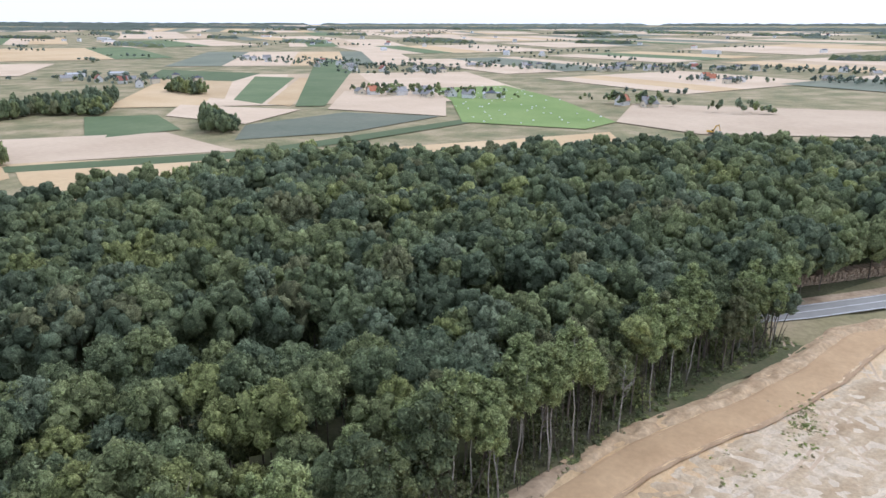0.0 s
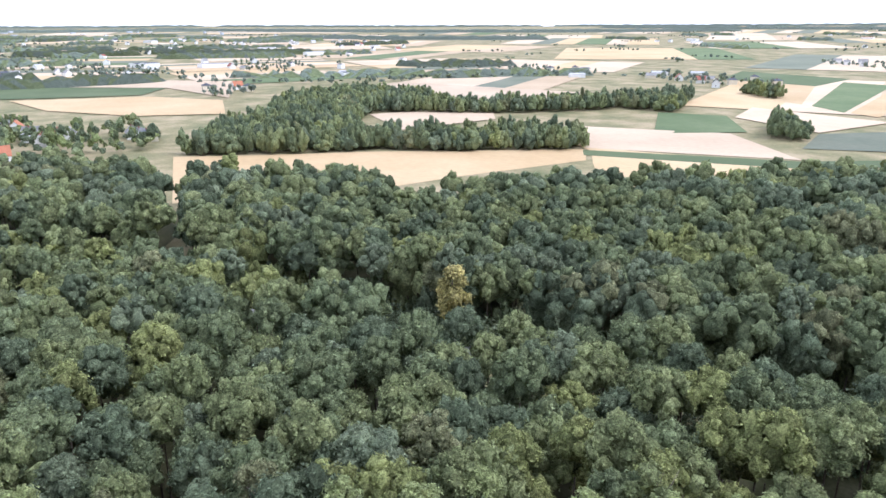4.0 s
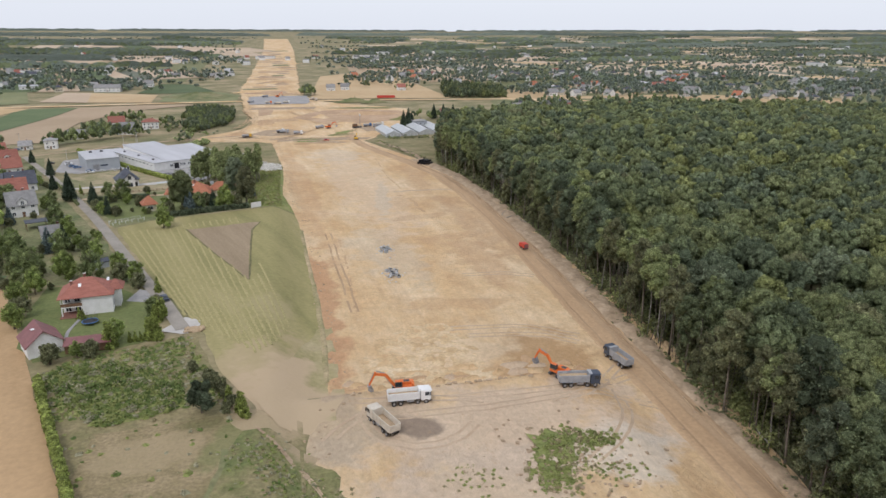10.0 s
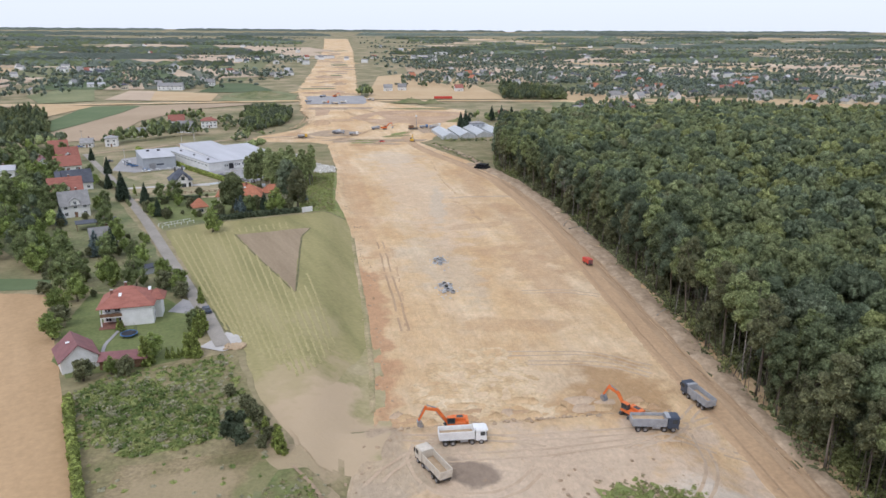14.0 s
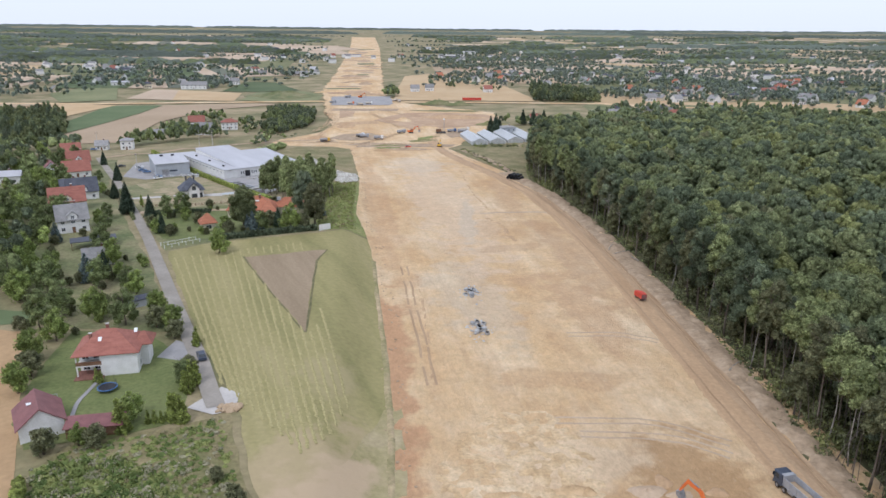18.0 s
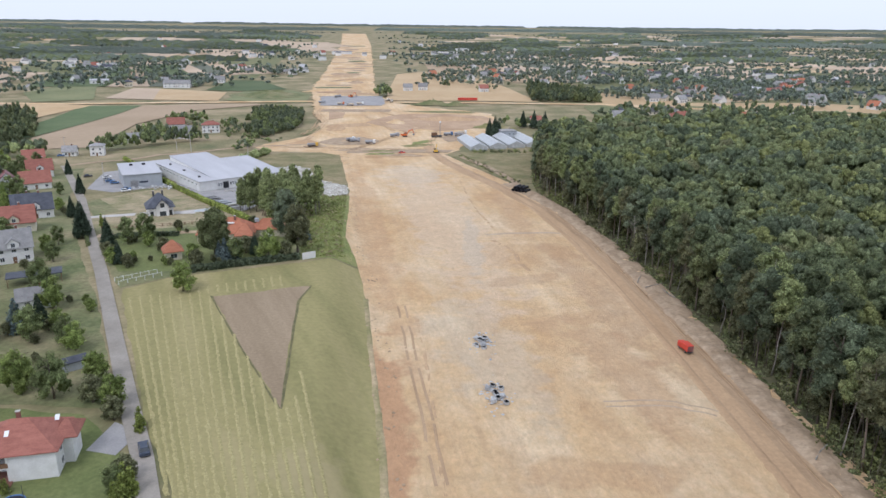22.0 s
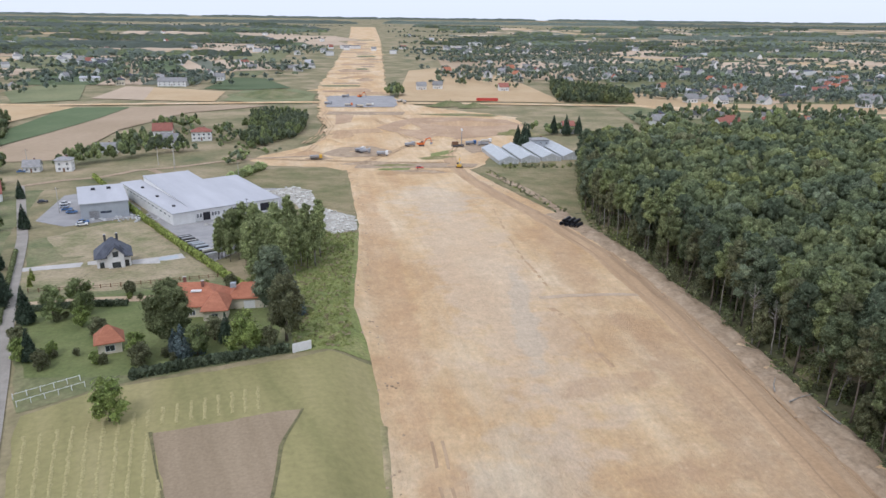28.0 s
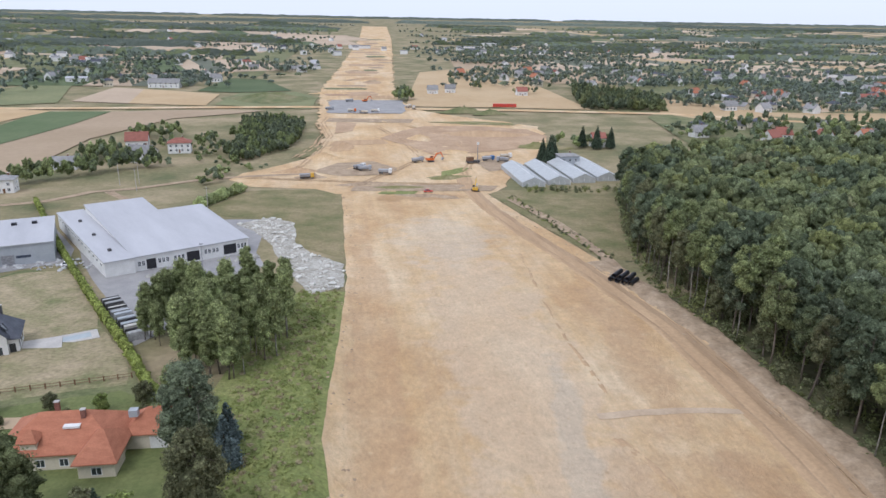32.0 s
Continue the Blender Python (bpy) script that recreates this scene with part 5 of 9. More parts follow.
def blob_trees(name, spots, label, mats, seed=1, category="trees", cheap=2):
    """Distant trees: small uneven crowns of leaf sprays round a core, joined. spots: x, y, radius, height."""
    rg = np.random.default_rng(seed)
    kinds = []
    for i in range(8):
        L = crown_lobes(np.random.default_rng(60 + i), 1.0, 0.2, 2.0, 2)[:cheap]
        kinds.append(join([cores(np.random.default_rng(i), L, 1.2 if cheap == 1 else 1.0, ICO1 if cheap == 1 else ICO2), sprays(np.random.default_rng(70 + i), L, 8 if cheap == 1 else 26, 0.4 if cheap == 1 else 0.22)]))
    pieces, tone = [], []
    for x, y, r, h in spots:
        v, f = kinds[rg.integers(8)]
        a = rg.uniform(0, 6.28)
        c, s = math.cos(a) * r, math.sin(a) * r
        pieces.append((np.stack([v[:, 0] * c - v[:, 1] * s + x, v[:, 0] * s + v[:, 1] * c + y, v[:, 2] * h / 2 + ht(x, y)], -1), f))
        tone.append(np.full(len(f), rg.integers(len(mats))))
    v, f = join(pieces)
    me = mesh_mixed(name, v, f, mats)
    me.polygons.foreach_set("material_index", np.concatenate(tone).astype(np.int32))
    return tagged(new(name, me), label, category, kind="stuff")


def belt(a, b, width, gap, r=(3, 5), h=(8, 14)):
    n = int(math.dist(a, b) / gap)
    return [(a[0] + (b[0] - a[0]) * i / n + rng.uniform(-width, width), a[1] + (b[1] - a[1]) * i / n + rng.uniform(-width, width), rng.uniform(*r), rng.uniform(*h)) for i in range(n)]


def cluster(x, y, rx, ry, n, r=(3, 6), h=(7, 14)):
    out = []
    while len(out) < n:
        u, v = rng.uniform(-1, 1), rng.uniform(-1, 1)
        if u * u + v * v < 1:
            out.append((x + u * rx, y + v * ry, rng.uniform(*r), rng.uniform(*h)))
    return out


# villages: centre, spread, trees, houses
VILLAGES = [(500, 160, 120, 80, 210, 26), (430, 260, 80, 60, 130, 8), (400, 150, 60, 60, 110, 2), (490, 50, 70, 40, 80, 3), (620, 330, 120, 70, 190, 12), (300, 690, 110, 40, 150, 12), (420, 880, 160, 90, 420, 26), (250, 1120, 180, 120, 460, 24), (560, 1100, 220, 150, 460, 26), (620, 780, 170, 90, 300, 10),
            (-170, 1250, 90, 80, 110, 7), (-320, 1060, 130, 90, 150, 10), (-560, 1250, 220, 120, 160, 12), (-160, 1700, 140, 160, 150, 8), (180, 1700, 200, 150, 220, 14), (-480, 900, 140, 70, 110, 8),
            (780, 420, 160, 90, 140, 14), (1000, 560, 200, 140, 220, 20), (700, 720, 160, 120, 200, 18), (1300, 300, 240, 160, 180, 14), (1500, 700, 300, 260, 300, 20), (900, 1000, 260, 200, 260, 18),
            (390, -690, 70, 30, 36, 5), (300, -700, 40, 20, 14, 3), (150, -712, 50, 18, 24, 2), (56, -695, 30, 14, 12, 0), (780, -640, 120, 60, 70, 10), (640, -1000, 160, 60, 80, 8), (400, -1130, 140, 60, 60, 8), (220, -1200, 120, 60, 90, 8), (110, -1020, 60, 40, 30, 4), (20, -1240, 140, 60, 90, 5), (-60, -1050, 90, 40, 60, 2),
            (860, -1060, 140, 70, 80, 6), (1000, -520, 120, 60, 60, 5), (1250, -120, 160, 70, 80, 6), (1150, 100, 140, 60, 60, 4), (820, -40, 60, 30, 30, 3)]
near_spots, far_spots, HOMES = [], [], []
for x, y, rx, ry, n, homes in VILLAGES:
    (near_spots if math.hypot(x, y) < 800 else far_spots).extend(cluster(x, y, rx, ry, n))
    for _ in range(homes):
        a, d = rng.uniform(0, 6.28), math.sqrt(rng.random())
        HOMES.append((x + rx * d * math.cos(a), y + ry * d * math.sin(a), rng.uniform(-0.4, 0.4) + (0.9 if y < -400 else 0.2)))
blob_trees("village_trees", near_spots, "garden trees of the near villages", LEAVES[:3] + [M["walnut_leaves"], LEAVES[5]], 4)
for _ in range(220):  # loose clumps and hedgerows over the open country
    x, y = rng.uniform(-2600, 3000), rng.uniform(-3600, -800)
    far_spots += belt((x, y), (x + rng.uniform(-130, 130), y + rng.uniform(-50, 50)), 6, 12, (4, 7), (7, 13))
for _ in range(460):  # the wooded country to the north and east
    x, y = rng.uniform(-2400, 2900), 950 + 2700 * rng.random() ** 1.3
    far_spots += [s for s in belt((x, y), (x + rng.uniform(-200, 200), y + rng.uniform(-50, 50)), 16, 12, (5, 9), (7, 14)) if not (-115 < s[0] < 55)]
for _ in range(380):  # gardens and groves of the villages to the north
    x, y = rng.uniform(120, 1900), 830 + 1500 * rng.random() ** 1.4
    if not (10 < x < 262 and y < 1190):
        far_spots += cluster(x, y, rng.uniform(30, 80), rng.uniform(14, 30), 16, (3.5, 7), (6, 12))
for _ in range(120):
    x, y = rng.uniform(150, 1700), rng.uniform(900, 2000)
    if not (10 < x < 262 and y < 1190):
        far_spots += belt((x, y), (x + rng.uniform(-150, 150), y + rng.uniform(-25, 25)), 9, 8, (4, 7), (7, 12))
for _ in range(90):
    x, y = rng.uniform(-1500, -170), 980 + 1300 * rng.random() ** 1.3
    far_spots += cluster(x, y, rng.uniform(30, 70), rng.uniform(12, 26), 16, (3.5, 7), (6, 12))
for _ in range(190):
    x, y = 860 + 2500 * rng.random() ** 1.2, rng.uniform(-700, 1000)
    if y < 300 and rng.random() < 0.6:
        continue
    far_spots += belt((x, y), (x + rng.uniform(-60, 60), y + rng.uniform(-180, 180)), 12, 12, (4, 8), (7, 13))
for _ in range(70):
    x, y = rng.uniform(-1300, -350), rng.uniform(1000, 1500)
    far_spots += belt((x, y), (x + rng.uniform(-160, 160), y + rng.uniform(-30, 30)), 12, 7, (4, 7), (7, 12))
for _ in range(60):
    x, y = rng.uniform(-1300, -450), rng.uniform(500, 1100)
    far_spots += belt((x, y), (x + rng.uniform(-120, 120), y + rng.uniform(-30, 30)), 8, 10, (4, 6), (6, 11))
far_spots = [q for q in far_spots if not (-105 < q[0] < 34 and 560 < q[1] < 3500)]
blob_trees("country_trees", far_spots, "trees and hedges scattered over the far country", [M["hazed_leaves"], M["hazed_leaves"], M["hazed_leaves"], LEAVES[2]], 5, cheap=1)


def canopy(spots, label, seed):
    """Woods in the middle distance, joined: ragged canopies over oval outlines. spots: x, y, half length, half depth, turn."""
    rg = np.random.default_rng(seed)
    pieces = []
    for x, y, a, b, turn in spots:
        step = 9.0
        n, m = max(3, int(2 * a / step)), max(3, int(2 * b / step))
        U, V = np.meshgrid(np.linspace(-1, 1, n + 1), np.linspace(-1, 1, m + 1))
        U, V = U + rg.uniform(-0.3, 0.3, U.shape) / n, V + rg.uniform(-0.3, 0.3, U.shape) / m
        sq = np.sqrt(np.clip(1 - 0.5 * V * V, 0, 1)), np.sqrt(np.clip(1 - 0.5 * U * U, 0, 1))
        P, Q = U * sq[0] * a, V * sq[1] * b
        Z = rg.uniform(2, 12, U.shape)
        Z[0, :] = Z[-1, :] = Z[:, 0] = Z[:, -1] = -0.5
        c, s_ = math.cos(turn), math.sin(turn)
        X, Y = x + P * c - Q * s_, y + P * s_ + Q * c
        k = np.arange(X.size).reshape(X.shape)
        pieces.append((np.stack([X, Y, Z + hgt(X, Y)], -1).reshape(-1, 3), np.stack([k[:-1, :-1], k[:-1, 1:], k[1:, 1:], k[1:, :-1]], -1).reshape(-1, 4)))
    v, f = join(pieces)
    return tagged(mesh_np("woodland", v, f, [M["hazed_leaves"], LEAVES[0]], rg.integers(0, 2, len(f))), label, "woods", kind="stuff")


spots = []
while len(spots) < 170:
    x, y = rng.uniform(-2300, 2600), 1500 + 2100 * rng.random() ** 1.2
    a = rng.uniform(50, 190)
    if not (-160 - a < x < 90 + a) and not (10 < x < 260 and y < 1180):
        spots.append((x, y, a, rng.uniform(14, 50), rng.uniform(-0.3, 0.3)))
while len(spots) < 255:
    x, y = 900 + 2300 * rng.random() ** 1.2, rng.uniform(-500, 1000)
    if y < 330 and rng.random() < 0.8:
        continue
    spots.append((x, y, rng.uniform(14, 50), rng.uniform(40, 150), rng.uniform(-0.4, 0.4)))
while len(spots) < 305:
    x, y = rng.uniform(-2200, 2600), rng.uniform(-3500, -1300)
    spots.append((x, y, rng.uniform(40, 150), rng.uniform(10, 30), rng.uniform(-0.3, 0.3)))
canopy(spots, "woods and tree belts in the middle distance", 12)


def far_forest(name, a, b, deep, seed):
    """A wood near the horizon: a low canopy block with a ragged top."""
    rg = np.random.default_rng(seed)
    d = np.array(b, float) - a
    L = np.linalg.norm(d)
    t = d / L
    s = np.array([-t[1], t[0]])
    n, m = int(L / 28), 6
    v = []
    for j in range(m + 1):
        for i in range(n + 1):
            p = np.array(a) + t * (i * 28 + rg.uniform(-8, 8)) + s * (deep * j / m + rg.uniform(-20, 20))
            v.append((p[0], p[1], ht(p[0], p[1]) + (-7 if j in (0, m) or i in (0, n) else rg.uniform(3, 12))))
    k = np.arange(len(v)).reshape(m + 1, n + 1)
    f = np.stack([k[:-1, :-1], k[:-1, 1:], k[1:, 1:], k[1:, :-1]], -1).reshape(-1, 4)
    tagged(mesh_np(name, v, f, [M["hazed_leaves"]]), "dark wood on the horizon", "forest", kind="stuff")


for i, (a, b, deep) in enumerate([((-1500, -3900), (1500, -4300), 420), ((1500, -4200), (4200, -2600), 420), ((2600, -1300), (3100, -300), 300), ((3200, -2600), (4400, 200), 380), ((4300, 0), (4200, 2400), 380), ((4000, 2400), (1500, 4400), 420),
                                  ((1500, 4300), (60, 4400), 400), ((-110, 4300), (-2600, 3900), 420), ((-2500, 3800), (-4300, 2200), 420), ((-1500, 2900), (-150, 2900), 260), ((900, 2400), (2400, 1900), 240), ((-3000, -3400), (-1500, -3900), 300), ((-400, 1900), (-1500, 1750), 160)]):
    far_forest("forest", a, b, deep, i)
for i in range(14):  # the wooded hills that close the view
    a, b = 2 * math.pi * i / 14, 2 * math.pi * (i + 1) / 14
    far_forest("forest", (5150 * math.cos(a), 5150 * math.sin(a)), (5150 * math.cos(b), 5150 * math.sin(b)), -340, 30 + i)

# ---- building kit ----
M["white_wall"] = material("white_render", [(0.62, 0.61, 0.58), (0.74, 0.73, 0.71)], 0.5, (4.0, 0.06), 0.9)
M["cream_wall"] = material("cream_render", [(0.56, 0.50, 0.38), (0.66, 0.60, 0.48)], 0.5, (4.0, 0.06), 0.9)
M["grey_wall"] = material("grey_sheet_cladding", [(0.33, 0.35, 0.37), (0.40, 0.42, 0.44)], 0.3, (2.0, 0.05), 0.6)
M["red_roof"] = material("red_roof_tiles", [(0.24, 0.092, 0.068), (0.33, 0.135, 0.10)], 0.4, (5.0, 0.18), 0.8, 0.03, vary=0.12, stretch=(1, 1, 4))
M["orange_roof"] = material("orange_roof_tiles", [(0.33, 0.125, 0.07), (0.43, 0.175, 0.10)], 0.4, (5.0, 0.18), 0.8, 0.03, vary=0.1, stretch=(1, 1, 4))
M["maroon_roof"] = material("maroon_sheet_roof", [(0.18, 0.075, 0.075), (0.25, 0.11, 0.105)], 0.5, (4.0, 0.12), 0.55, 0.02, vary=0.1)
M["dark_roof"] = material("anthracite_roof_tiles", [(0.055, 0.06, 0.075), (0.10, 0.105, 0.125)], 0.5, (5.0, 0.15), 0.7, 0.03, vary=0.15)
M["grey_roof"] = material("grey_fibre_roof", [(0.20, 0.195, 0.19), (0.30, 0.29, 0.28)], 0.5, (4.0, 0.15), 0.85, 0.02, vary=0.2)
M["white_roof"] = material("pale_sheet_roof", [(0.40, 0.395, 0.41), (0.48, 0.475, 0.49)], 0.15, (2.0, 0.05), 0.55, stretch=(1, 0.2, 1))
M["glass"] = material("dark_window_glass", [(0.02, 0.025, 0.03), (0.05, 0.06, 0.07)], 0.5, rough=0.08, spec=0.8)
M["frame_white"] = material("white_window_frame", [(0.7, 0.7, 0.7), (0.78, 0.78, 0.78)], 2.0, rough=0.5)
M["wood"] = material("brown_timber", [(0.13, 0.07, 0.04), (0.22, 0.13, 0.075)], 1.0, (6.0, 0.25), 0.8, 0.01)
M["brick"] = material("dark_brick", [(0.17, 0.08, 0.06), (0.25, 0.12, 0.09)], 1.5, (6.0, 0.2), 0.9, 0.01)
M["black"] = material("black_plastic", [(0.018, 0.018, 0.022), (0.035, 0.035, 0.04)], 1.0, (3.0, 0.2), 0.45)
M["rubber"] = material("dusty_tyre_rubber", [(0.03, 0.028, 0.026), (0.08, 0.068, 0.055)], 2.0, (6.0, 0.2), 0.9)
M["steel"] = material("worn_steel", [(0.25, 0.25, 0.26), (0.40, 0.40, 0.41)], 2.0, (6.0, 0.2), 0.45, metal=0.6)
M["chassis"] = material("dark_chassis_steel", [(0.05, 0.05, 0.055), (0.10, 0.095, 0.09)], 2.0, (5.0, 0.2), 0.7)
M["orange_paint"] = material("orange_machine_paint", [(0.58, 0.13, 0.03), (0.70, 0.19, 0.05)], 0.8, (5.0, 0.12), 0.5)
M["white_paint"] = material("white_lorry_paint", [(0.68, 0.67, 0.65), (0.78, 0.77, 0.75)], 0.8, (4.0, 0.08), 0.4)
M["grey_paint"] = material("blue_grey_lorry_paint", [(0.27, 0.275, 0.29), (0.38, 0.385, 0.40)], 0.8, (4.0, 0.1), 0.45)
M["dark_paint"] = material("dark_blue_lorry_paint", [(0.04, 0.05, 0.075), (0.07, 0.085, 0.115)], 0.8, (4.0, 0.1), 0.4)
M["beige_paint"] = material("dusty_beige_lorry_paint", [(0.48, 0.42, 0.34), (0.60, 0.54, 0.45)], 0.8, (4.0, 0.12), 0.55)
M["red_paint"] = material("red_vehicle_paint", [(0.50, 0.05, 0.03), (0.62, 0.08, 0.05)], 0.8, (4.0, 0.1), 0.4)
M["blue_paint"] = material("blue_car_paint", [(0.05, 0.12, 0.26), (0.07, 0.16, 0.34)], 1.0, rough=0.35)
M["yellow_paint"] = material("yellow_machine_paint", [(0.55, 0.32, 0.04), (0.66, 0.42, 0.07)], 0.8, (5.0, 0.12), 0.5)
M["load"] = material("tipped_sand_load", [(0.36, 0.26, 0.16), (0.46, 0.35, 0.23)], 0.8, (3.0, 0.15), 0.95, 0.05)
M["stone"] = material("broken_concrete", [(0.30, 0.30, 0.30), (0.44, 0.435, 0.42)], 1.0, (4.0, 0.2), 0.9, 0.03, vary=0.25)
M["marble"] = material("white_stone_rubble", [(0.38, 0.36, 0.32), (0.56, 0.54, 0.49)], 0.4, (3.0, 0.15), 0.9, 0.05, vary=0.2)
M["glasshouse"] = material("milky_greenhouse_glass", [(0.38, 0.39, 0.39), (0.48, 0.49, 0.485)], 0.6, (2.0, 0.08), 0.45, spec=0.6)
M["water"] = material("pool_cover", [(0.30, 0.34, 0.36), (0.38, 0.42, 0.43)], 0.5, rough=0.3)
M["cut_wood"] = material("cut_log_ends", [(0.26, 0.19, 0.13), (0.38, 0.29, 0.20)], 1.0, (4.0, 0.2), 0.9, vary=0.25)


def box(bm, x0, x1, y0, y1, z0, z1, m=None):
    q = [bm.verts.new(((x0, x1)[i & 1], (y0, y1)[i >> 1 & 1], (z0, z1)[i >> 2])) for i in range(8)]
    if m is not None:
        for v in q:
            v.co = m @ v.co
    for f in ((0, 2, 3, 1), (4, 5, 7, 6), (0, 1, 5, 4), (2, 6, 7, 3), (0, 4, 6, 2), (1, 3, 7, 5)):
        bm.faces.new([q[i] for i in f])
    return q


def add_box(parent, name, mat, x0, x1, y0, y1, z0, z1, label="", bevel=0.0, m=None):
    bm = bmesh.new()
    box(bm, x0, x1, y0, y1, z0, z1, m)
    if bevel:
        bmesh.ops.bevel(bm, geom=bm.edges[:], offset=bevel, segments=1, affect="EDGES")
    return part(name, bm, M[mat], parent, label)


def poly_part(parent, name, mat, v, f, label="", smooth=False):
    bm = bmesh.new()
    q = [bm.verts.new(c) for c in v]
    for p in f:
        bm.faces.new([q[i] for i in p])
    bmesh.ops.recalc_face_normals(bm, faces=bm.faces[:])
    return part(name, bm, M[mat], parent, label, smooth)


def add_tube(parent, name, mat, points, radii, sides=8, label=""):
    v, f = tube(points, radii, sides)
    ob = new(name, mesh_mixed(name, v, f, [M[mat]], False))
    ob.parent = parent
    if label:
        ob["label"] = label
    return ob


def prism(parent, name, mat, outline, x0, x1, label="", bevel=0.0):
    """An outline [(y, z), ...] drawn out from x0 to x1."""
    bm = bmesh.new()
    a, b = [bm.verts.new((x0, y, z)) for y, z in outline], [bm.verts.new((x1, y, z)) for y, z in outline]
    n = len(outline)
    bm.faces.new(a[::-1]), bm.faces.new(b)
    for i in range(n):
        bm.faces.new((a[i], a[(i + 1) % n], b[(i + 1) % n], b[i]))
    bmesh.ops.recalc_face_normals(bm, faces=bm.faces[:])
    if bevel:
        bmesh.ops.bevel(bm, geom=bm.edges[:], offset=bevel, segments=1, affect="EDGES")
    return part(name, bm, M[mat], parent, label)


def slab(v, f, thick):
    """Roof faces given a thickness downwards: vertices and faces."""
    n = len(v)
    w = list(v) + [(x, y, z - thick) for x, y, z in v]
    g = list(f) + [tuple(i + n for i in reversed(q)) for q in f]
    edges = {}
    for q in f:
        for a, b in zip(q, q[1:] + q[:1]):
            edges[(a, b)] = 1
    for a, b in edges:
        if (b, a) not in edges:
            g.append((b, a, a + n, b + n))
    return w, g


def gable_roof(parent, mat, w, d, eave, ridge, over=0.5, x=0.0, y=0.0, name="roof"):
    """Ridge along x."""
    X, Y = w / 2 + over, d / 2 + over
    dz = (ridge - eave) / (d / 2) * over
    v = [(x - X, y - Y, eave - dz), (x + X, y - Y, eave - dz), (x + X, y, ridge), (x - X, y, ridge), (x + X, y + Y, eave - dz), (x - X, y + Y, eave - dz)]
    w_, f = slab([(a, b, c + 0.2) for a, b, c in v], [(0, 1, 2, 3), (3, 2, 4, 5)], 0.2)
    return poly_part(parent, name, mat, w_, f)


def hip_roof(parent, mat, w, d, eave, ridge, over=0.6, x=0.0, y=0.0, name="roof"):
    X, Y, k = w / 2 + over, d / 2 + over, max(0.3, (w - d) / 2)
    if w < d:
        k = 0.3
    e = eave - 0.15
    v = [(x - X, y - Y, e), (x + X, y - Y, e), (x + X, y + Y, e), (x - X, y + Y, e), (x - k, y, ridge), (x + k, y, ridge)]
    w_, f = slab([(a, b, c + 0.2) for a, b, c in v], [(0, 1, 5, 4), (1, 2, 5), (2, 3, 4, 5), (3, 0, 4)], 0.2)
    return poly_part(parent, name, mat, w_, f)


def walls(parent, mat, w, d, eave, ridge=None, x=0.0, y=0.0, name="wall"):
    if ridge is None:
        return add_box(parent, name, mat, x - w / 2, x + w / 2, y - d / 2, y + d / 2, -1.0, eave)
    o = [(y - d / 2, -1.0), (y + d / 2, -1.0), (y + d / 2, eave), (y, ridge - 0.05), (y - d / 2, eave)]
    return prism(parent, name, mat, o, x - w / 2, x + w / 2)


def window(parent, side, at, z, w, h, hw, hd, x=0.0, y=0.0, name="window"):
    """A window on one of the four sides (s, n, e, w) of a block hw x hd: a frame that stands proud, and its pane."""
    m = {"s": Matrix.Translation((x + at, y - hd, z)), "n": Matrix.Translation((x + at, y + hd, z)) @ Matrix.Rotation(math.pi, 4, "Z"),
         "e": Matrix.Translation((x + hw, y + at, z)) @ Matrix.Rotation(math.pi / 2, 4, "Z"), "w": Matrix.Translation((x - hw, y + at, z)) @ Matrix.Rotation(-math.pi / 2, 4, "Z")}[side]
    bm = bmesh.new()
    t = 0.09
    for a in ((-w / 2, w / 2, -0.06, 0.02, 0, t), (-w / 2, w / 2, -0.06, 0.02, h - t, h), (-w / 2, -w / 2 + t, -0.06, 0.02, t, h - t), (w / 2 - t, w / 2, -0.06, 0.02, t, h - t), (-t / 2, t / 2, -0.05, 0.02, t, h - t)):
        box(bm, *a, m)
    fr = part(name, bm, M["frame_white"], parent)
    add_box(fr, "pane", "glass", -w / 2 + t, w / 2 - t, -0.025, 0.01, t, h - t, m=m)
    return fr


def root(name, label, category, x, y, turn=0.0, group="", dz=0.0):
    ob = new(name)
    ob.matrix_basis = Matrix.Translation((x, y, ht(x, y) + dz)) @ Matrix.Rotation(radians(turn), 4, "Z")
    return tagged(ob, label, category, group)


def chimney(parent, x, y, z0, z1, mat="brick"):
    c = add_box(parent, "chimney", mat, x - 0.35, x + 0.35, y - 0.3, y + 0.3, z0, z1)
    add_box(c, "cap", "concrete", x - 0.42, x + 0.42, y - 0.37, y + 0.37, z1, z1 + 0.12)


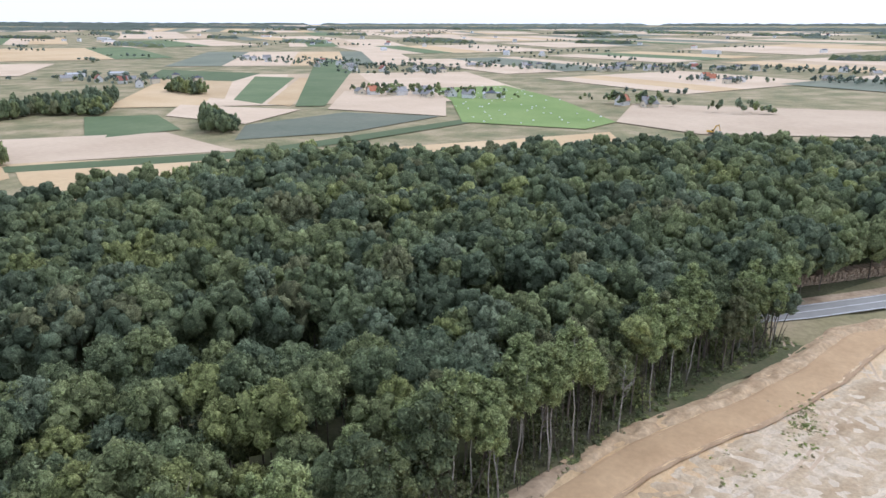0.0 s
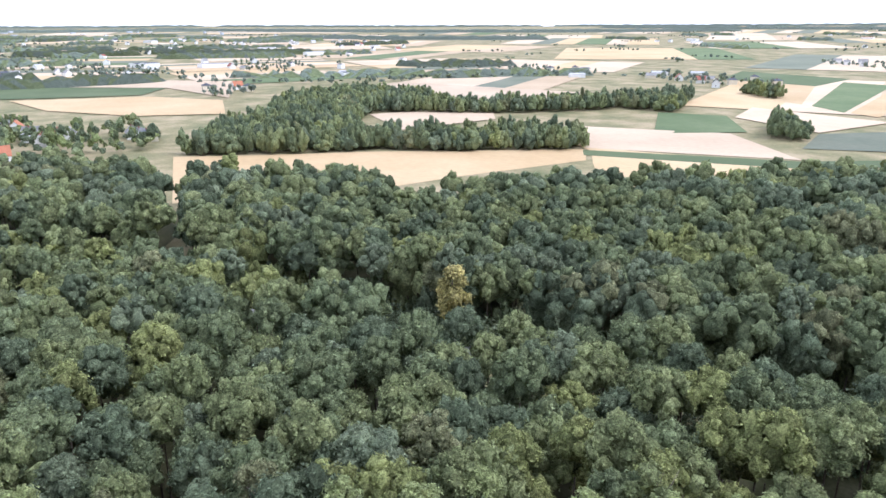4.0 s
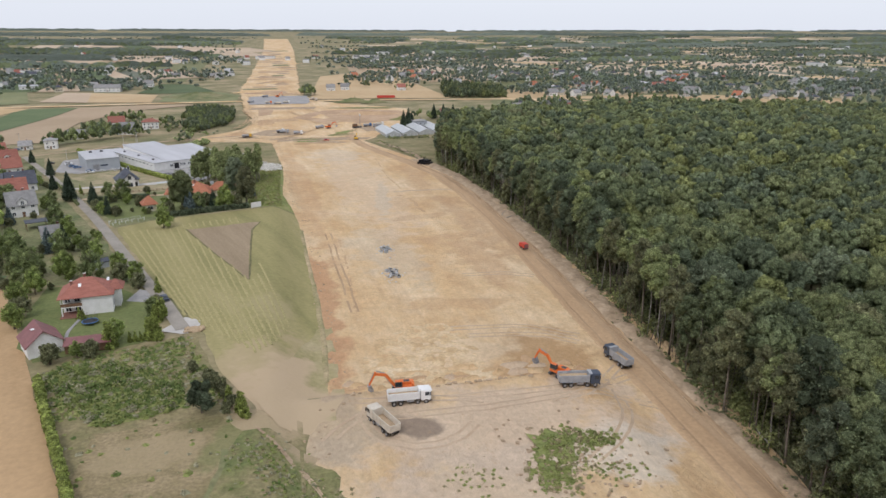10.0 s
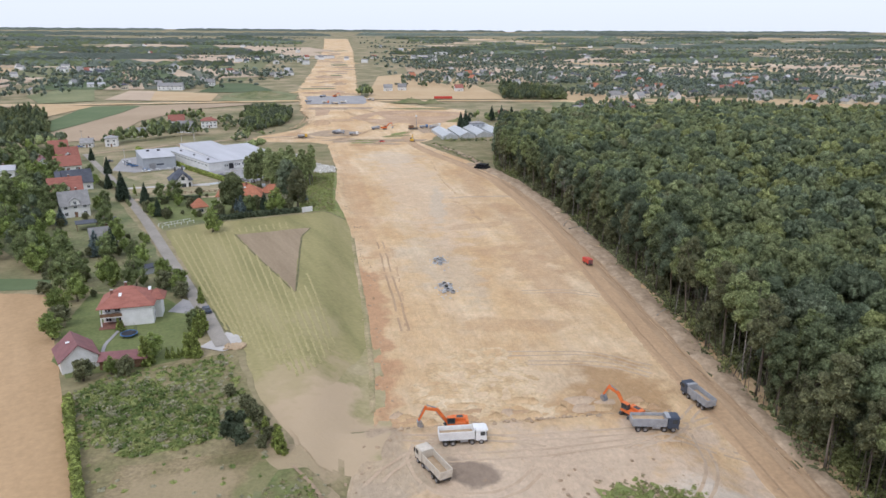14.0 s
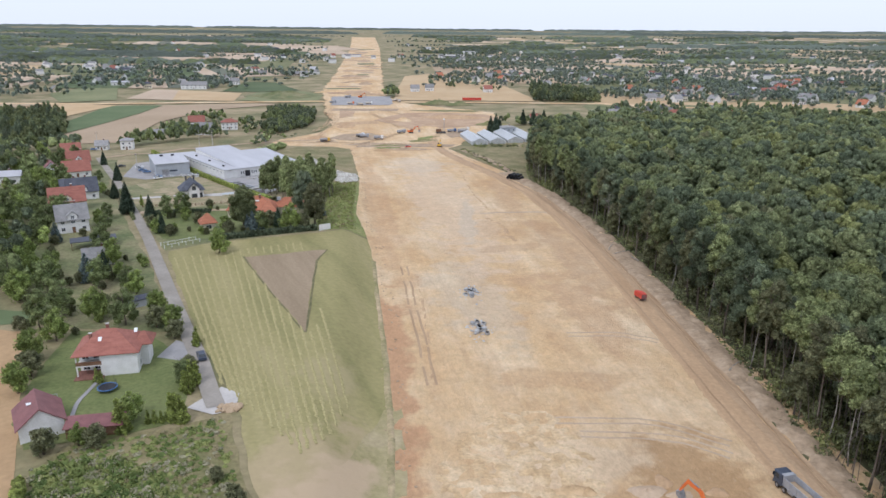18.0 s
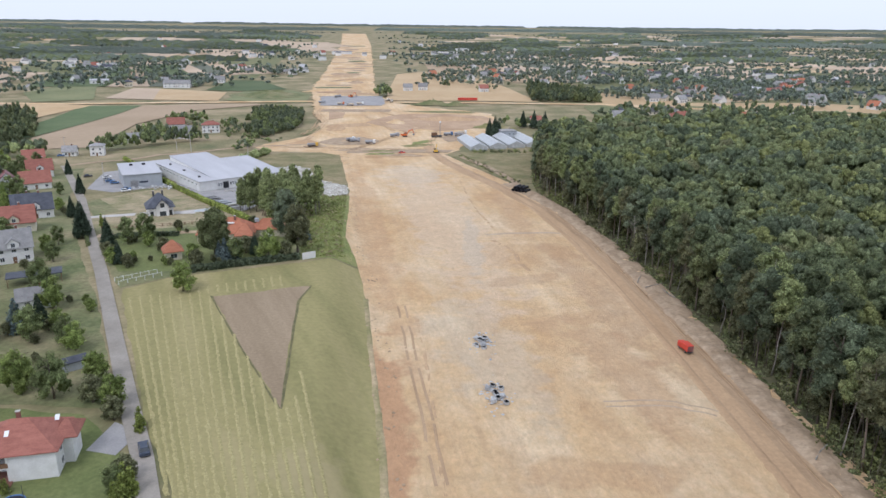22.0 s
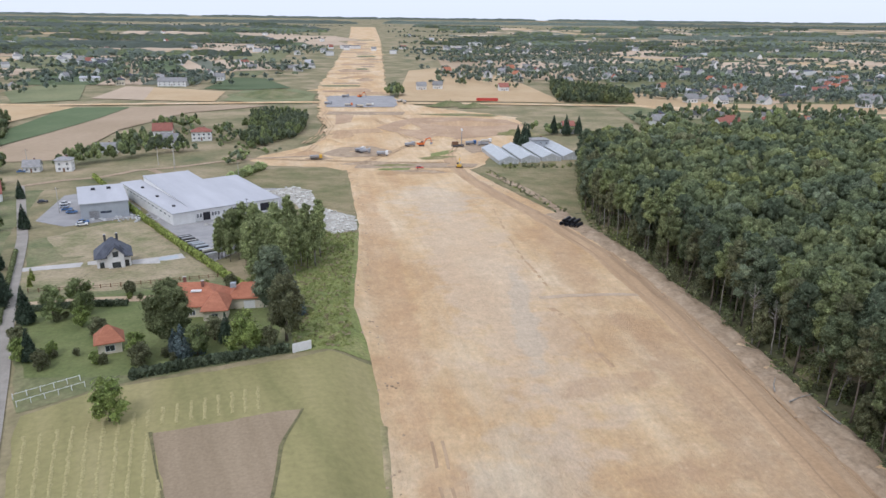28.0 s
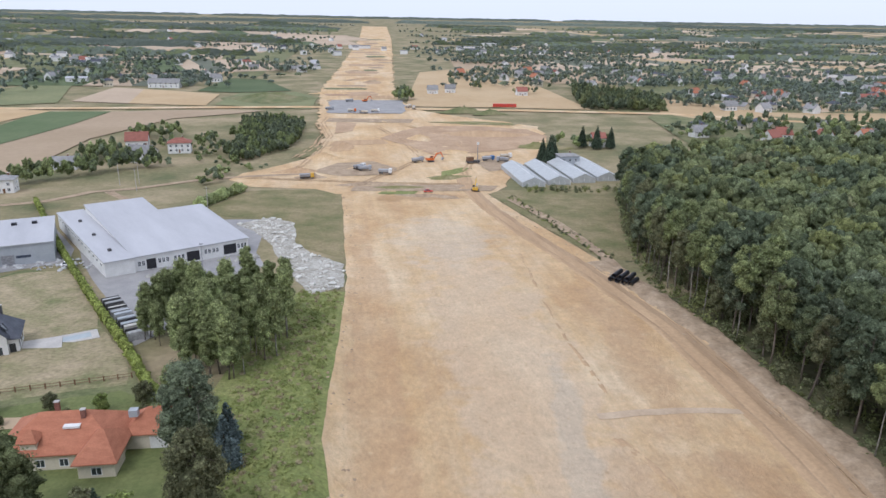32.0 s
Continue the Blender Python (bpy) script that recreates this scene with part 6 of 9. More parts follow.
def simple_house(name, label, x, y, turn, w, d, eave, ridge, wall="white_wall", roof="red_roof", hip=False, group="houses", windows=3, dormer=False):
    h = root(name, label, "house", x, y, turn, group)
    walls(h, wall, w, d, eave, None if hip else ridge)
    (hip_roof if hip else gable_roof)(h, roof, w, d, eave, ridge)
    chimney(h, w * 0.15, d * 0.12, eave + 0.5, ridge + 0.9)
    for i in range(windows):
        a = (i + 0.5) / windows * w - w / 2
        window(h, "s", a, 0.9, 1.3, 1.4, w / 2, d / 2)
        if eave > 4.5:
            window(h, "s", a, 3.5, 1.3, 1.4, w / 2, d / 2)
    for a in (-d * 0.2, d * 0.2):
        window(h, "e", a, 0.9, 1.2, 1.4, w / 2, d / 2)
        if not hip or eave > 4.5:
            window(h, "e", a * 0.7, 3.4, 1.1, 1.2, w / 2, d / 2)
    add_box(h, "door", "wood", -0.5, 0.5, -d / 2 - 0.06, -d / 2 + 0.05, 0.0, 2.1)
    if dormer:
        prism(h, "dormer", wall, [(-1.6, eave - 0.2), (1.6, eave - 0.2), (1.6, eave + 1.4), (0, eave + 2.7), (-1.6, eave + 1.4)], -0.2, 2.8).matrix_basis = Matrix.Translation((0, -d / 2 + 2.6, 0)) @ Matrix.Rotation(-math.pi / 2, 4, "Z")
        dr = gable_roof(h, roof, 3.3, 3.2, eave + 1.4, eave + 2.7, 0.3, name="dormer_roof")
        dr.matrix_basis = Matrix.Translation((0, -d / 2 + 1.5, 0.02)) @ Matrix.Rotation(math.pi / 2, 4, "Z")
        window(h, "s", 0, eave + 0.1, 1.2, 1.4, 1, d / 2 + 0.22)
    return h


def hedge(name, label, line, width, height, mat, seed=1, dense=9):
    """A clipped or growing hedge along a line, of leaf sprays round a solid core."""
    rg = np.random.default_rng(seed)
    P = np.array(line, float)
    q = np.r_[0, np.cumsum(np.linalg.norm(np.diff(P, axis=0), axis=1))]
    lobes = []
    for s in np.arange(0.4, q[-1], width * 0.55):
        x, y = float(np.interp(s, q, P[:, 0])), float(np.interp(s, q, P[:, 1]))
        for z in np.arange(width * 0.4, height, width * 0.7):
            lobes.append((x + rg.uniform(-0.15, 0.15), y + rg.uniform(-0.15, 0.15), ht(x, y) + min(z, height - width * 0.35), width * rg.uniform(0.48, 0.6)))
    v, f = join([cores(rg, lobes, 0.95), sprays(rg, lobes, len(lobes) * dense, 0.24 * width ** 0.5)])
    return tagged(new(name, mesh_mixed(name, v, f, [M[mat]])), label, "hedge")


def conifer(name, label, seed, height, radius, mat):
    """A cone of drooping whorls on a stem."""
    rg = np.random.default_rng(seed)
    r = tagged(new(name), label, "conifer")
    add_tube(r, "trunk", "bark", [(0, 0, -0.2), (0, 0, height * 0.9)], [0.16, 0.04], 6)
    lobes = []
    for z in np.linspace(0.12, 0.97, int(height * 1.6)):
        rr = radius * (1 - z) ** 0.85 + 0.12
        for a in range(max(3, int(rr * 5))):
            b = 6.28 * a / max(3, int(rr * 5)) + rg.uniform(-0.4, 0.4)
            lobes.append((rr * 0.72 * math.cos(b), rr * 0.72 * math.sin(b), z * height, 0.34 * rr + 0.18))
    v, f = join([cores(rg, lobes, 0.7, ICO1), sprays(rg, lobes, len(lobes) * 15, 0.24, 0.0)])
    c = new("crown", mesh_mixed("crown", v, f, [M[mat]]))
    c.parent = r
    return r

# ---- houses, halls and gardens on the west side ----
a = root("house", "white two-storey house with a red hipped roof and balcony", "house", -75.6, 155.8, 7)
walls(a, "white_wall", 8.2, 11, 5.6, x=2.9)
walls(a, "white_wall", 5.8, 7.4, 5.6, x=-4.1, y=1.8, name="wing_wall")
hip_roof(a, "red_roof", 14.2, 11.2, 5.6, 9.6)
hip_roof(a, "red_roof", 4.0, 6.0, 5.6, 7.6, 0.4, 7.6, 1.8, name="side_roof")
walls(a, "white_wall", 1.8, 5.4, 5.6, x=7.9, y=1.8, name="porch_wall")
add_box(a, "balcony", "white_wall", -7.0, -1.2, -5.5, -1.9, 2.7, 2.95)
add_box(a, "balcony_parapet", "wood", -7.0, -1.2, -5.5, -5.38, 2.95, 3.9)
add_box(a, "terrace", "brick", -7.4, -0.8, -7.2, -1.9, -0.6, 0.25)
for x in (-6.85, -1.4):
    add_box(a, "pillar", "white_wall", x - 0.15, x + 0.15, -5.45, -5.15, 0.25, 5.45)
chimney(a, -4.0, -1.0, 6.4, 9.2)
chimney(a, -0.5, 1.5, 8.0, 10.4)
for x, y, z in ((3.8, -3.6, 7.25), (5.6, 3.0, 7.6), (-1.6, -2.4, 8.1)):
    add_box(a, "roof_window", "frame_white", -0.4, 0.4, -0.6, 0.6, 0, 0.1, m=Matrix.Translation((x, y, z)) @ Matrix.Rotation(radians(34), 4, "X"))
for at in (-2.2, 2.4):
    window(a, "e", at, 0.9, 1.5, 1.5, 4.1, 5.5, x=2.9)
    window(a, "e", at, 3.5, 1.3, 1.3, 4.1, 5.5, x=2.9)
for at in (-5.6, -3.0):
    window(a, "s", at + 4.1, 0.4, 1.6, 2.0, 2.9, 3.7, x=-4.1, y=1.8)
    window(a, "s", at + 4.1, 3.1, 1.6, 2.0, 2.9, 3.7, x=-4.1, y=1.8)

a.scale = (0.86, 0.86, 0.9)

b = root("garden_house", "white outbuilding with a maroon sheet-metal gable roof", "outbuilding", -80, 131, 118)
walls(b, "white_wall", 8.2, 7.2, 3.0, 5.9)
gable_roof(b, "maroon_roof", 8.2, 7.2, 3.0, 5.9, 0.5)
add_box(b, "skylight", "frame_white", -0.4, 0.4, 0.9, 1.7, 5.3, 5.42)
window(b, "w", 0, 1.0, 1.2, 1.2, 4.1, 3.6)
c = root("shed", "long low garden shed with a maroon roof", "shed", -69.5, 128.6, 5)
walls(c, "wood", 9.4, 2.6, 2.2)
w_, f_ = slab([(-5, -1.8, 2.2), (5, -1.8, 2.2), (5, 1.8, 2.9), (-5, 1.8, 2.9)], [(0, 1, 2, 3)], 0.12)
poly_part(c, "roof", "maroon_roof", w_, f_)

t = root("trampoline", "round blue garden trampoline with a safety net", "trampoline", -73, 144.6)
add_tube(t, "mat", "black", [(0, 0, 0.78), (0, 0, 0.82)], [1.7, 1.7], 18)
for k in range(6):
    p = 6.28 * k / 6
    add_tube(t, "pole", "chassis", [(1.85 * math.cos(p), 1.85 * math.sin(p), 0), (1.85 * math.cos(p), 1.85 * math.sin(p), 2.7)], [0.04, 0.04], 6)
ring = [(1.85 * math.cos(6.2832 * k / 20), 1.85 * math.sin(6.2832 * k / 20), 0.82) for k in range(21)]
add_tube(t, "rim", "blue_paint", ring, [0.13] * 21, 6)
s = root("swing_frame", "green garden swing frame", "swing", -81.5, 139.5, 20)
for x in (-1.0, 1.0):
    for e in (-0.7, 0.7):
        add_tube(s, "leg", "steel", [(x, e, 0), (x, 0, 2.2)], [0.04, 0.04], 6)
add_tube(s, "beam", "steel", [(-1.05, 0, 2.2), (1.05, 0, 2.2)], [0.05, 0.05], 6)
sheet("pavement", [(-76.6, 149), (-77.5, 140), (-75.8, 131)], [(-75.8, 149), (-76.7, 140), (-75.0, 131)], 2, 2, M["paving"], 0.2, label="narrow paved garden path", category="path")
sh = root("shed", "small grey-roofed garden shed beside the lane", "shed", -81, 191, 35)
walls(sh, "grey_wall", 4.6, 2.4, 2.1)
gable_roof(sh, "dark_roof", 4.6, 2.4, 2.1, 2.8, 0.3)

# new house with dark roof, pool and fence
d = root("house", "new white house with a steep anthracite roof and front gable", "house", -101, 335, 20)
walls(d, "white_wall", 9.6, 9.0, 3.6)
hip_roof(d, "dark_roof", 9.6, 9.0, 3.6, 8.6, 0.7)
turned = Matrix.Rotation(-math.pi / 2, 4, "Z")
prism(d, "gable_wall", "white_wall", [(-2.3, -1.0), (2.3, -1.0), (2.3, 4.6), (0, 7.0), (-2.3, 4.6)], -1.0, 5.9).matrix_basis = Matrix.Translation((0.6, 0, 0)) @ turned
gr = gable_roof(d, "dark_roof", 6.6, 4.6, 4.6, 7.0, 0.45, name="gable_roof")
gr.matrix_basis = Matrix.Translation((0.6, -2.75, 0.04)) @ turned
for z, w in ((0.6, 2.2), (4.0, 1.4)):
    add_box(d, "window", "glass", 0.6 - w / 2, 0.6 + w / 2, -5.96, -5.86, z, z + 1.6)
    add_box(d, "window_frame", "chassis", 0.6 - w / 2 - 0.1, 0.6 + w / 2 + 0.1, -5.93, -5.85, z - 0.1, z + 1.7)
for x in (3.6, -3.4):
    add_box(d, "window", "glass", x - 0.6, x + 0.6, -4.58, -4.46, 0.3, 2.3)
for y in (-2.6, 0.4, 2.8):
    add_box(d, "window", "glass", 4.76, 4.86, y - 0.6, y + 0.6, 0.6, 2.2)
for x, y in ((-1.8, 1.2), (1.6, 1.6)):
    chimney(d, x, y, 6.0, 9.4, "chassis")
for k in range(3):
    add_box(d, "solar_panel", "glass", -0.8, 0.8, -0.9, 0.9, 0, 0.06, m=Matrix.Translation((2.6 - 0.05 * k + (k % 2) * 0.1, -2.0 + 1.9 * k - 1.4, 6.0)) @ Matrix.Rotation(radians(46), 4, "Y"))
add_box(d, "terrace", "concrete", 4.9, 13.0, -5.6, 1.0, -0.4, 0.16)
add_box(d, "path", "concrete", -7.6, -4.9, -5.2, 4.8, -0.4, 0.16)
pl = root("swimming_pool", "small rectangular pool with a pale stone rim", "pool", -87.3, 339.2, 27)
add_box(pl, "rim", "concrete", -6.2, 6.2, -2.6, 2.6, -0.4, 0.22)
add_box(pl, "water", "water", -4.4, 4.6, -1.4, 1.4, 0.1, 0.235)
fence = root("fence", "brown timber rail fence behind the orange-roofed house", "fence", -84, 311.5, 0)
ln = np.array([(-30, -5), (-12, -2.5), (4, 1.5), (20, 6.0)], float)
q = np.r_[0, np.cumsum(np.linalg.norm(np.diff(ln, axis=0), axis=1))]
prev = None
for s_ in np.arange(0, q[-1] + 0.1, 2.6):
    x, y = float(np.interp(s_, q, ln[:, 0])), float(np.interp(s_, q, ln[:, 1]))
    z = ht(x - 84, y + 311.5) - ht(-84, 311.5)
    add_box(fence, "post", "wood", x - 0.1, x + 0.1, y - 0.1, y + 0.1, z - 0.3, z + 1.3)
    if prev:
        for up in (0.5, 1.05):
            add_tube(fence, "rail", "wood", [(prev[0], prev[1], prev[2] + up), (x, y, z + up)], [0.06, 0.06], 4)
    prev = (x, y, z)

# orange-roofed house in the trees
o = root("house", "large house with a many-hipped orange tile roof", "house", -66.5, 289.5, 3)
walls(o, "cream_wall", 18, 11, 3.2)
hip_roof(o, "orange_roof", 18, 11, 3.2, 7.4)
walls(o, "cream_wall", 5.5, 5.0, 3.2, x=6.8, y=-6.0, name="wing_wall")
hip_roof(o, "orange_roof", 5.6, 9.0, 3.2, 6.2, 0.6, 6.8, -4.2, name="wing_roof")
walls(o, "cream_wall", 11, 6.4, 3.0, x=14.6, y=2.4, name="garage_wall")
hip_roof(o, "orange_roof", 11, 6.4, 3.0, 6.0, 0.5, 14.6, 2.4, name="garage_roof")
walls(o, "cream_wall", 2.4, 2.4, 5.2, x=-4, y=-4.0, name="dormer_wall")
hip_roof(o, "orange_roof", 2.4, 2.6, 5.2, 6.6, 0.3, -4, -4.0, name="dormer_roof")
chimney(o, -1.5, 1.2, 5.8, 8.6)
chimney(o, 3.2, -1.0, 5.8, 8.2)
add_box(o, "roof_terrace", "white_paint", 0.5, 3.0, -2.9, 0.3, 5.9, 6.25)
add_box(o, "satellite_box", "grey_wall", 9.6, 11.0, 0.4, 1.6, 5.4, 6.6)
for at in (-6.5, -2.5, 1.0):
    window(o, "s", at, 0.8, 1.4, 1.4, 9, 5.5)
window(o, "s", 0, 0.8, 1.6, 1.4, 2.75, 2.5, x=6.8, y=-6.0)
add_box(o, "garage_door", "white_paint", 12.8, 15.6, -0.88, -0.74, 0.0, 2.3)
p = root("pavilion", "small garden pavilion with an orange pyramid roof", "pavilion", -79, 266.5, 20)
walls(p, "cream_wall", 4.8, 4.8, 2.9)
hip_roof(p, "orange_roof", 4.9, 4.9, 2.9, 5.9, 0.7)
window(p, "s", 0, 0.7, 2.0, 1.5, 2.4, 2.4)
g = root("gate_wall", "white garden wall panel at the hedge's end", "wall panel", -36.6, 262.6, 26)
add_box(g, "panel", "white_wall", -2.2, 2.2, -0.12, 0.12, -0.6, 2.2)
sheet("pavement", [(-112, 293), (-96, 296), (-78, 297)], [(-112, 298), (-96, 301), (-78, 301)], 3, 3, M["crop_e"], 0.22, label="gravel drive to the orange-roofed house", category="drive")
tr = root("trellis", "white vine trellis in a vegetable garden", "trellis", -88, 242.5, 35)
for i in range(6):
    add_box(tr, "post", "frame_white", i * 2.4 - 0.06, i * 2.4 + 0.06, -0.06, 0.06, -0.5, 1.3)
    add_box(tr, "post", "frame_white", i * 2.4 - 0.06, i * 2.4 + 0.06, 3.34, 3.46, -0.5, 1.3)
for y in (0, 3.4):
    add_box(tr, "rail", "frame_white", -0.1, 12.1, y - 0.03, y + 0.03, 1.15, 1.22)

# row of houses west of the lane
simple_house("house", "white house with a red gable roof near the lane", -207, 473, 25, 11, 9, 4.2, 9.2, hip=False)
simple_house("house", "white house with a red roof and gabled dormer", -189, 437, 25, 12, 9.5, 4.0, 9.0, dormer=True)
simple_house("house", "white house with a wide red roof", -177, 403, 25, 13, 9, 3.6, 8.4)
simple_house("house", "white house with a dark slate-coloured roof", -148, 334, 25, 12, 10, 4.0, 9.2, roof="dark_roof", dormer=True)
simple_house("house", "white house with a dark roof and low eaves", -157, 345, 25, 9, 8, 3.4, 7.4, roof="dark_roof")
simple_house("house", "cream house with a red tiled roof and dormer", -144, 308, 22, 13, 10, 4.0, 9.0, wall="cream_wall", dormer=True)
simple_house("house", "white house with a grey-brown gable roof and balcony", -127, 269, 25, 10, 9, 5.0, 9.6, roof="grey_roof", dormer=True)
simple_house("house", "red-roofed house partly hidden by trees", -236, 430, 20, 12, 9, 4.5, 9.0)
simple_house("house", "low house with a pale sheet roof among trees", -205, 384, 15, 16, 10, 4.0, 6.0, roof="white_roof")
simple_house("house", "maroon-roofed house among garden trees", -190, 403, 115, 9, 8, 4.0, 8.2, roof="maroon_roof")
simple_house("cottage", "low cottage with a grey fibre roof", -104, 229, 22, 8.5, 6.5, 2.8, 5.0, roof="grey_roof", windows=2)
cp = root("carport", "flat-roofed dark carport with clutter below", "carport", -112, 247, 22)
add_box(cp, "roof", "dark_roof", -7, 7, -3, 3, 2.6, 2.85)
for x in (-6.6, 0, 6.6):
    for y in (-2.7, 2.7):
        add_box(cp, "post", "wood", x - 0.08, x + 0.08, y - 0.08, y + 0.08, -0.3, 2.6)
simple_house("house", "small white house at the lane's bend", -202, 512, 10, 8, 7, 3.2, 6.2, roof="grey_roof", windows=2)
simple_house("house", "white cube-shaped house with a grey roof", -186, 514, 10, 8, 8, 6.2, 7.6, roof="grey_roof", hip=True, windows=2)
simple_house("house", "white house with a grey hipped roof and dark window bands", -150, 592, -15, 13, 11, 5.2, 9.0, roof="grey_roof", windows=3)
simple_house("house", "two-storey white house with a flat red hipped roof", -137, 621, 10, 13, 9, 6.0, 8.4, hip=True, windows=4)
simple_house("house", "red-roofed house behind garden trees", -168, 640, 10, 13, 10, 4.0, 8.6)
simple_house("house", "low white house with a grey roof beside trees", -183, 569, 10, 12, 8, 3.6, 6.6, roof="grey_roof")
simple_house("farm_building", "long low building with an open arcaded front", -247, 980, 0, 32, 12, 5, 9.0, roof="grey_roof", windows=6)

# storage halls
hl = root("storage_hall", "long white hall with pale sheet roofs and dark loading doors", "hall", -96.5, 387, 33)


def block(parent, x0, x1, y0, y1, zf, zb, wall, roof, tag):
    prism(parent, tag + "wall", wall, [(y0, -1), (y1, -1), (y1, zb), (y0, zf)], x0, x1)
    w, f = slab([(x0 - 0.3, y0 - 0.4, zf + 0.25), (x1 + 0.3, y0 - 0.4, zf + 0.25), (x1 + 0.3, y1 + 0.4, zb + 0.25), (x0 - 0.3, y1 + 0.4, zb + 0.25)], [(0, 1, 2, 3)], 0.25)
    poly_part(parent, tag + "roof", roof, w, f)


block(hl, 0, 8.6, 0, 68, 4.6, 4.6, "white_wall", "white_roof", "wing_")
block(hl, 8.7, 29.0, 1.0, 64, 4.4, 7.2, "white_wall", "white_roof", "main_")
block(hl, 29.1, 45.0, 1.4, 45, 4.2, 6.4, "white_wall", "white_roof", "annex_")
for x, w in ((13.5, 2.8), (26.4, 4.0), (38.6, 4.2)):
    add_box(hl, "loading_door", "black", x - w / 2, x + w / 2, (1.0 if x < 29 else 1.4) - 0.1, 2.2, 0.0, 3.2)
for i, x in enumerate((10.0, 11.2, 16.0, 17.2, 18.4, 20.8, 22.0, 23.2, 30.6, 31.8, 33.2, 34.4, 41.6, 42.8, 43.8)):
    window(hl, "s", 0, 1.3, 0.9, 1.6, 1, 0, x=x, y=1.0 if x < 29 else 1.4)
for y in range(4, 66, 5):
    window(hl, "w", y, 2.6, 2.2, 0.9, 0, 1, x=0, y=0)
for y in (10, 30, 50):
    add_box(hl, "roof_vent", "chassis", 3.6, 4.6, y, y + 1.2, 4.8, 5.5)
h2 = root("warehouse", "grey metal-clad warehouse with a pale blue-white roof", "hall", -134.5, 398.2, 22)
block(h2, 0, 17.5, 0, 30, 6.4, 7.0, "grey_wall", "white_roof", "")
for x in (5, 11):
    add_box(h2, "roof_vent", "black", x, x + 1.6, 22, 23.2, 6.9, 7.9)
add_box(h2, "sign_board", "dark_paint", 7.0, 11.0, -0.12, 0.02, 2.2, 3.0)
add_box(h2, "loading_door", "steel", 3, 6.4, -0.1, 0.05, 0, 3.4)
pole = root("lamp_post", "tall steel lamp post in the yard", "lamp post", -68.5, 388)
add_tube(pole, "post", "steel", [(0, 0, 0), (0, 0, 10)], [0.12, 0.08], 8)
add_box(pole, "head", "chassis", -0.5, 0.5, -0.15, 0.15, 9.95, 10.15)
for x, y in ((-148, 411), (-141, 528), (-128.6, 514), (-132.5, 530), (-86, 470), (-208, 520)):
    up = root("utility_pole", "grey concrete utility pole with a cross-arm", "utility pole", x, y, 20, "utility poles")
    add_tube(up, "post", "concrete", [(0, 0, -0.3), (0, 0, 11)], [0.16, 0.1], 7)
    add_box(up, "cross_arm", "chassis", -1.1, 1.1, -0.07, 0.07, 10.2, 10.35)
for i in range(9):
    x, y = -86.5 + i * 1.85, 363.5 - i * 3.1
    sk = root("storage_crate", rng.choice(("grey open-topped storage crate in the yard", "grey stacked stone crate in the yard")), "crate", x, y, 33, "crates along the hedge")
    mt = rng.choice(("grey_wall", "stone", "chassis"))
    for q_ in ((-2.2, 2.2, -0.9, -0.75), (-2.2, 2.2, 0.75, 0.9)):
        add_box(sk, "side", mt, *q_, 0, 2.0)
    add_box(sk, "base", mt, -2.2, 2.2, -0.75, 0.75, 0, 0.2)
    add_box(sk, "stone_block", rng.choice(("stone", "marble", "grey_wall")), -2.0, 2.0, -0.65, 0.65, 0.2, rng.uniform(1.5, 2.6))
for i in range(5):
    x, y = -76 + i * 1.6, 378 - i * 3.0
    sk = root("storage_crate", "dark crate of stone slabs before the hall", "crate", x, y, 33, "crates along the hedge")
    add_box(sk, "base", "chassis", -1.6, 1.6, -0.8, 0.8, 0, 0.25)
    add_box(sk, "stone_block", rng.choice(("stone", "grey_wall")), -1.5, 1.5, -0.7, 0.7, 0.25, 2.1)


def rocks(name, spots, mat, label, category, seed=3):
    """Broken stones, joined. spots: x, y, size."""
    rg = np.random.default_rng(seed)
    pieces = []
    for x, y, s in spots:
        v = ICO1[0] * (1 + 0.25 * rg.normal(size=(len(ICO1[0]), 1))) * s * (1, 1, 0.6)
        pieces.append((v + (x, y, ht(x, y) + 0.1 + s * 0.2), np.concatenate([ICO1[1], ICO1[1][:, 2:]], 1)))
    v, f = join(pieces)
    return tagged(new(name, mesh_mixed(name, v, f, [M[mat]])), label, category, kind="stuff")


RUBBLE = [(-71, 450), (-60, 461), (-49, 452), (-45, 423), (-38, 410), (-27, 398), (-26, 376), (-35, 369), (-44, 390), (-53, 420), (-62, 439)]
spots = []
while len(spots) < 170:
    x, y = rng.uniform(-71, -26), rng.uniform(369, 461)
    if inside(RUBBLE, x, y):
        spots.append((x, y, rng.choice((0.3, 0.5, 0.7, 1.1))))
rocks("stone_rubble", spots, "marble", "heaps of pale broken stone beside the yard", "rubble")
spots = [(-119 + rng.uniform(-12, 14), 399 + rng.uniform(-5, 5) + 0.3 * k % 3, rng.choice((0.3, 0.5, 0.8))) for k in range(90)]
rocks("scrap", spots, "stone", "stacks of scrap and stone offcuts in the yard", "scrap", 4)
spots = [(x + rng.uniform(-2, 2), y + rng.uniform(-1.6, 1.6), rng.choice((0.3, 0.5, 0.7))) for x, y in ((-79, 392), (-73, 394), (-64, 400), (-61, 403), (-57, 407), (-83, 388)) for _ in range(14)]
rocks("stone_slabs", spots, "marble", "pale stone slabs and bags before the hall doors", "stone slabs", 5)
spots = [(-47.5 + rng.uniform(-2, 2), 135 + rng.uniform(-1.2, 1.2), rng.uniform(0.3, 0.9)) for _ in range(30)]
rocks("gravel_heap", spots, "load", "small heap of pale sand at the lane's end", "heap", 6)

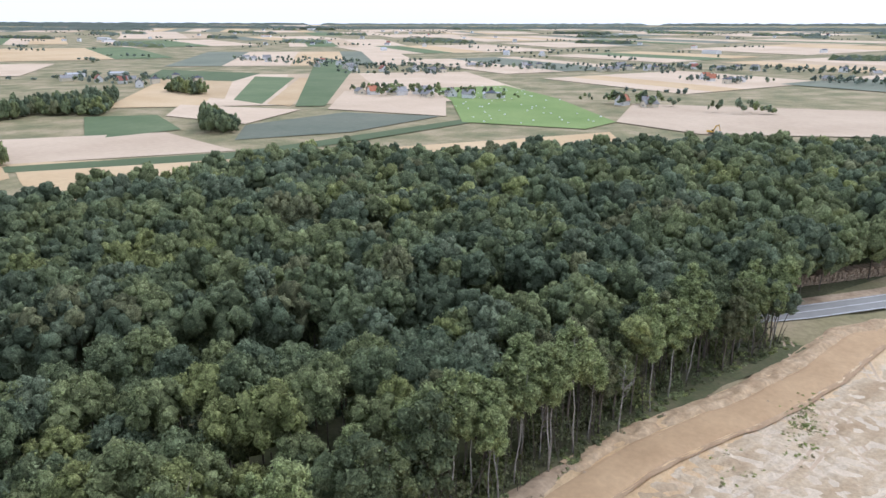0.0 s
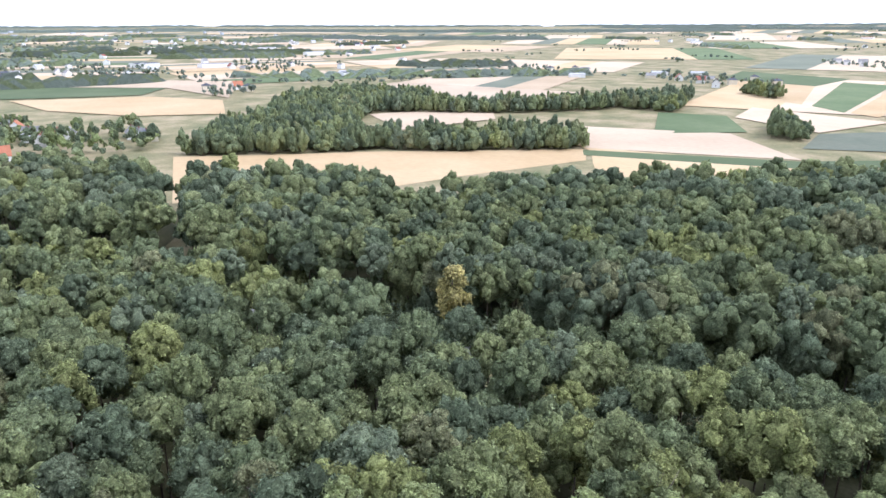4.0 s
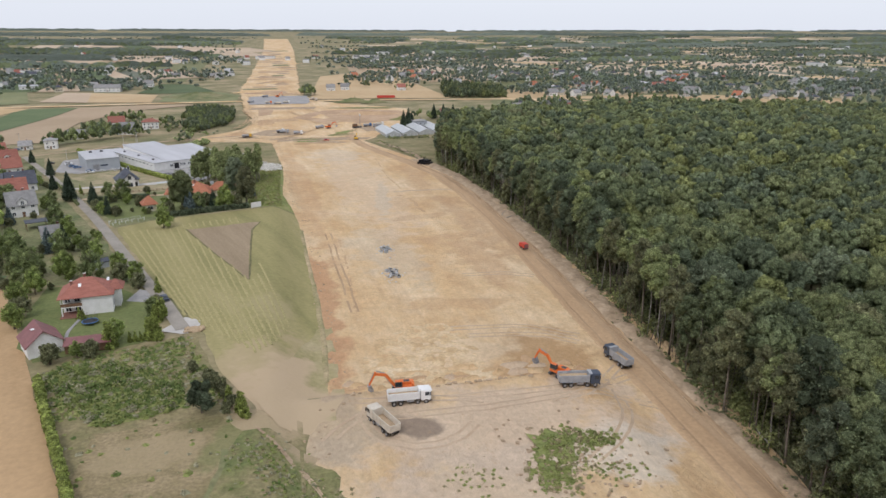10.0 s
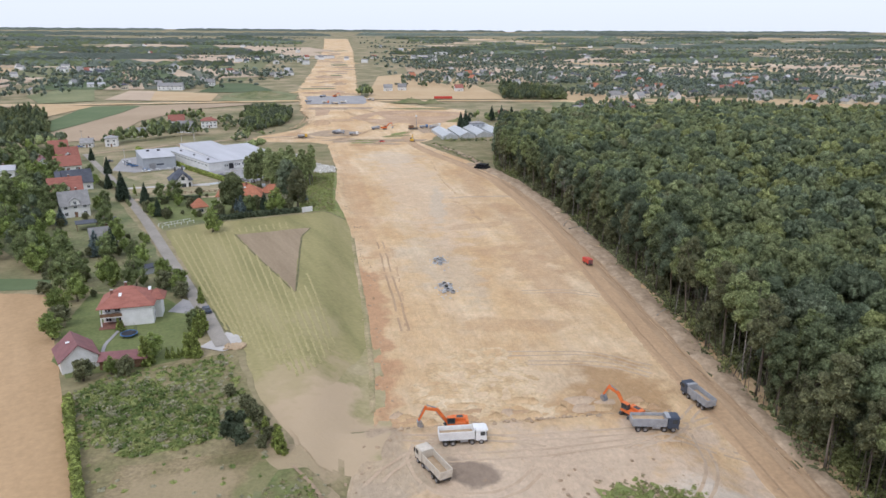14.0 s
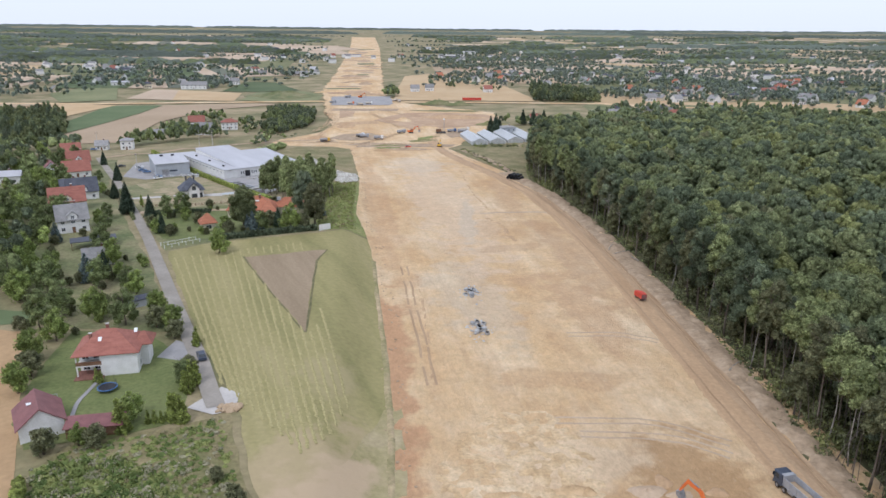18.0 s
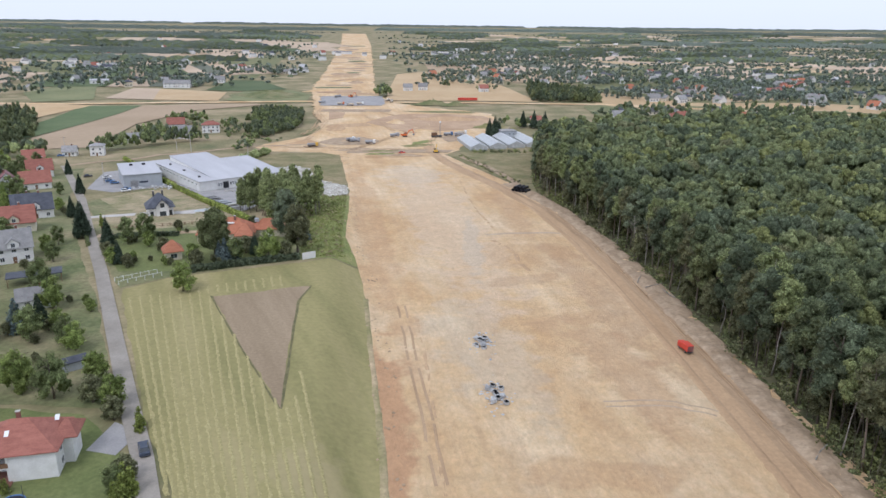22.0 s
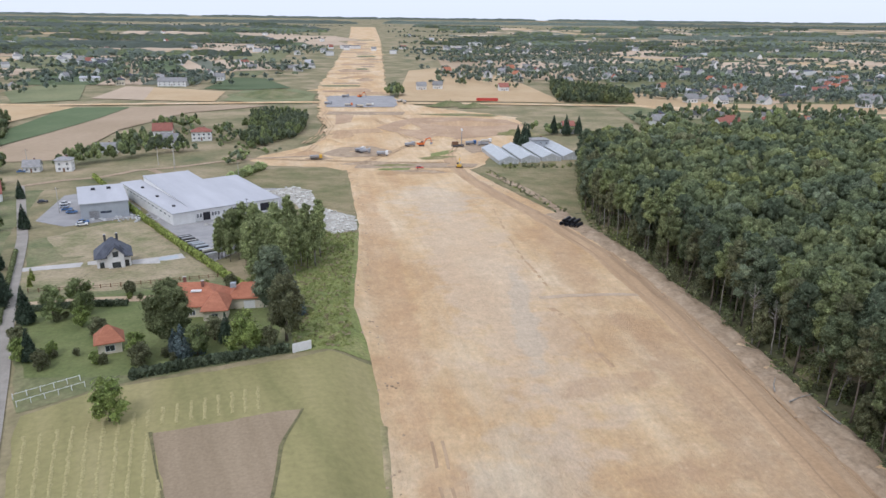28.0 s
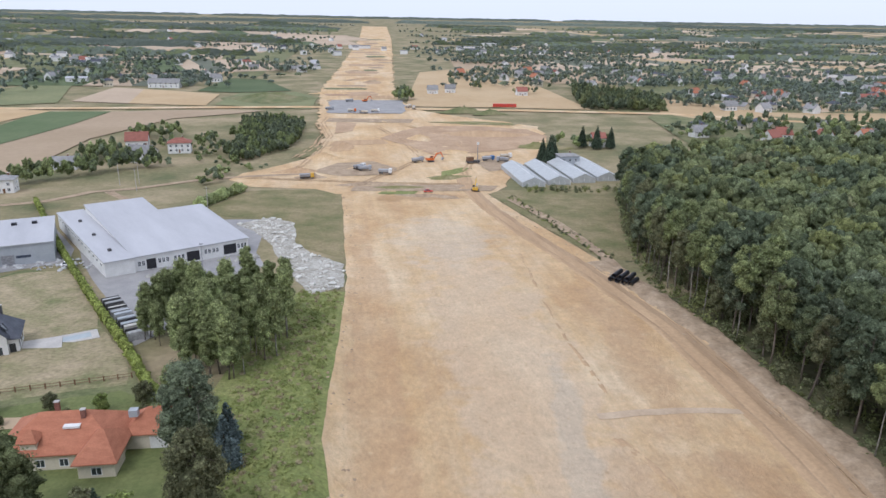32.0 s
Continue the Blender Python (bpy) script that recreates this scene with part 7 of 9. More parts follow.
# hedges, garden trees
hedge("hedge", "bright green thuja hedge beside the grain field", [(-75.5, 113), (-70, 98), (-62.5, 80), (-52, 52), (-47, 38)], 1.5, 2.5, "thuja", 1)
hedge("hedge", "dark clipped hedge behind the stubble field", [(-70, 252), (-60, 256), (-48, 260), (-39.2, 262.5)], 1.5, 2.0, "dark_oak_leaves", 2)
hedge("hedge", "long green hedge beside the storage yard", [(-163, 491), (-135, 440), (-109, 394.5), (-90, 362), (-72.5, 332.6), (-60, 310), (-52, 300)], 1.6, 2.2, "thuja", 3, 7)
hedge("hedge", "bright green bushy hedge beside the meadow", [(-92, 477), (-86, 496), (-80, 515)], 4.5, 3.6, "birch_leaves", 9)
hedge("hedge", "low garden hedge by the lane", [(-138, 352), (-122, 312), (-110, 282)], 1.0, 1.2, "hornbeam_leaves", 4)
hedge("hedge", "clipped hedge before the gravel drive", [(-108, 291), (-94, 294), (-84, 294)], 1.3, 1.6, "dark_oak_leaves", 5)

garden = []
for nm, seed, H, R, clear, leaf, label in (("garden_tree", 61, 9, 3.6, -0.7, "orchard_leaves", "round bright green garden tree"), ("garden_tree", 62, 11, 4.2, -0.8, "walnut_leaves", "broad dark green garden tree"), ("garden_tree", 63, 7, 2.8, -0.6, "orchard_leaves", "small leafy fruit tree"),
                                           ("garden_tree", 64, 12, 3.4, -0.6, "walnut_leaves", "tall grey-green garden tree"), ("garden_tree", 65, 5, 2.2, -0.4, "tired_olive_leaves", "low olive-green garden shrub tree"), ("garden_tree", 66, 10, 3.8, -0.8, "walnut_leaves", "dense dark garden tree")):
    garden.append(tagged(make_tree(nm, seed, H, R, clear, "bark", leaf, lobes=13, count=1000, size=0.25, limbs=5, trunk=0.18, fine=ICO1), label, "tree", "garden trees"))
spruce = tagged(conifer("spruce", "dark spruce in a garden", 71, 11, 2.6, "spruce"), group="garden conifers")
blue = tagged(conifer("blue_spruce", "silvery blue spruce by the hedge", 72, 8, 2.2, "blue_spruce"), group="garden conifers")
thuja = tagged(conifer("thuja", "slender columnar green thuja bush", 73, 4.6, 0.9, "thuja"), group="columnar thujas")
first = set()


def plant(ob, x, y, scale=1.0):
    if ob.name in first:
        return again(ob, x, y, rng.uniform(0, 6.28), scale)
    first.add(ob.name)
    return place(ob, x, y, rng.uniform(0, 6.28), scale)


for k, x, y, s in ((1, -97.7, 185.7, 0.9), (0, -88, 182, 1.0), (1, -80, 178, 0.9), (2, -93.8, 159.4, 1.1), (2, -90.2, 144.8, 1.0), (4, -91, 152, 1.2), (0, -93, 170, 0.9), (3, -99, 176, 0.9), (0, -84, 200, 0.8), (2, -74, 184, 1.0), (4, -72, 176, 1.2), (2, -67.5, 174, 1.0), (4, -66, 169, 1.0),
                   (1, -119, 204, 1.0), (5, -108, 202, 1.0), (0, -99, 226, 1.0), (3, -104, 232, 1.0), (5, -96, 206, 0.9), (2, -92, 212, 0.8), (0, -64.5, 133, 0.62), (2, -71, 124.5, 0.6), (4, -76, 122.5, 1.0), (4, -68, 124, 0.9), (5, -58.5, 146, 0.55), (4, -58, 150, 0.9),
                   (0, -69, 236, 1.0), (5, -59, 261.5, 0.8), (0, -49, 262.5, 1.15), (4, -44, 263, 1.2), (3, -52, 300, 0.9), (4, -57, 270, 1.2), (2, -72, 262, 0.9), (4, -70, 258, 1.1),
                   (5, -93, 288, 1.0), (3, -98, 284, 0.8), (2, -90, 280, 0.8), (4, -84, 274, 1.0), (4, -100, 270, 1.0), (2, -96, 262, 0.8), (4, -90, 258, 0.9), (4, -60, 306, 0.9), (2, -66, 302, 0.6), (4, -86, 303, 0.8), (4, -76, 304, 0.7)):
    plant(garden[k], x, y, s)
LANE_HOUSES = ((-207, 473), (-189, 437), (-177, 403), (-148, 334), (-157, 345), (-144, 308), (-127, 269), (-104, 229), (-110, 246), (-205, 384), (-190, 403))
for k in range(112):
    while True:
        x, y = rng.uniform(-225, -84), rng.uniform(196, 480)
        lane = np.interp(y, [q[1] for q in LANE[::-1]], [q[0] for q in LANE[::-1]])
        if lane - 66 < x < lane - 6 and all(math.hypot(x - hx, y - hy) > 8.5 and math.hypot(x - hx - 5, y - hy + 10) > 9 for hx, hy in LANE_HOUSES):
            break
    plant(garden[rng.choice((0, 1, 2, 2, 3, 4, 5))], x, y, rng.uniform(0.55, 1.0) * (1.25 if x < lane - 34 else 1.0))
spots = []
while len(spots) < 150:
    y = rng.uniform(200, 490)
    x = float(np.interp(y, [q[1] for q in LANE[::-1]], [q[0] for q in LANE[::-1]])) - rng.uniform(30, 105)
    if all(math.hypot(x - hx, y - hy) > 9 and math.hypot(x - hx - 5, y - hy + 10) > 9 for hx, hy in LANE_HOUSES) and not (x > -125 and y < 200):
        spots.append((x, y, rng.uniform(2.6, 4.4), rng.uniform(6, 13)))
blob_trees("garden_grove", spots, "tangle of garden trees behind the houses of the lane", [M["walnut_leaves"], M["orchard_leaves"], LEAVES[2], LEAVES[5]], 31)
for _ in range(52):
    y = rng.uniform(172, 262)
    x = float(np.interp(y, [q[1] for q in LANE[::-1]], [q[0] for q in LANE[::-1]])) - rng.uniform(4, 46)
    if all(math.hypot(x - hx, y - hy) > 7 for hx, hy in ((-104, 229), (-110, 246), (-81, 191), (-75.6, 155.8), (-127, 269))) and not (x > -88 and y < 178):
        plant(garden[rng.choice((2, 4, 4, 4))], x, y, rng.uniform(0.35, 0.75))
for x, y, s in ((-97, 214, 0.8), (-118, 300, 1.1), (-116, 294, 1.2), (-104, 283, 0.9), (-94, 262, 0.7), (-54, 268, 0.7), (-150, 385, 0.9), (-133, 330, 0.8), (-176, 440, 0.8)):
    plant(spruce, x, y, s)
for x, y, s in ((-40, 104, 0.7), (-38.5, 101, 0.75), (-37, 98, 0.6), (-36, 95, 0.55), (-41.5, 107, 0.6), (-45, 112, 0.55), (-36.8, 92.6, 0.5)):
    plant(garden[4], x, y, s)
for x, y, s in ((-62, 261, 1.0), (-59, 263, 0.75), (-64, 262.5, 0.8), (-40, 283, 1.2), (-101, 211, 1.1), (-126, 252, 0.9), (-41, 290, 1.0)):
    plant(blue, x, y, s)
for x, y, s in ((-76.3, 148.2, 0.7), (-75.4, 148.1, 0.6), (-57.2, 132, 1.2), (-56.3, 131.4, 1.25), (-55.4, 131, 1.2), (-54.6, 130.8, 1.0), (-60, 131, 0.6), (-61.2, 131, 0.6), (-58.8, 131, 0.55), (-57.5, 143, 1.0), (-56.8, 144.5, 1.1), (-56.0, 146, 1.1), (-56.5, 142, 0.9), (-57.8, 148, 1.0), (-33.6, 91.2, 1.05), (-34.3, 92.4, 1.0), (-33.2, 90.2, 0.9), (-65.5, 129, 1.4), (-64.6, 128.2, 1.3), (-72, 127.2, 0.7), (-36.5, 96, 0.9), (-60.5, 166, 0.9), (-60, 164, 0.8), (-118, 318, 0.8), (-116, 312, 0.7)):
    plant(thuja, x, y, s)

for _ in range(34):
    while True:
        x, y = rng.uniform(-112, -46), rng.uniform(256, 300)
        if inside([(-110, 298), (-100, 272), (-92, 256), (-70, 255), (-48, 264), (-50, 296), (-66, 306)], x, y) and not (-92 < x < -58 and 268 < y < 298) and math.hypot(x + 98, y - 266) > 6:
            break
    plant(garden[rng.choice((2, 4, 4))], x, y, rng.uniform(0.3, 0.6))
# three big old trees round the orange-roofed house
for seed, x, y, H, R, leaf, label in ((67, -66.4, 268.2, 15.6, 5.6, "hornbeam_leaves", "big spreading oak before the orange-roofed house"), (68, -45.6, 285, 18, 5.4, "ash_leaves", "big dark grey-green tree beside the verge"), (69, -40.6, 268, 16.6, 4.8, "tired_olive_leaves", "tall olive-green tree at the hedge's end")):
    place(tagged(make_tree("old_tree", seed, H, R, 0.2, "bark", leaf, lobes=26, count=4200, size=0.24, limbs=9, trunk=0.3, fine=ICO2), label, "tree"), x, y)
# birch grove beside the cut
birch = tagged(make_tree("birch", 81, 18, 1.75, 4.5, "birch", "birch_leaves", lobes=16, count=1500, size=0.22, limbs=6, trunk=0.13, fine=ICO2), "slim birch with a pale stem in the grove", "tree", "birch grove")
aspen = tagged(make_tree("aspen", 82, 16.5, 1.9, 1.8, "bark", "birch_leaves", lobes=16, count=1500, size=0.22, limbs=6, trunk=0.14, fine=ICO2), "tall aspen in the grove beside the cut", "tree", "birch grove")
GROVE = [(-71, 338), (-62, 322), (-50, 312), (-40, 318), (-36, 335), (-38, 358), (-50, 362), (-62, 352)]
n_ = 0
while n_ < 84:
    x, y = rng.uniform(-72, -36), rng.uniform(310, 364)
    if inside(GROVE, x, y):
        plant(birch if x > -50 and rng.random() < 0.7 else aspen, x, y, rng.uniform(0.6, 1.05))
        n_ += 1

# weeds and scrub
PLOT = [(-76, 113), (-62, 82), (-48, 46), (-42, 60), (-33, 84), (-36, 96), (-42, 112), (-48, 132), (-56, 128), (-72, 124)]
spots_g, spots_d = [], []
bush = tagged(make_tree("bushy_tree", 91, 6.8, 3.0, 0.1, "bark", "dark_oak_leaves", lobes=10, count=900, size=0.22, limbs=4, trunk=0.14), "round dark green tree on the overgrown plot", "tree")
place(bush, -41.4, 93.6)
while len(spots_g) < 750:
    x, y = rng.uniform(-76, -32), rng.uniform(46, 132)
    if inside(PLOT, x, y) and (y > 96 or rng.random() < 0.05):
        (spots_g if rng.random() < (0.9 if x < -52 else 0.4) else spots_d).append((x, y, rng.uniform(0.35, 0.9), rng.choice((0.15, 0.25, 0.4, 0.7))))
LUSH = [(-76.5, 118), (-68, 103), (-60.5, 92), (-51, 94), (-45, 97), (-47, 106), (-57, 116), (-66, 121)]
while len(spots_g) < 1500:
    x, y = rng.uniform(-77, -45), rng.uniform(92, 121)
    if inside(LUSH, x, y):
        tall = 1.0 + 0.9 * noise.noise((x / 4, y / 4, 7.5))
        spots_g.append((x, y, rng.uniform(0.35, 1.0), tall * rng.choice((0.3, 0.6, 0.9, 1.3))))
low_growth("tall_weeds", spots_g, [M["scrub"], M["lush"], M["lush"], M["scrub"], M["lush"], M["greyish"]], "lush green weeds on the overgrown plot", 21, "weeds")
for _ in range(420):
    u, v = rng.random(), rng.gauss(0, 2.6)
    spots_d.append((-33 + 14 * u + v, 82 - 22 * u + v * 0.5, rng.uniform(0.3, 0.6), rng.choice((0.1, 0.15, 0.25, 0.4))))
low_growth("dry_weeds", spots_d, [M["dry"], M["scrub"], M["greyish"], M["lush"]], "dry brown stalks on the overgrown plot", 22, "weeds")
spots = []
VERGE = [(-38, 263), (-25, 266), (-27, 292), (-27, 372), (-38, 372), (-44, 345), (-44, 295)]
while len(spots) < 1800:
    x, y = rng.uniform(-45, -25), rng.uniform(263, 372)
    if inside(VERGE, x, y):
        spots.append((x, y, rng.uniform(0.35, 0.9), rng.choice((0.15, 0.25, 0.4, 0.8))))
low_growth("verge_weeds", spots, [M["scrub"], M["scrub"], M["scrub"], M["scrub"], M["dry"]], "lush weeds between the grove and the cut", 23, "weeds")
patch("ground", [(15.5, 60), (17.6, 63), (20.5, 61), (22.4, 66), (24, 67.5), (25.2, 72), (27.5, 74.5), (24.5, 75.6), (22, 78), (20.2, 75.4), (17.6, 76.8), (18.6, 72), (16.2, 69), (17.2, 65.5)], M["verge"], 0.55, 1.5, "patch of green weeds on the bare site", "weeds")
spots = []
for u in np.linspace(0, 1, 420):
    spots.append((17.5 + 7 * u + rng.gauss(0, 2.4), 61 + 15 * u + rng.gauss(0, 2.0), rng.uniform(0.3, 0.7), rng.choice((0.2, 0.3, 0.45, 0.7))))
spots += [(29.5 + rng.gauss(0, 2.4), 72.6 + rng.gauss(0, 1.3), 0.5, rng.choice((0.3, 0.45, 0.7))) for _ in range(130)] + [(27 + rng.gauss(0, 3), 64 + rng.gauss(0, 2), 0.4, 0.3) for _ in range(60)] + [(5 + rng.gauss(0, 3), 66 + rng.gauss(0, 2), 0.4, 0.25) for _ in range(40)]
spots += [(-25.5 + rng.gauss(0, 1.6), -169 + rng.gauss(0, 5), 0.4, rng.choice((0.15, 0.25, 0.35))) for _ in range(190)] + [(-16 + rng.gauss(0, 2.6), -148 + rng.gauss(0, 4), 0.3, 0.15) for _ in range(30)]
low_growth("site_weeds", spots, [M["scrub"], M["scrub"], M["scrub"], M["dry"]], "patches of green weeds on the bare site", 24, "weeds")
spots = [(float(np.interp(u, [0, 1], [44, 61])) + rng.uniform(-3, 3), float(np.interp(u, [0, 1], [500, 400])) + rng.uniform(-4, 4), 0.7, rng.choice((0.4, 0.7, 1.1))) for u in np.linspace(0, 1, 120)]
spots += [(rng.uniform(55, 100), rng.uniform(508, 519), 0.9, rng.choice((0.8, 1.4, 2.2))) for _ in range(60)]
low_growth("meadow_bushes", spots, [M["scrub"], M["oak_leaves"], M["tired_olive_leaves"]], "weeds and small bushes beside the track", 25, "weeds")

# straw swaths on the stubble
pieces = []
rg = np.random.default_rng(8)
APRON = [(-38, 108), (-28, 124), (-20, 150), (-10, 150), (-10, 80), (-40, 80)]
WEDGE = [(-61.5, 233), (-33, 239), (-33.5, 171), (-36, 171)]
for i in range(17):
    o = i * 2.55
    p0, p1 = np.array([-82 + o * 0.93, 232 + o * 0.36]), np.array([-50.5 + o * 0.80, 145 - o * 1.15])
    t_ = (p1 - p0) / np.linalg.norm(p1 - p0)
    s_ = np.array([-t_[1], t_[0]])
    n = int(np.linalg.norm(p1 - p0) / 0.9)
    rows = []
    for k in range(n + 1):
        c = p0 + (p1 - p0) * k / n + s_ * rg.normal() * 0.08
        if inside(WEDGE, c[0], c[1]) or inside(APRON, c[0], c[1]):
            rows.append(None)
            continue
        w = rg.uniform(0.28, 0.52)
        a_, b_ = c - s_ * w * rg.uniform(0.6, 1), c + s_ * w * rg.uniform(0.6, 1)
        rows.append([(a_[0], a_[1], ht(*a_) + 0.11), (c[0], c[1], ht(*c) + 0.2), (b_[0], b_[1], ht(*b_) + 0.11)])
    for a_, b_ in zip(rows, rows[1:]):
        if a_ and b_:
            pieces.append((np.array(a_ + b_), np.array([(0, 1, 4, 3), (1, 2, 5, 4)])))
v, f = join(pieces)
tagged(new("straw", mesh_mixed("straw", v, f, [M["straw"]])), "pale straw swaths left in rows on the stubble", "straw", kind="stuff")

# ---- machines and things on the building site ----
def wheel(parent, x, y, r, w):
    """Wheel with its axle along y: tyre and rim."""
    ty = add_tube(parent, "wheel", "rubber", [(x, y - w / 2, r), (x, y - w / 2 + 0.05, r), (x, y + w / 2 - 0.05, r), (x, y + w / 2, r)], [r * 0.9, r, r, r * 0.9], 14)
    add_tube(ty, "rim", "steel", [(x, y - w / 2 - 0.02, r), (x, y + w / 2 + 0.02, r)], [r * 0.55, r * 0.55], 10)


def tipper(name, label, x, y, turn, cab, bed, load=0.0):
    """Four-axle tipper lorry, front towards +x, 8.7 m long."""
    t = root(name, label, "lorry", x, y, turn, "tipper lorries", dz=0.15)
    add_box(t, "chassis", "chassis", -4.2, 4.1, -0.45, 0.45, 0.75, 1.1)
    for wx in (3.3, 1.6, -1.9, -3.25):
        for wy in (-1.05, 1.05):
            wheel(t, wx, wy, 0.52, 0.36 if wx > 0 else 0.5)
    c = prism(t, "cab", cab, [(-1.22, 0.75), (1.22, 0.75), (1.22, 2.75), (1.1, 3.0), (-1.1, 3.0), (-1.22, 2.75)], 2.25, 4.3, bevel=0.06)
    add_box(c, "windscreen", "glass", 4.29, 4.33, -1.05, 1.05, 1.75, 2.65)
    for sy in (-1, 1):
        add_box(c, "side_window", "glass", 3.1, 4.0, min(sy * 1.2, sy * 1.235), max(sy * 1.2, sy * 1.235), 1.8, 2.6)
        add_box(c, "mirror", "black", 4.15, 4.3, min(sy * 1.3, sy * 1.5), max(sy * 1.3, sy * 1.5), 1.9, 2.6)
        add_box(c, "headlight", "frame_white", 4.28, 4.34, min(sy * 0.75, sy * 1.1), max(sy * 0.75, sy * 1.1), 0.95, 1.15)
        add_box(t, "fuel_tank" if sy > 0 else "tool_box", "steel", -0.6, 0.9, min(sy * 0.6, sy * 1.2), max(sy * 0.6, sy * 1.2), 0.6, 1.1, bevel=0.05)
        add_box(t, "mudguard", "black", -3.9, -1.2, min(sy * 0.8, sy * 1.3), max(sy * 0.8, sy * 1.3), 1.08, 1.14)
    add_box(c, "sun_visor", cab, 4.2, 4.55, -1.1, 1.1, 2.68, 2.76)
    add_box(c, "grille", "black", 4.29, 4.33, -0.7, 0.7, 1.05, 1.6)
    add_box(t, "bumper", "chassis", 4.1, 4.42, -1.2, 1.2, 0.5, 0.85, bevel=0.04)
    b = add_box(t, "tipping_body", bed, -4.35, 2.05, -1.2, 1.2, 1.15, 1.32)
    for sy in (-1, 1):
        prism(b, "side_wall", bed, [(sy * 1.16, 1.3), (sy * 1.25, 2.75), (sy * 1.12, 2.75), (sy * 1.03, 1.3)], -4.35, 2.05)
        for k in range(5):
            add_box(b, "rib", bed, -4.2 + k * 1.5, -4.08 + k * 1.5, min(sy * 1.2, sy * 1.3), max(sy * 1.2, sy * 1.3), 1.3, 2.7)
    prism(b, "front_wall", bed, [(-1.2, 1.3), (1.2, 1.3), (1.22, 3.0), (-1.22, 3.0)], 1.93, 2.08)
    prism(b, "tailgate", bed, [(-1.15, 1.3), (1.15, 1.3), (1.2, 2.6), (-1.2, 2.6)], -4.42, -4.3)
    add_box(b, "canopy_lip", bed, 2.0, 2.7, -1.1, 1.1, 2.95, 3.03)
    z = 1.33 + load
    if load:
        v = [(-4.2, -1.0, z), (1.85, -1.0, z), (1.85, 1.0, z), (-4.2, 1.0, z), (-2.2, 0.1, z + 0.35), (0.4, -0.1, z + 0.3), (-4.2, -1.0, 1.33), (1.85, -1.0, 1.33), (1.85, 1.0, 1.33), (-4.2, 1.0, 1.33)]
        poly_part(b, "load", "load", v, [(0, 1, 5, 4), (1, 2, 5), (2, 3, 4, 5), (3, 0, 4), (0, 6, 7, 1), (1, 7, 8, 2), (2, 8, 9, 3), (3, 9, 6, 0)], "sandy load in the body")
    add_tube(t, "exhaust", "steel", [(2.12, -0.95, 1.0), (2.12, -0.95, 3.2)], [0.07, 0.07], 7)
    return t


tipper("tipper_lorry", "white four-axle tipper lorry beside an excavator", -1.4, 93.4, -1, "white_paint", "white_paint", 0.6)
tipper("tipper_lorry", "dusty beige tipper lorry with an empty body", -7.8, 85.2, 112, "beige_paint", "beige_paint", 0.2)
tipper("tipper_lorry", "silver-grey tipper lorry with a dark cab being loaded", 35.2, 93.0, -9, "dark_paint", "grey_paint", 0.9)
tipper("tipper_lorry", "silver-grey tipper lorry driving along the haul road", 50.7, 105.6, 98, "dark_paint", "grey_paint", 0.4)


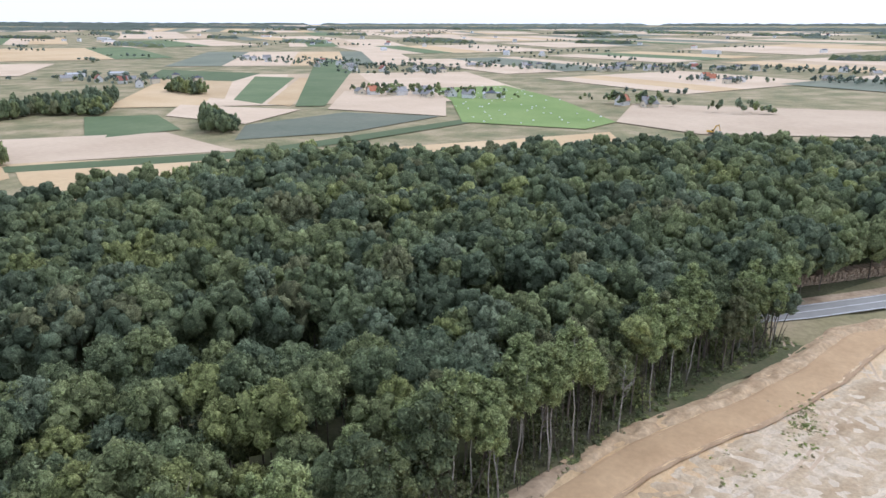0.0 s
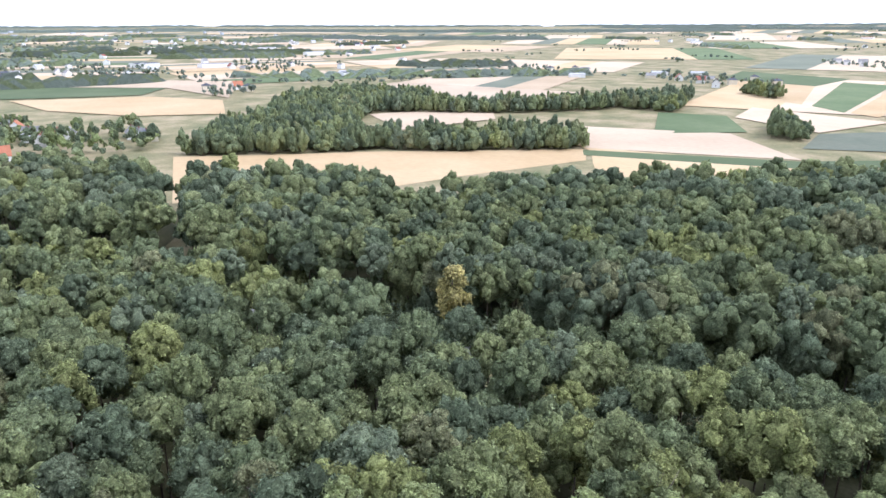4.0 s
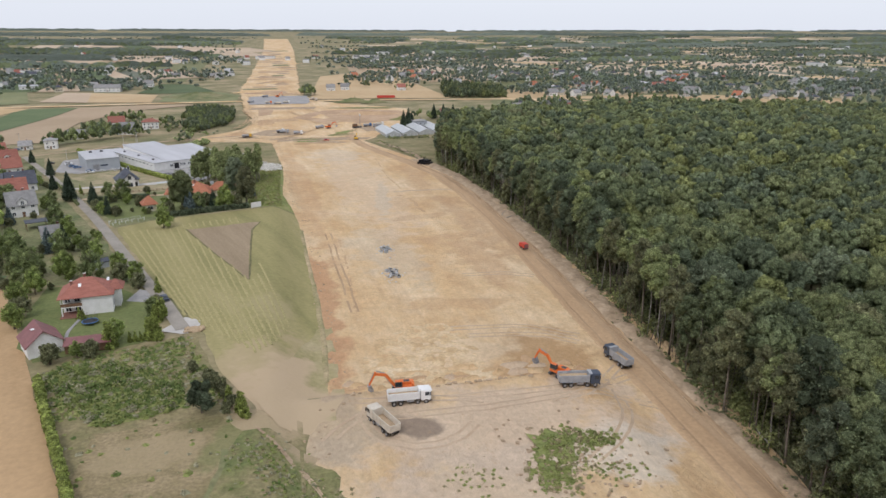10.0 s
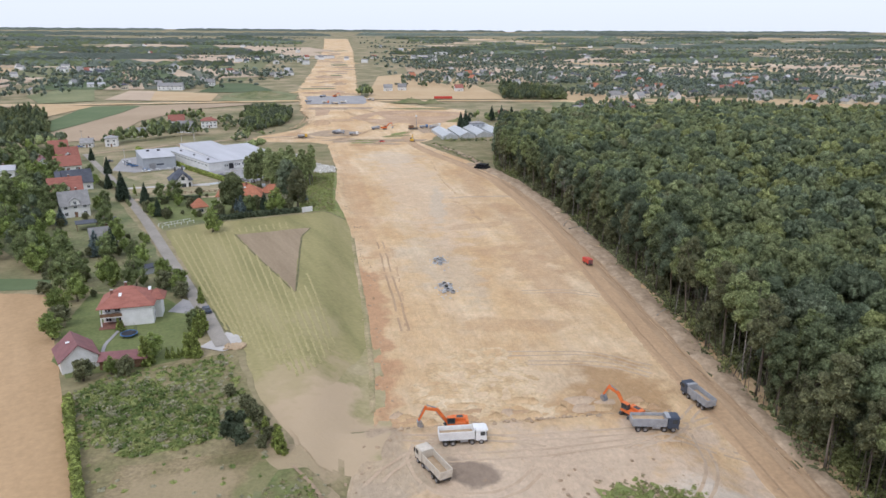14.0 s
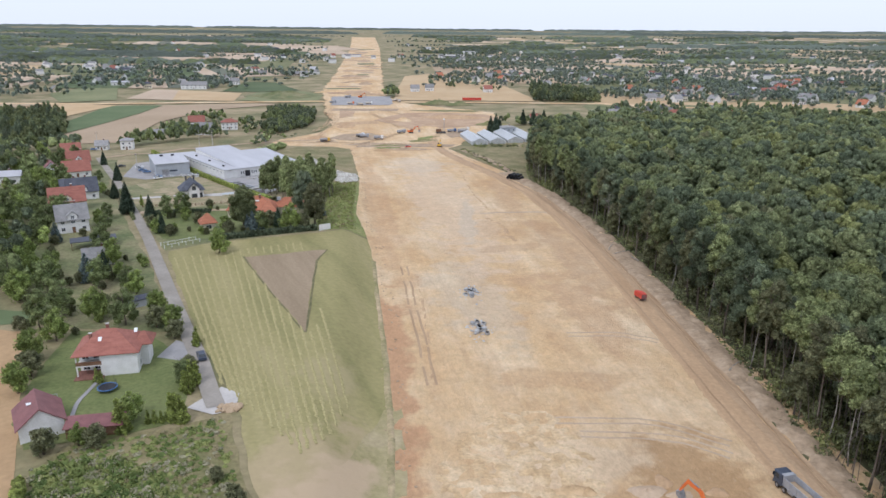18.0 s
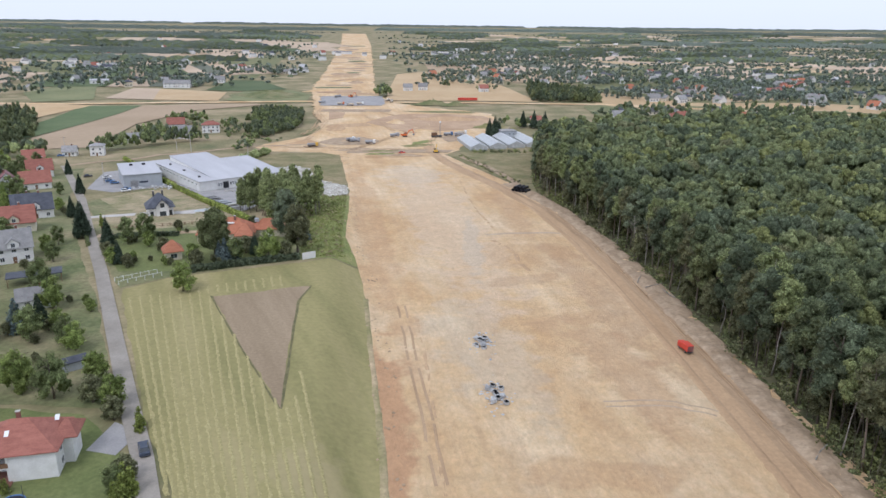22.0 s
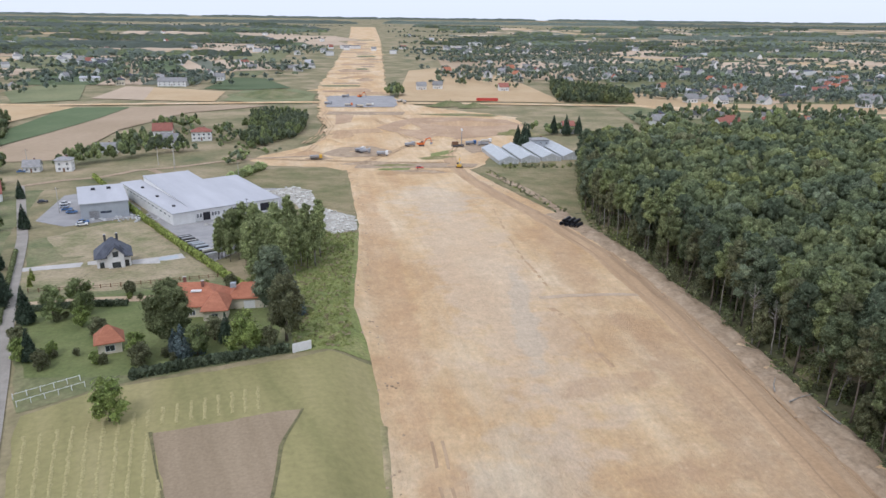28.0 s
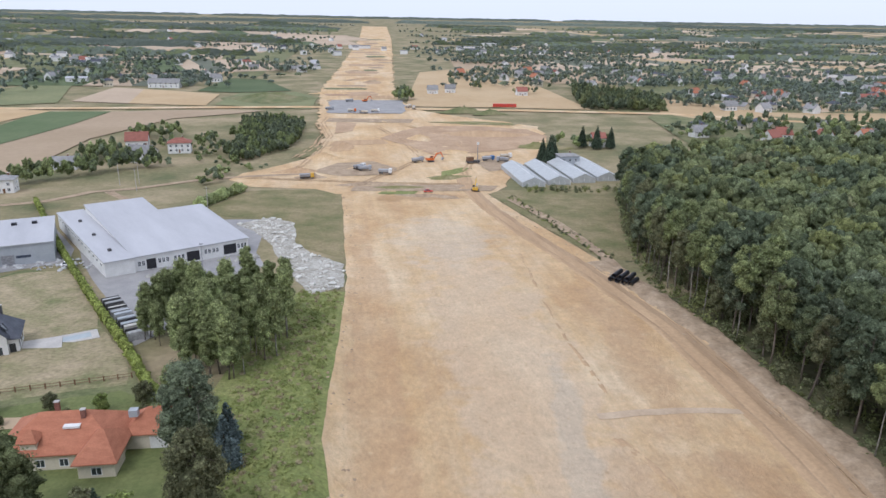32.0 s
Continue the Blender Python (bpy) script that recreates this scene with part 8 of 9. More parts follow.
def excavator(name, label, x, y, turn, swing, paint="orange_paint", reach=1.0, dz=0.1):
    """Crawler excavator; the boom points along +x of the turned upper part."""
    e = root(name, label, "excavator", x, y, turn, "excavators", dz=dz)
    for sy in (-1, 1):
        o = [(-1.9, 0.45), (-1.7, 0.12), (-1.4, 0.0), (1.4, 0.0), (1.7, 0.12), (1.9, 0.45), (1.75, 0.8), (1.45, 0.92), (-1.45, 0.92), (-1.75, 0.8)]
        tr = prism(e, "track", "chassis", [(a, b) for a, b in o], sy * 1.25 - 0.3, sy * 1.25 + 0.3)
        tr.matrix_basis = Matrix.Rotation(-math.pi / 2, 4, "Z")
        for k in range(9):
            add_box(tr, "track_shoe", "steel", sy * 1.25 - 0.33, sy * 1.25 + 0.33, -1.5 + k * 0.37, -1.3 + k * 0.37, 0.9, 0.96)
    add_box(e, "undercarriage", "chassis", -0.9, 0.9, -1.0, 1.0, 0.4, 1.05)
    m = Matrix.Rotation(radians(swing), 4, "Z")
    u = new("upper_body")
    bm = bmesh.new()
    box(bm, -2.4, 1.6, -1.35, 1.35, 1.1, 1.75)
    box(bm, -2.4, 0.4, -1.35, 0.15, 1.76, 2.35)
    bpy.data.objects.remove(u)
    u = part("upper_body", bm, M[paint], e)
    u.matrix_basis = m
    prism(u, "counterweight", paint, [(-1.35, 1.0), (1.35, 1.0), (1.35, 2.2), (1.0, 2.4), (-1.0, 2.4), (-1.35, 2.2)], -3.0, -2.41, bevel=0.05)
    add_box(u, "engine_grille", "chassis", -2.0, -0.6, -1.1, -0.1, 2.36, 2.4)
    cb = prism(u, "cab", "chassis", [(0.35, 1.77), (1.33, 1.77), (1.33, 3.0), (1.2, 3.1), (0.45, 3.1), (0.35, 3.0)], -0.1, 1.55)
    add_box(u, "cab_roof", paint, -0.15, 1.6, 0.32, 1.36, 3.1, 3.18)
    add_box(u, "cab_glass", "glass", 1.55, 1.58, 0.42, 1.26, 1.95, 2.95)
    add_box(u, "cab_glass", "glass", 0.1, 1.4, 1.34, 1.36, 2.05, 2.95)

    def beam(nm, a, b, w0, w1, t=0.22, mat=paint):
        a, b = np.array(a, float), np.array(b, float)
        d = (b - a) / np.linalg.norm(b - a)
        n = np.array([-d[1], d[0]])
        q = [a + n * w0, b + n * w1, b - n * w1, a - n * w0]
        bm = bmesh.new()
        lo, hi = [bm.verts.new((p[0], -t, p[1])) for p in q], [bm.verts.new((p[0], t, p[1])) for p in q]
        bm.faces.new(lo), bm.faces.new(hi[::-1])
        for i in range(4):
            bm.faces.new((lo[i], hi[i], hi[(i + 1) % 4], lo[(i + 1) % 4]))
        bmesh.ops.recalc_face_normals(bm, faces=bm.faces[:])
        return part(nm, bm, M[mat], u)
    R = reach
    beam("boom", (1.5, 1.6), (3.6, 4.6 * R), 0.3, 0.34)
    beam("boom_end", (3.6, 4.6 * R), (6.3, 5.0 * R), 0.34, 0.24)
    beam("stick", (6.0, 5.5 * R), (7.6, 2.2 * R), 0.26, 0.18, 0.18)
    for a, b in (((1.9, 1.5), (3.9, 4.2 * R)), ((3.9, 5.1 * R), (5.9, 5.8 * R)), ((6.5, 5.2 * R), (7.5, 3.0 * R))):
        beam("cylinder", a, b, 0.09, 0.07, 0.09, "steel")
    o = [(7.3, 2.3 * R), (8.0, 2.1 * R), (7.9, 1.2 * R), (7.2, 0.7 * R), (6.6, 0.9 * R), (6.9, 1.6 * R)]
    bk = prism(u, "bucket", "steel", o, -0.65, 0.65)
    bk.matrix_basis = Matrix(((0, 1, 0, 0), (1, 0, 0, 0), (0, 0, 1, 0), (0, 0, 0, 1)))
    for k in range(4):
        add_tube(bk, "tooth", "steel", [(-0.5 + k * 0.33, 6.75, 0.95 * R), (-0.5 + k * 0.33, 6.5, 0.7 * R)], [0.07, 0.03], 5)
    return e


excavator("excavator", "orange crawler excavator digging at the edge of the cut", -2.2, 98.4, 12, 166, reach=1.0).scale = (0.88, 0.88, 0.88)
excavator("excavator", "orange crawler excavator behind the loaded lorry", 32.6, 98.2, 20, 100, reach=0.9).scale = (0.88, 0.88, 0.88)

# red van on the haul road
r = root("red_van", "small red lorry with a box body on the haul road", "lorry", 58.2, 196.6, 96, dz=0.42)
add_box(r, "chassis", "chassis", -2.6, 2.6, -0.4, 0.4, 0.5, 0.8)
for wx in (1.8, -1.6):
    for wy in (-0.9, 0.9):
        wheel(r, wx, wy, 0.42, 0.3)
cb = prism(r, "cab", "red_paint", [(-1.02, 0.55), (1.02, 0.55), (1.02, 2.1), (0.9, 2.3), (-0.9, 2.3), (-1.02, 2.1)], 1.1, 2.85, bevel=0.06)
add_box(cb, "windscreen", "glass", 2.84, 2.88, -0.85, 0.85, 1.4, 2.1)
add_box(r, "box_body", "red_paint", -2.8, 0.95, -1.1, 1.1, 0.9, 2.75, bevel=0.07)
add_box(r, "rear_door", "maroon_roof", -2.84, -2.79, -0.95, 0.95, 1.0, 2.6)
add_box(r, "bumper", "chassis", -2.95, -2.8, -1.0, 1.0, 0.5, 0.7)
r.scale = (0.8, 0.8, 0.8)


def ring_pipe(name, label, x, y, turn, length, radius, wall, z=0.0, group="pipes", rough_ribs=True):
    """An open black drain pipe with ribs lying along its own x."""
    p = root(name, label, "pipe", x, y, turn, group, dz=0.3 + z)
    n, v, f = 24, [], []
    xs = np.linspace(-length / 2, length / 2, int(length / 0.25) + 1)
    for i, a in enumerate(xs):
        r_ = radius * (1.0 if i % 2 else 0.965)
        v += [(a, r_ * math.cos(6.2832 * k / n), radius + r_ * math.sin(6.2832 * k / n)) for k in range(n)]
    m = len(xs)
    for a in (xs[-1], xs[0]):
        v += [(a, (radius - wall) * math.cos(6.2832 * k / n), radius + (radius - wall) * math.sin(6.2832 * k / n)) for k in range(n)]
    for i in range(m + 1):
        for k in range(n):
            f.append((i * n + k, i * n + (k + 1) % n, (i + 1) * n + (k + 1) % n, (i + 1) * n + k))
    for k in range(n):
        f.append(((m + 1) * n + k, (m + 1) * n + (k + 1) % n, (k + 1) % n, k))
    poly_part(p, "pipe_wall", "black", v, f, smooth=True)
    return p


ring_pipe("culvert_pipe", "large black culvert pipe lying beside the haul road", 51.0, 43.0, 100, 6.4, 1.35, 0.09)
ring_pipe("culvert_pipe", "large black culvert pipe lying beside the haul road", 50.4, 32.0, 100, 6.4, 1.35, 0.09)
for i, (dx, z) in enumerate(((0, 0), (1.5, 0), (3.0, 0), (4.5, 0), (0.75, 1.27), (2.25, 1.27), (3.75, 1.27))):
    ring_pipe("drain_pipe", "black drain pipe in a stack by the forest corner", 55.6 + dx, 380.5 - dx * 1.1, 50, 6.0, 0.72, 0.06, z, "stacked drain pipes")

# concrete rings set down on the strip
for cx, cy, n in ((9.4, 206.2, 8), (8.2, 179.8, 9)):
    for i in range(n):
        x, y = cx + (i % 2) * 1.7 - 0.85 + rng.uniform(-0.9, 0.9), cy + (i // 2) * 1.8 - 3.4 + rng.uniform(-0.6, 0.6)
        g = root("concrete_ring", "grey concrete manhole ring set on the sand", "concrete ring", x, y, rng.uniform(0, 90), "concrete rings", dz=0.2)
        v, f = tube([(0, 0, 0), (0, 0, 0.6), (0, 0, 0.6), (0, 0, 0.12)], [0.66, 0.66, 0.5, 0.5], 16)
        rr = new("ring_wall", mesh_mixed("ring_wall", v, f[:48], [M["stone"]]))
        rr.parent = g
        if i % 3 == 0:
            add_tube(g, "cover", "stone", [(0, 0, 0.61), (0, 0, 0.72)], [0.6, 0.6], 16)
    rocks("concrete_rubble", [(cx + rng.gauss(0, 1.6), cy + rng.gauss(0, 3.2), rng.uniform(0.15, 0.4)) for _ in range(90)], "stone", "small concrete rubble round the rings", "rubble", int(cy))

# clods and stones over the site and its banks
spots = []
for _ in range(900):
    u = rng.random()
    y = rng.uniform(-240, 500)
    x = float(np.interp(y, [q[1] for q in EAST], [q[0] for q in EAST])) - rng.uniform(-1, 9) if u < 0.6 else float(np.interp(y, [q[1] for q in WEST], [q[0] for q in WEST])) + rng.uniform(-1, 5)
    spots.append((x, y, rng.uniform(0.12, 0.42)))
spots += [(rng.uniform(-14, 44), 101 + rng.gauss(0, 1.2), rng.uniform(0.15, 0.6)) for _ in range(160)]
spots += [(25 + rng.gauss(0, 7), 66 + rng.gauss(0, 7), rng.uniform(0.12, 0.45)) for _ in range(200)]
rocks("clods", spots, "berm", "clods of soil and stones on the banks", "clods", 9)


# tracks left by machines on the sand
def arc(cx, cy, r, a0, a1, n=14):
    return [(cx + r * math.cos(radians(a0 + (a1 - a0) * i / n)), cy + r * math.sin(radians(a0 + (a1 - a0) * i / n))) for i in range(n + 1)]


TRACKS = [arc(0, 88, 11, 150, 330), arc(2, 70, 24, 60, 150), arc(10, 96, 34, -65, -5), arc(38, 74, 16, 30, 130), [(-12, 96), (10, 93), (34, 93), (52, 99)], [(-8, 89), (14, 88), (36, 90), (50, 104)], [(46, 118), (38, 125), (20, 128)], [(48, 122), (36, 131), (16, 133)],
          [(-7, 150), (-7.5, 175), (-8.5, 205), (-9, 232)],
          [(52, 168), (44, 173), (30, 174)], [(-45, -150), (-30, -175), (-20, -210)], [(-55, -170), (-40, -190), (-33, -222)], [(-20, -120), (-38, -150), (-52, -170)], [(-5, -120), (-25, -150), (-35, -185)]]
for line in TRACKS:
    P = np.array(line, float)
    n = max(8, int(np.linalg.norm(np.diff(P, axis=0), axis=1).sum() / 6))
    q = np.linspace(0, len(P) - 1, n)
    L = [(float(np.interp(u, range(len(P)), P[:, 0])) + rng.uniform(-0.25, 0.25), float(np.interp(u, range(len(P)), P[:, 1])) + rng.uniform(-0.25, 0.25)) for u in q]
    for d in (-1.0, 1.0):
        sheet("trim", offset(L, d - 0.3), offset(L, d + 0.3), 1.2, 2, M["track"] if line[0][0] != -7 else M["rut"], 0.165, 0.32, None, True, label="shallow wheel track pressed into the sand", category="wheel track")


# heaps along the digging face and in the northern works
def mound(name, label, x, y, rx, ry, h, mat, seed, turn=0.0):
    rg = np.random.default_rng(seed)
    n, m = 20, 7
    v = [(0, 0, h)]
    for j in range(1, m + 1):
        u = j / m
        for k in range(n):
            a = 6.2832 * k / n
            w = 1 + 0.12 * math.sin(3 * a + seed) + 0.06 * rg.normal()
            v.append((rx * u * w * math.cos(a), ry * u * w * math.sin(a), h * (math.cos(u * math.pi) * 0.5 + 0.5) * (1 + 0.2 * rg.normal()) - (0.4 if j == m else 0)))
    f = [(0, 1 + k, 1 + (k + 1) % n) for k in range(n)]
    for j in range(m - 1):
        for k in range(n):
            a, b = 1 + j * n + k, 1 + j * n + (k + 1) % n
            f.append((a, a + n, b + n, b))
    bm = bmesh.new()
    q = [bm.verts.new(c) for c in v]
    for p in f:
        bm.faces.new([q[i] for i in p])
    bmesh.ops.recalc_face_normals(bm, faces=bm.faces[:])
    ob = part(name, bm, M[mat], None, smooth=True)
    ob.matrix_basis = Matrix.Translation((x, y, ht(x, y) + 0.15)) @ Matrix.Rotation(radians(turn), 4, "Z")
    return tagged(ob, label, "soil heap")


for i, (x, y, rx, ry, h, mt, lb) in enumerate(((-49, 600, 12, 7, 3.0, "sand_far", "sandy heap"), (-52, 545, 9, 5, 2.2, "berm", "grey soil heap"), (57, 806, 24, 8, 4.0, "grass", "overgrown soil bank"), (80, 796, 16, 7, 3.4, "grass", "overgrown soil bank"), (12, 672, 9, 14, 2.6, "sand_far", "sandy heap"),
                                                 (-122, 888, 46, 34, 5.0, "grass", "long green soil bank"), (60, 690, 40, 12, 2.4, "haul", "reddish soil bank"), (90, 640, 20, 9, 2.6, "weeds", "grassed soil heap"), (-20, 528, 20, 4, 1.2, "berm", "low soil ridge"), (8, 500, 18, 3.5, 1.0, "berm", "low brown soil ridge"),
                                                 (-60, 560, 14, 5, 2.0, "haul", "brown soil heap"), (30, 620, 14, 6, 1.6, "sand_far", "sandy heap"), (-6, 520, 16, 4, 0.8, "weeds", "grassed soil ridge"), (20, 545, 14, 5, 1.0, "weeds", "grassed soil ridge"), (-40, 640, 8, 20, 2.0, "haul", "brown soil bank"))):
    mound("earth_mound", lb + " in the northern earthworks", x, y, rx, ry, h, mt, i + 1, rng.uniform(-15, 15))
for i in range(26):
    mound("earth_mound", "lump of dug sand along the digging face", rng.uniform(-13, 43), 107 + rng.gauss(0, 2.2), rng.uniform(1.5, 4.5), rng.uniform(1, 2.4), rng.uniform(0.4, 1.0), rng.choice(("sand_far", "track", "haul")), 100 + i)
for i in range(16):
    mound("earth_mound", "ridge of spoil on the distant road works", rng.uniform(-70, -4), rng.uniform(900, 1900), rng.uniform(12, 30), rng.uniform(3, 6), rng.uniform(1.0, 2.2), rng.choice(("haul", "berm", "sand_far")), 40 + i)


def truck_far(x, y, turn, paint, label, name="parked_lorry"):
    t = root(name, label, "lorry", x, y, turn, "vehicles on the works", dz=0.55)
    add_box(t, "cab", paint, 1.9, 3.6, -1.2, 1.2, 0.7, 2.9, bevel=0.08)
    add_box(t, "windscreen", "glass", 3.6, 3.64, -1.0, 1.0, 1.7, 2.6)
    add_box(t, "body", rng.choice(("steel", "grey_paint", "beige_paint")), -3.6, 1.7, -1.2, 1.2, 1.1, 2.4, bevel=0.06)
    add_box(t, "chassis", "chassis", -3.5, 3.3, -0.5, 0.5, 0.6, 1.05)
    for wx in (2.7, -1.6, -2.8):
        for wy in (-1.0, 1.0):
            wheel(t, wx, wy, 0.5, 0.35)
    return t


def car(x, y, turn, paint, label, dz=0.25, name="car"):
    c = root(name, label, "car", x, y, turn, "parked cars", dz=dz)
    prism(c, "body", paint, [(-0.86, 0.3), (0.86, 0.3), (0.88, 0.75), (0.8, 0.9), (-0.8, 0.9), (-0.88, 0.75)], -2.1, 2.1, bevel=0.06)
    v = [(-1.7, -0.78, 0.88), (1.1, -0.78, 0.88), (1.1, 0.78, 0.88), (-1.7, 0.78, 0.88), (-1.2, -0.62, 1.45), (0.35, -0.62, 1.45), (0.35, 0.62, 1.45), (-1.2, 0.62, 1.45)]
    poly_part(c, "cabin_glass", "glass", v, [(0, 1, 5, 4), (1, 2, 6, 5), (2, 3, 7, 6), (3, 0, 4, 7), (4, 5, 6, 7)])
    add_box(c, "roof", paint, -1.2, 0.35, -0.63, 0.63, 1.45, 1.5)
    for wx in (1.3, -1.3):
        for wy in (-0.78, 0.78):
            wheel(c, wx, wy, 0.32, 0.2)
    return c


for x, y, tn, pt in ((-53, 541, 10, "yellow_paint"), (-27, 566, 40, "white_paint"), (-24, 562, 0, "grey_paint"), (-13, 553, -10, "white_paint"), (6, 587, 30, "grey_paint"), (48, 592, 15, "blue_paint"), (60, 600, 10, "white_paint"), (56, 588, 160, "grey_paint"), (-40, 800, 5, "orange_paint"), (-30, 792, 170, "grey_paint"), (-20, 800, 0, "white_paint"), (10, 830, 60, "beige_paint"), (14, 820, 80, "grey_paint"), (-45, 868, 10, "grey_paint"), (-60, 812, 0, "grey_paint")):
    truck_far(x, y, tn, pt, "work lorry standing on the northern earthworks")
excavator("excavator", "yellow excavator on the northern works", 30, 512, 0, 80, "yellow_paint")
excavator("excavator", "orange excavator by the distant gravel layer", 14, 590, 0, 20, "orange_paint")
excavator("excavator", "orange excavator far along the works", -30, 870, 0, 40, "orange_paint")
excavator("excavator", "yellow excavator behind the southern wood", 54, -566, 0, 150, "yellow_paint", 1.3)
car(7, 508, 5, "red_paint", "dark red car on the dirt crossing", 0.5)
car(-57.4, 157.5, 110, "dark_paint", "dark car parked at the lane's edge")
rig = root("drilling_rig", "brown drilling rig with a raised mast", "drilling rig", 38, 585, 20, dz=0.5)
add_box(rig, "base", "chassis", -4, 4, -1.4, 1.4, 0.3, 1.3)
add_box(rig, "cabin", "wood", -3.8, 0, -1.3, 1.3, 1.3, 3.4, bevel=0.08)
add_tube(rig, "mast", "steel", [(3, 0, 1.2), (3, 0, 10.5)], [0.3, 0.2], 6)
add_box(rig, "mast_head", "white_paint", 2.5, 3.5, -0.5, 0.5, 10.4, 11.8)
for wx in (-3, -1, 2, 3.2):
    for wy in (-1.3, 1.3):
        wheel(rig, wx, wy, 0.55, 0.4)
ct = root("freight_container", "long red freight container beside the field", "container", 100, 842, -3, dz=0.2)
add_box(ct, "shell", "red_paint", -11, 11, -1.3, 1.3, 0.1, 2.9)
for k in range(22):
    add_box(ct, "rib", "maroon_roof", -10.8 + k, -10.65 + k, -1.36, 1.36, 0.15, 2.85)
for i, (x, y, p_) in enumerate(((-163, 431, "black"), (-152, 427, "white_paint"), (-150, 421, "grey_paint"), (-147, 416, "blue_paint"), (-143, 410.5, "blue_paint"), (-132, 393, "blue_paint"), (-131, 389, "white_paint"), (-112, 399, "white_paint"), (-131, 452, "black"), (-129, 448, "grey_paint"), (-127, 444.5, "dark_paint"), (-125, 441, "white_paint"), (-58, 399, "black"), (-206, 507, "blue_paint"))):
    car(x, y, 20 + rng.uniform(-10, 10), p_, {"black": "black car parked in the yard", "white_paint": "white car parked in the yard", "grey_paint": "grey car parked in the yard", "blue_paint": "blue car parked in the yard", "dark_paint": "dark blue car parked in the yard"}[p_])

# greenhouses
for i in range(4):
    g = root("greenhouse", "long greenhouse with milky glass and a white frame", "greenhouse", 61 + i * 14.2, 523 + i * 4.6, 4, "greenhouses")
    prism(g, "glass_wall", "glasshouse", [(-6.0, -0.5), (6.0, -0.5), (6.0, 2.2), (0, 4.6), (-6.0, 2.2)], 0, 46).matrix_basis = Matrix.Rotation(math.pi / 2, 4, "Z")
    for sx in (-1, 1):
        for k in range(11):
            w, f = slab([(sx * 6.2, k * 4.2 + 0.05, 2.2), (sx * 6.2, k * 4.2 + 4.15, 2.2), (0.02 * sx, k * 4.2 + 4.15, 4.75), (0.02 * sx, k * 4.2 + 0.05, 4.75)], [(0, 1, 2, 3) if sx > 0 else (3, 2, 1, 0)], 0.06)
            poly_part(g, "roof_panel", "glasshouse", w, f)
    add_box(g, "ridge", "frame_white", -0.12, 0.12, 0, 46.2, 4.7, 4.85)
    for k in range(5):
        add_box(g, "mullion", "frame_white", -5.9 + k * 2.95 - 0.06, -5.9 + k * 2.95 + 0.06, -0.08, 0.02, 0, 2.2)
simple_house("house", "flat-roofed grey two-storey house behind the greenhouses", 92, 578, 5, 11, 9, 6.4, 7.4, wall="grey_wall", roof="grey_roof", hip=True, windows=3)
for x, y, s in ((84, 588, 1.5), (80, 590, 1.3), (88, 594, 1.2), (118, 640, 1.3), (126, 634, 1.4), (136, 636, 1.3)):
    plant(spruce, x, y, s)
simple_house("house", "white house between tall conifers", 130, 645, 0, 9, 8, 6, 9, windows=2)
for x, y, r_, lb in ((178, 590, "grey_roof", "white house with a grey roof beyond the forest"), (168, 580, "red_roof", "white house with a red roof beyond the forest"), (190, 578, "red_roof", "red-roofed house beyond the forest"), (205, 590, "grey_roof", "grey-roofed house beyond the forest"), (232, 592, "red_roof", "white house with a steep red roof beyond the forest"), (262, 600, "grey_roof", "house with a brown-grey roof beyond the forest"), (330, 610, "grey_roof", "pale low house beyond the forest"), (60, 960, "grey_roof", "long grey farmhouse in the northern field"), (40, 950, "grey_roof", "farm shed in the northern field"), (135, 940, "red_roof", "small farmhouse in the northern field")):
    simple_house("house", lb, x, y, rng.uniform(-20, 20), 11, 9, 4.5, 8.6, roof=r_, windows=2)
blob_trees("roadside_trees", cluster(215, 585, 60, 12, 30, (2.5, 4), (5, 9)) + cluster(120, 642, 20, 10, 12, (3, 4), (6, 10)) + cluster(330, 600, 90, 18, 50, (3, 5), (6, 11)) + belt((-192, 524), (-142, 580), 5, 1.5, (2.6, 4.0), (7, 12)) + cluster(-166, 592, 14, 10, 16, (2.5, 3.8), (6, 11)) + cluster(-128, 640, 8, 30, 14, (2, 3.2), (4, 8)) + cluster(-180, 608, 9, 18, 26, (2.4, 3.6), (6, 10)) + cluster(-139, 572, 8, 10, 12, (2, 3), (4, 7)) + cluster(-166, 676, 22, 14, 30, (2.5, 4), (6, 10)) + cluster(-150, 640, 10, 10, 10, (2, 3), (4, 7)) + cluster(-100, 543, 6, 16, 18, (1.8, 3.2), (3, 5.5)) + cluster(-118, 612, 4, 32, 18, (1.8, 3.0), (3, 6)) + belt((-110, 580), (-70, 560), 6, 6, (2, 3), (3, 5)) + cluster(6, 892, 8, 16, 24, (3, 5), (9, 14)) + cluster(90, 985, 6, 5, 7, (3, 4), (10, 15)) + cluster(140, 950, 14, 8, 10, (3, 4), (5, 8)) + cluster(-250, 505, 34, 24, 50, (3, 5), (7, 12)), "trees round the outlying houses", [M["walnut_leaves"], LEAVES[0], M["walnut_leaves"], LEAVES[2], M["birch_leaves"]], 14)

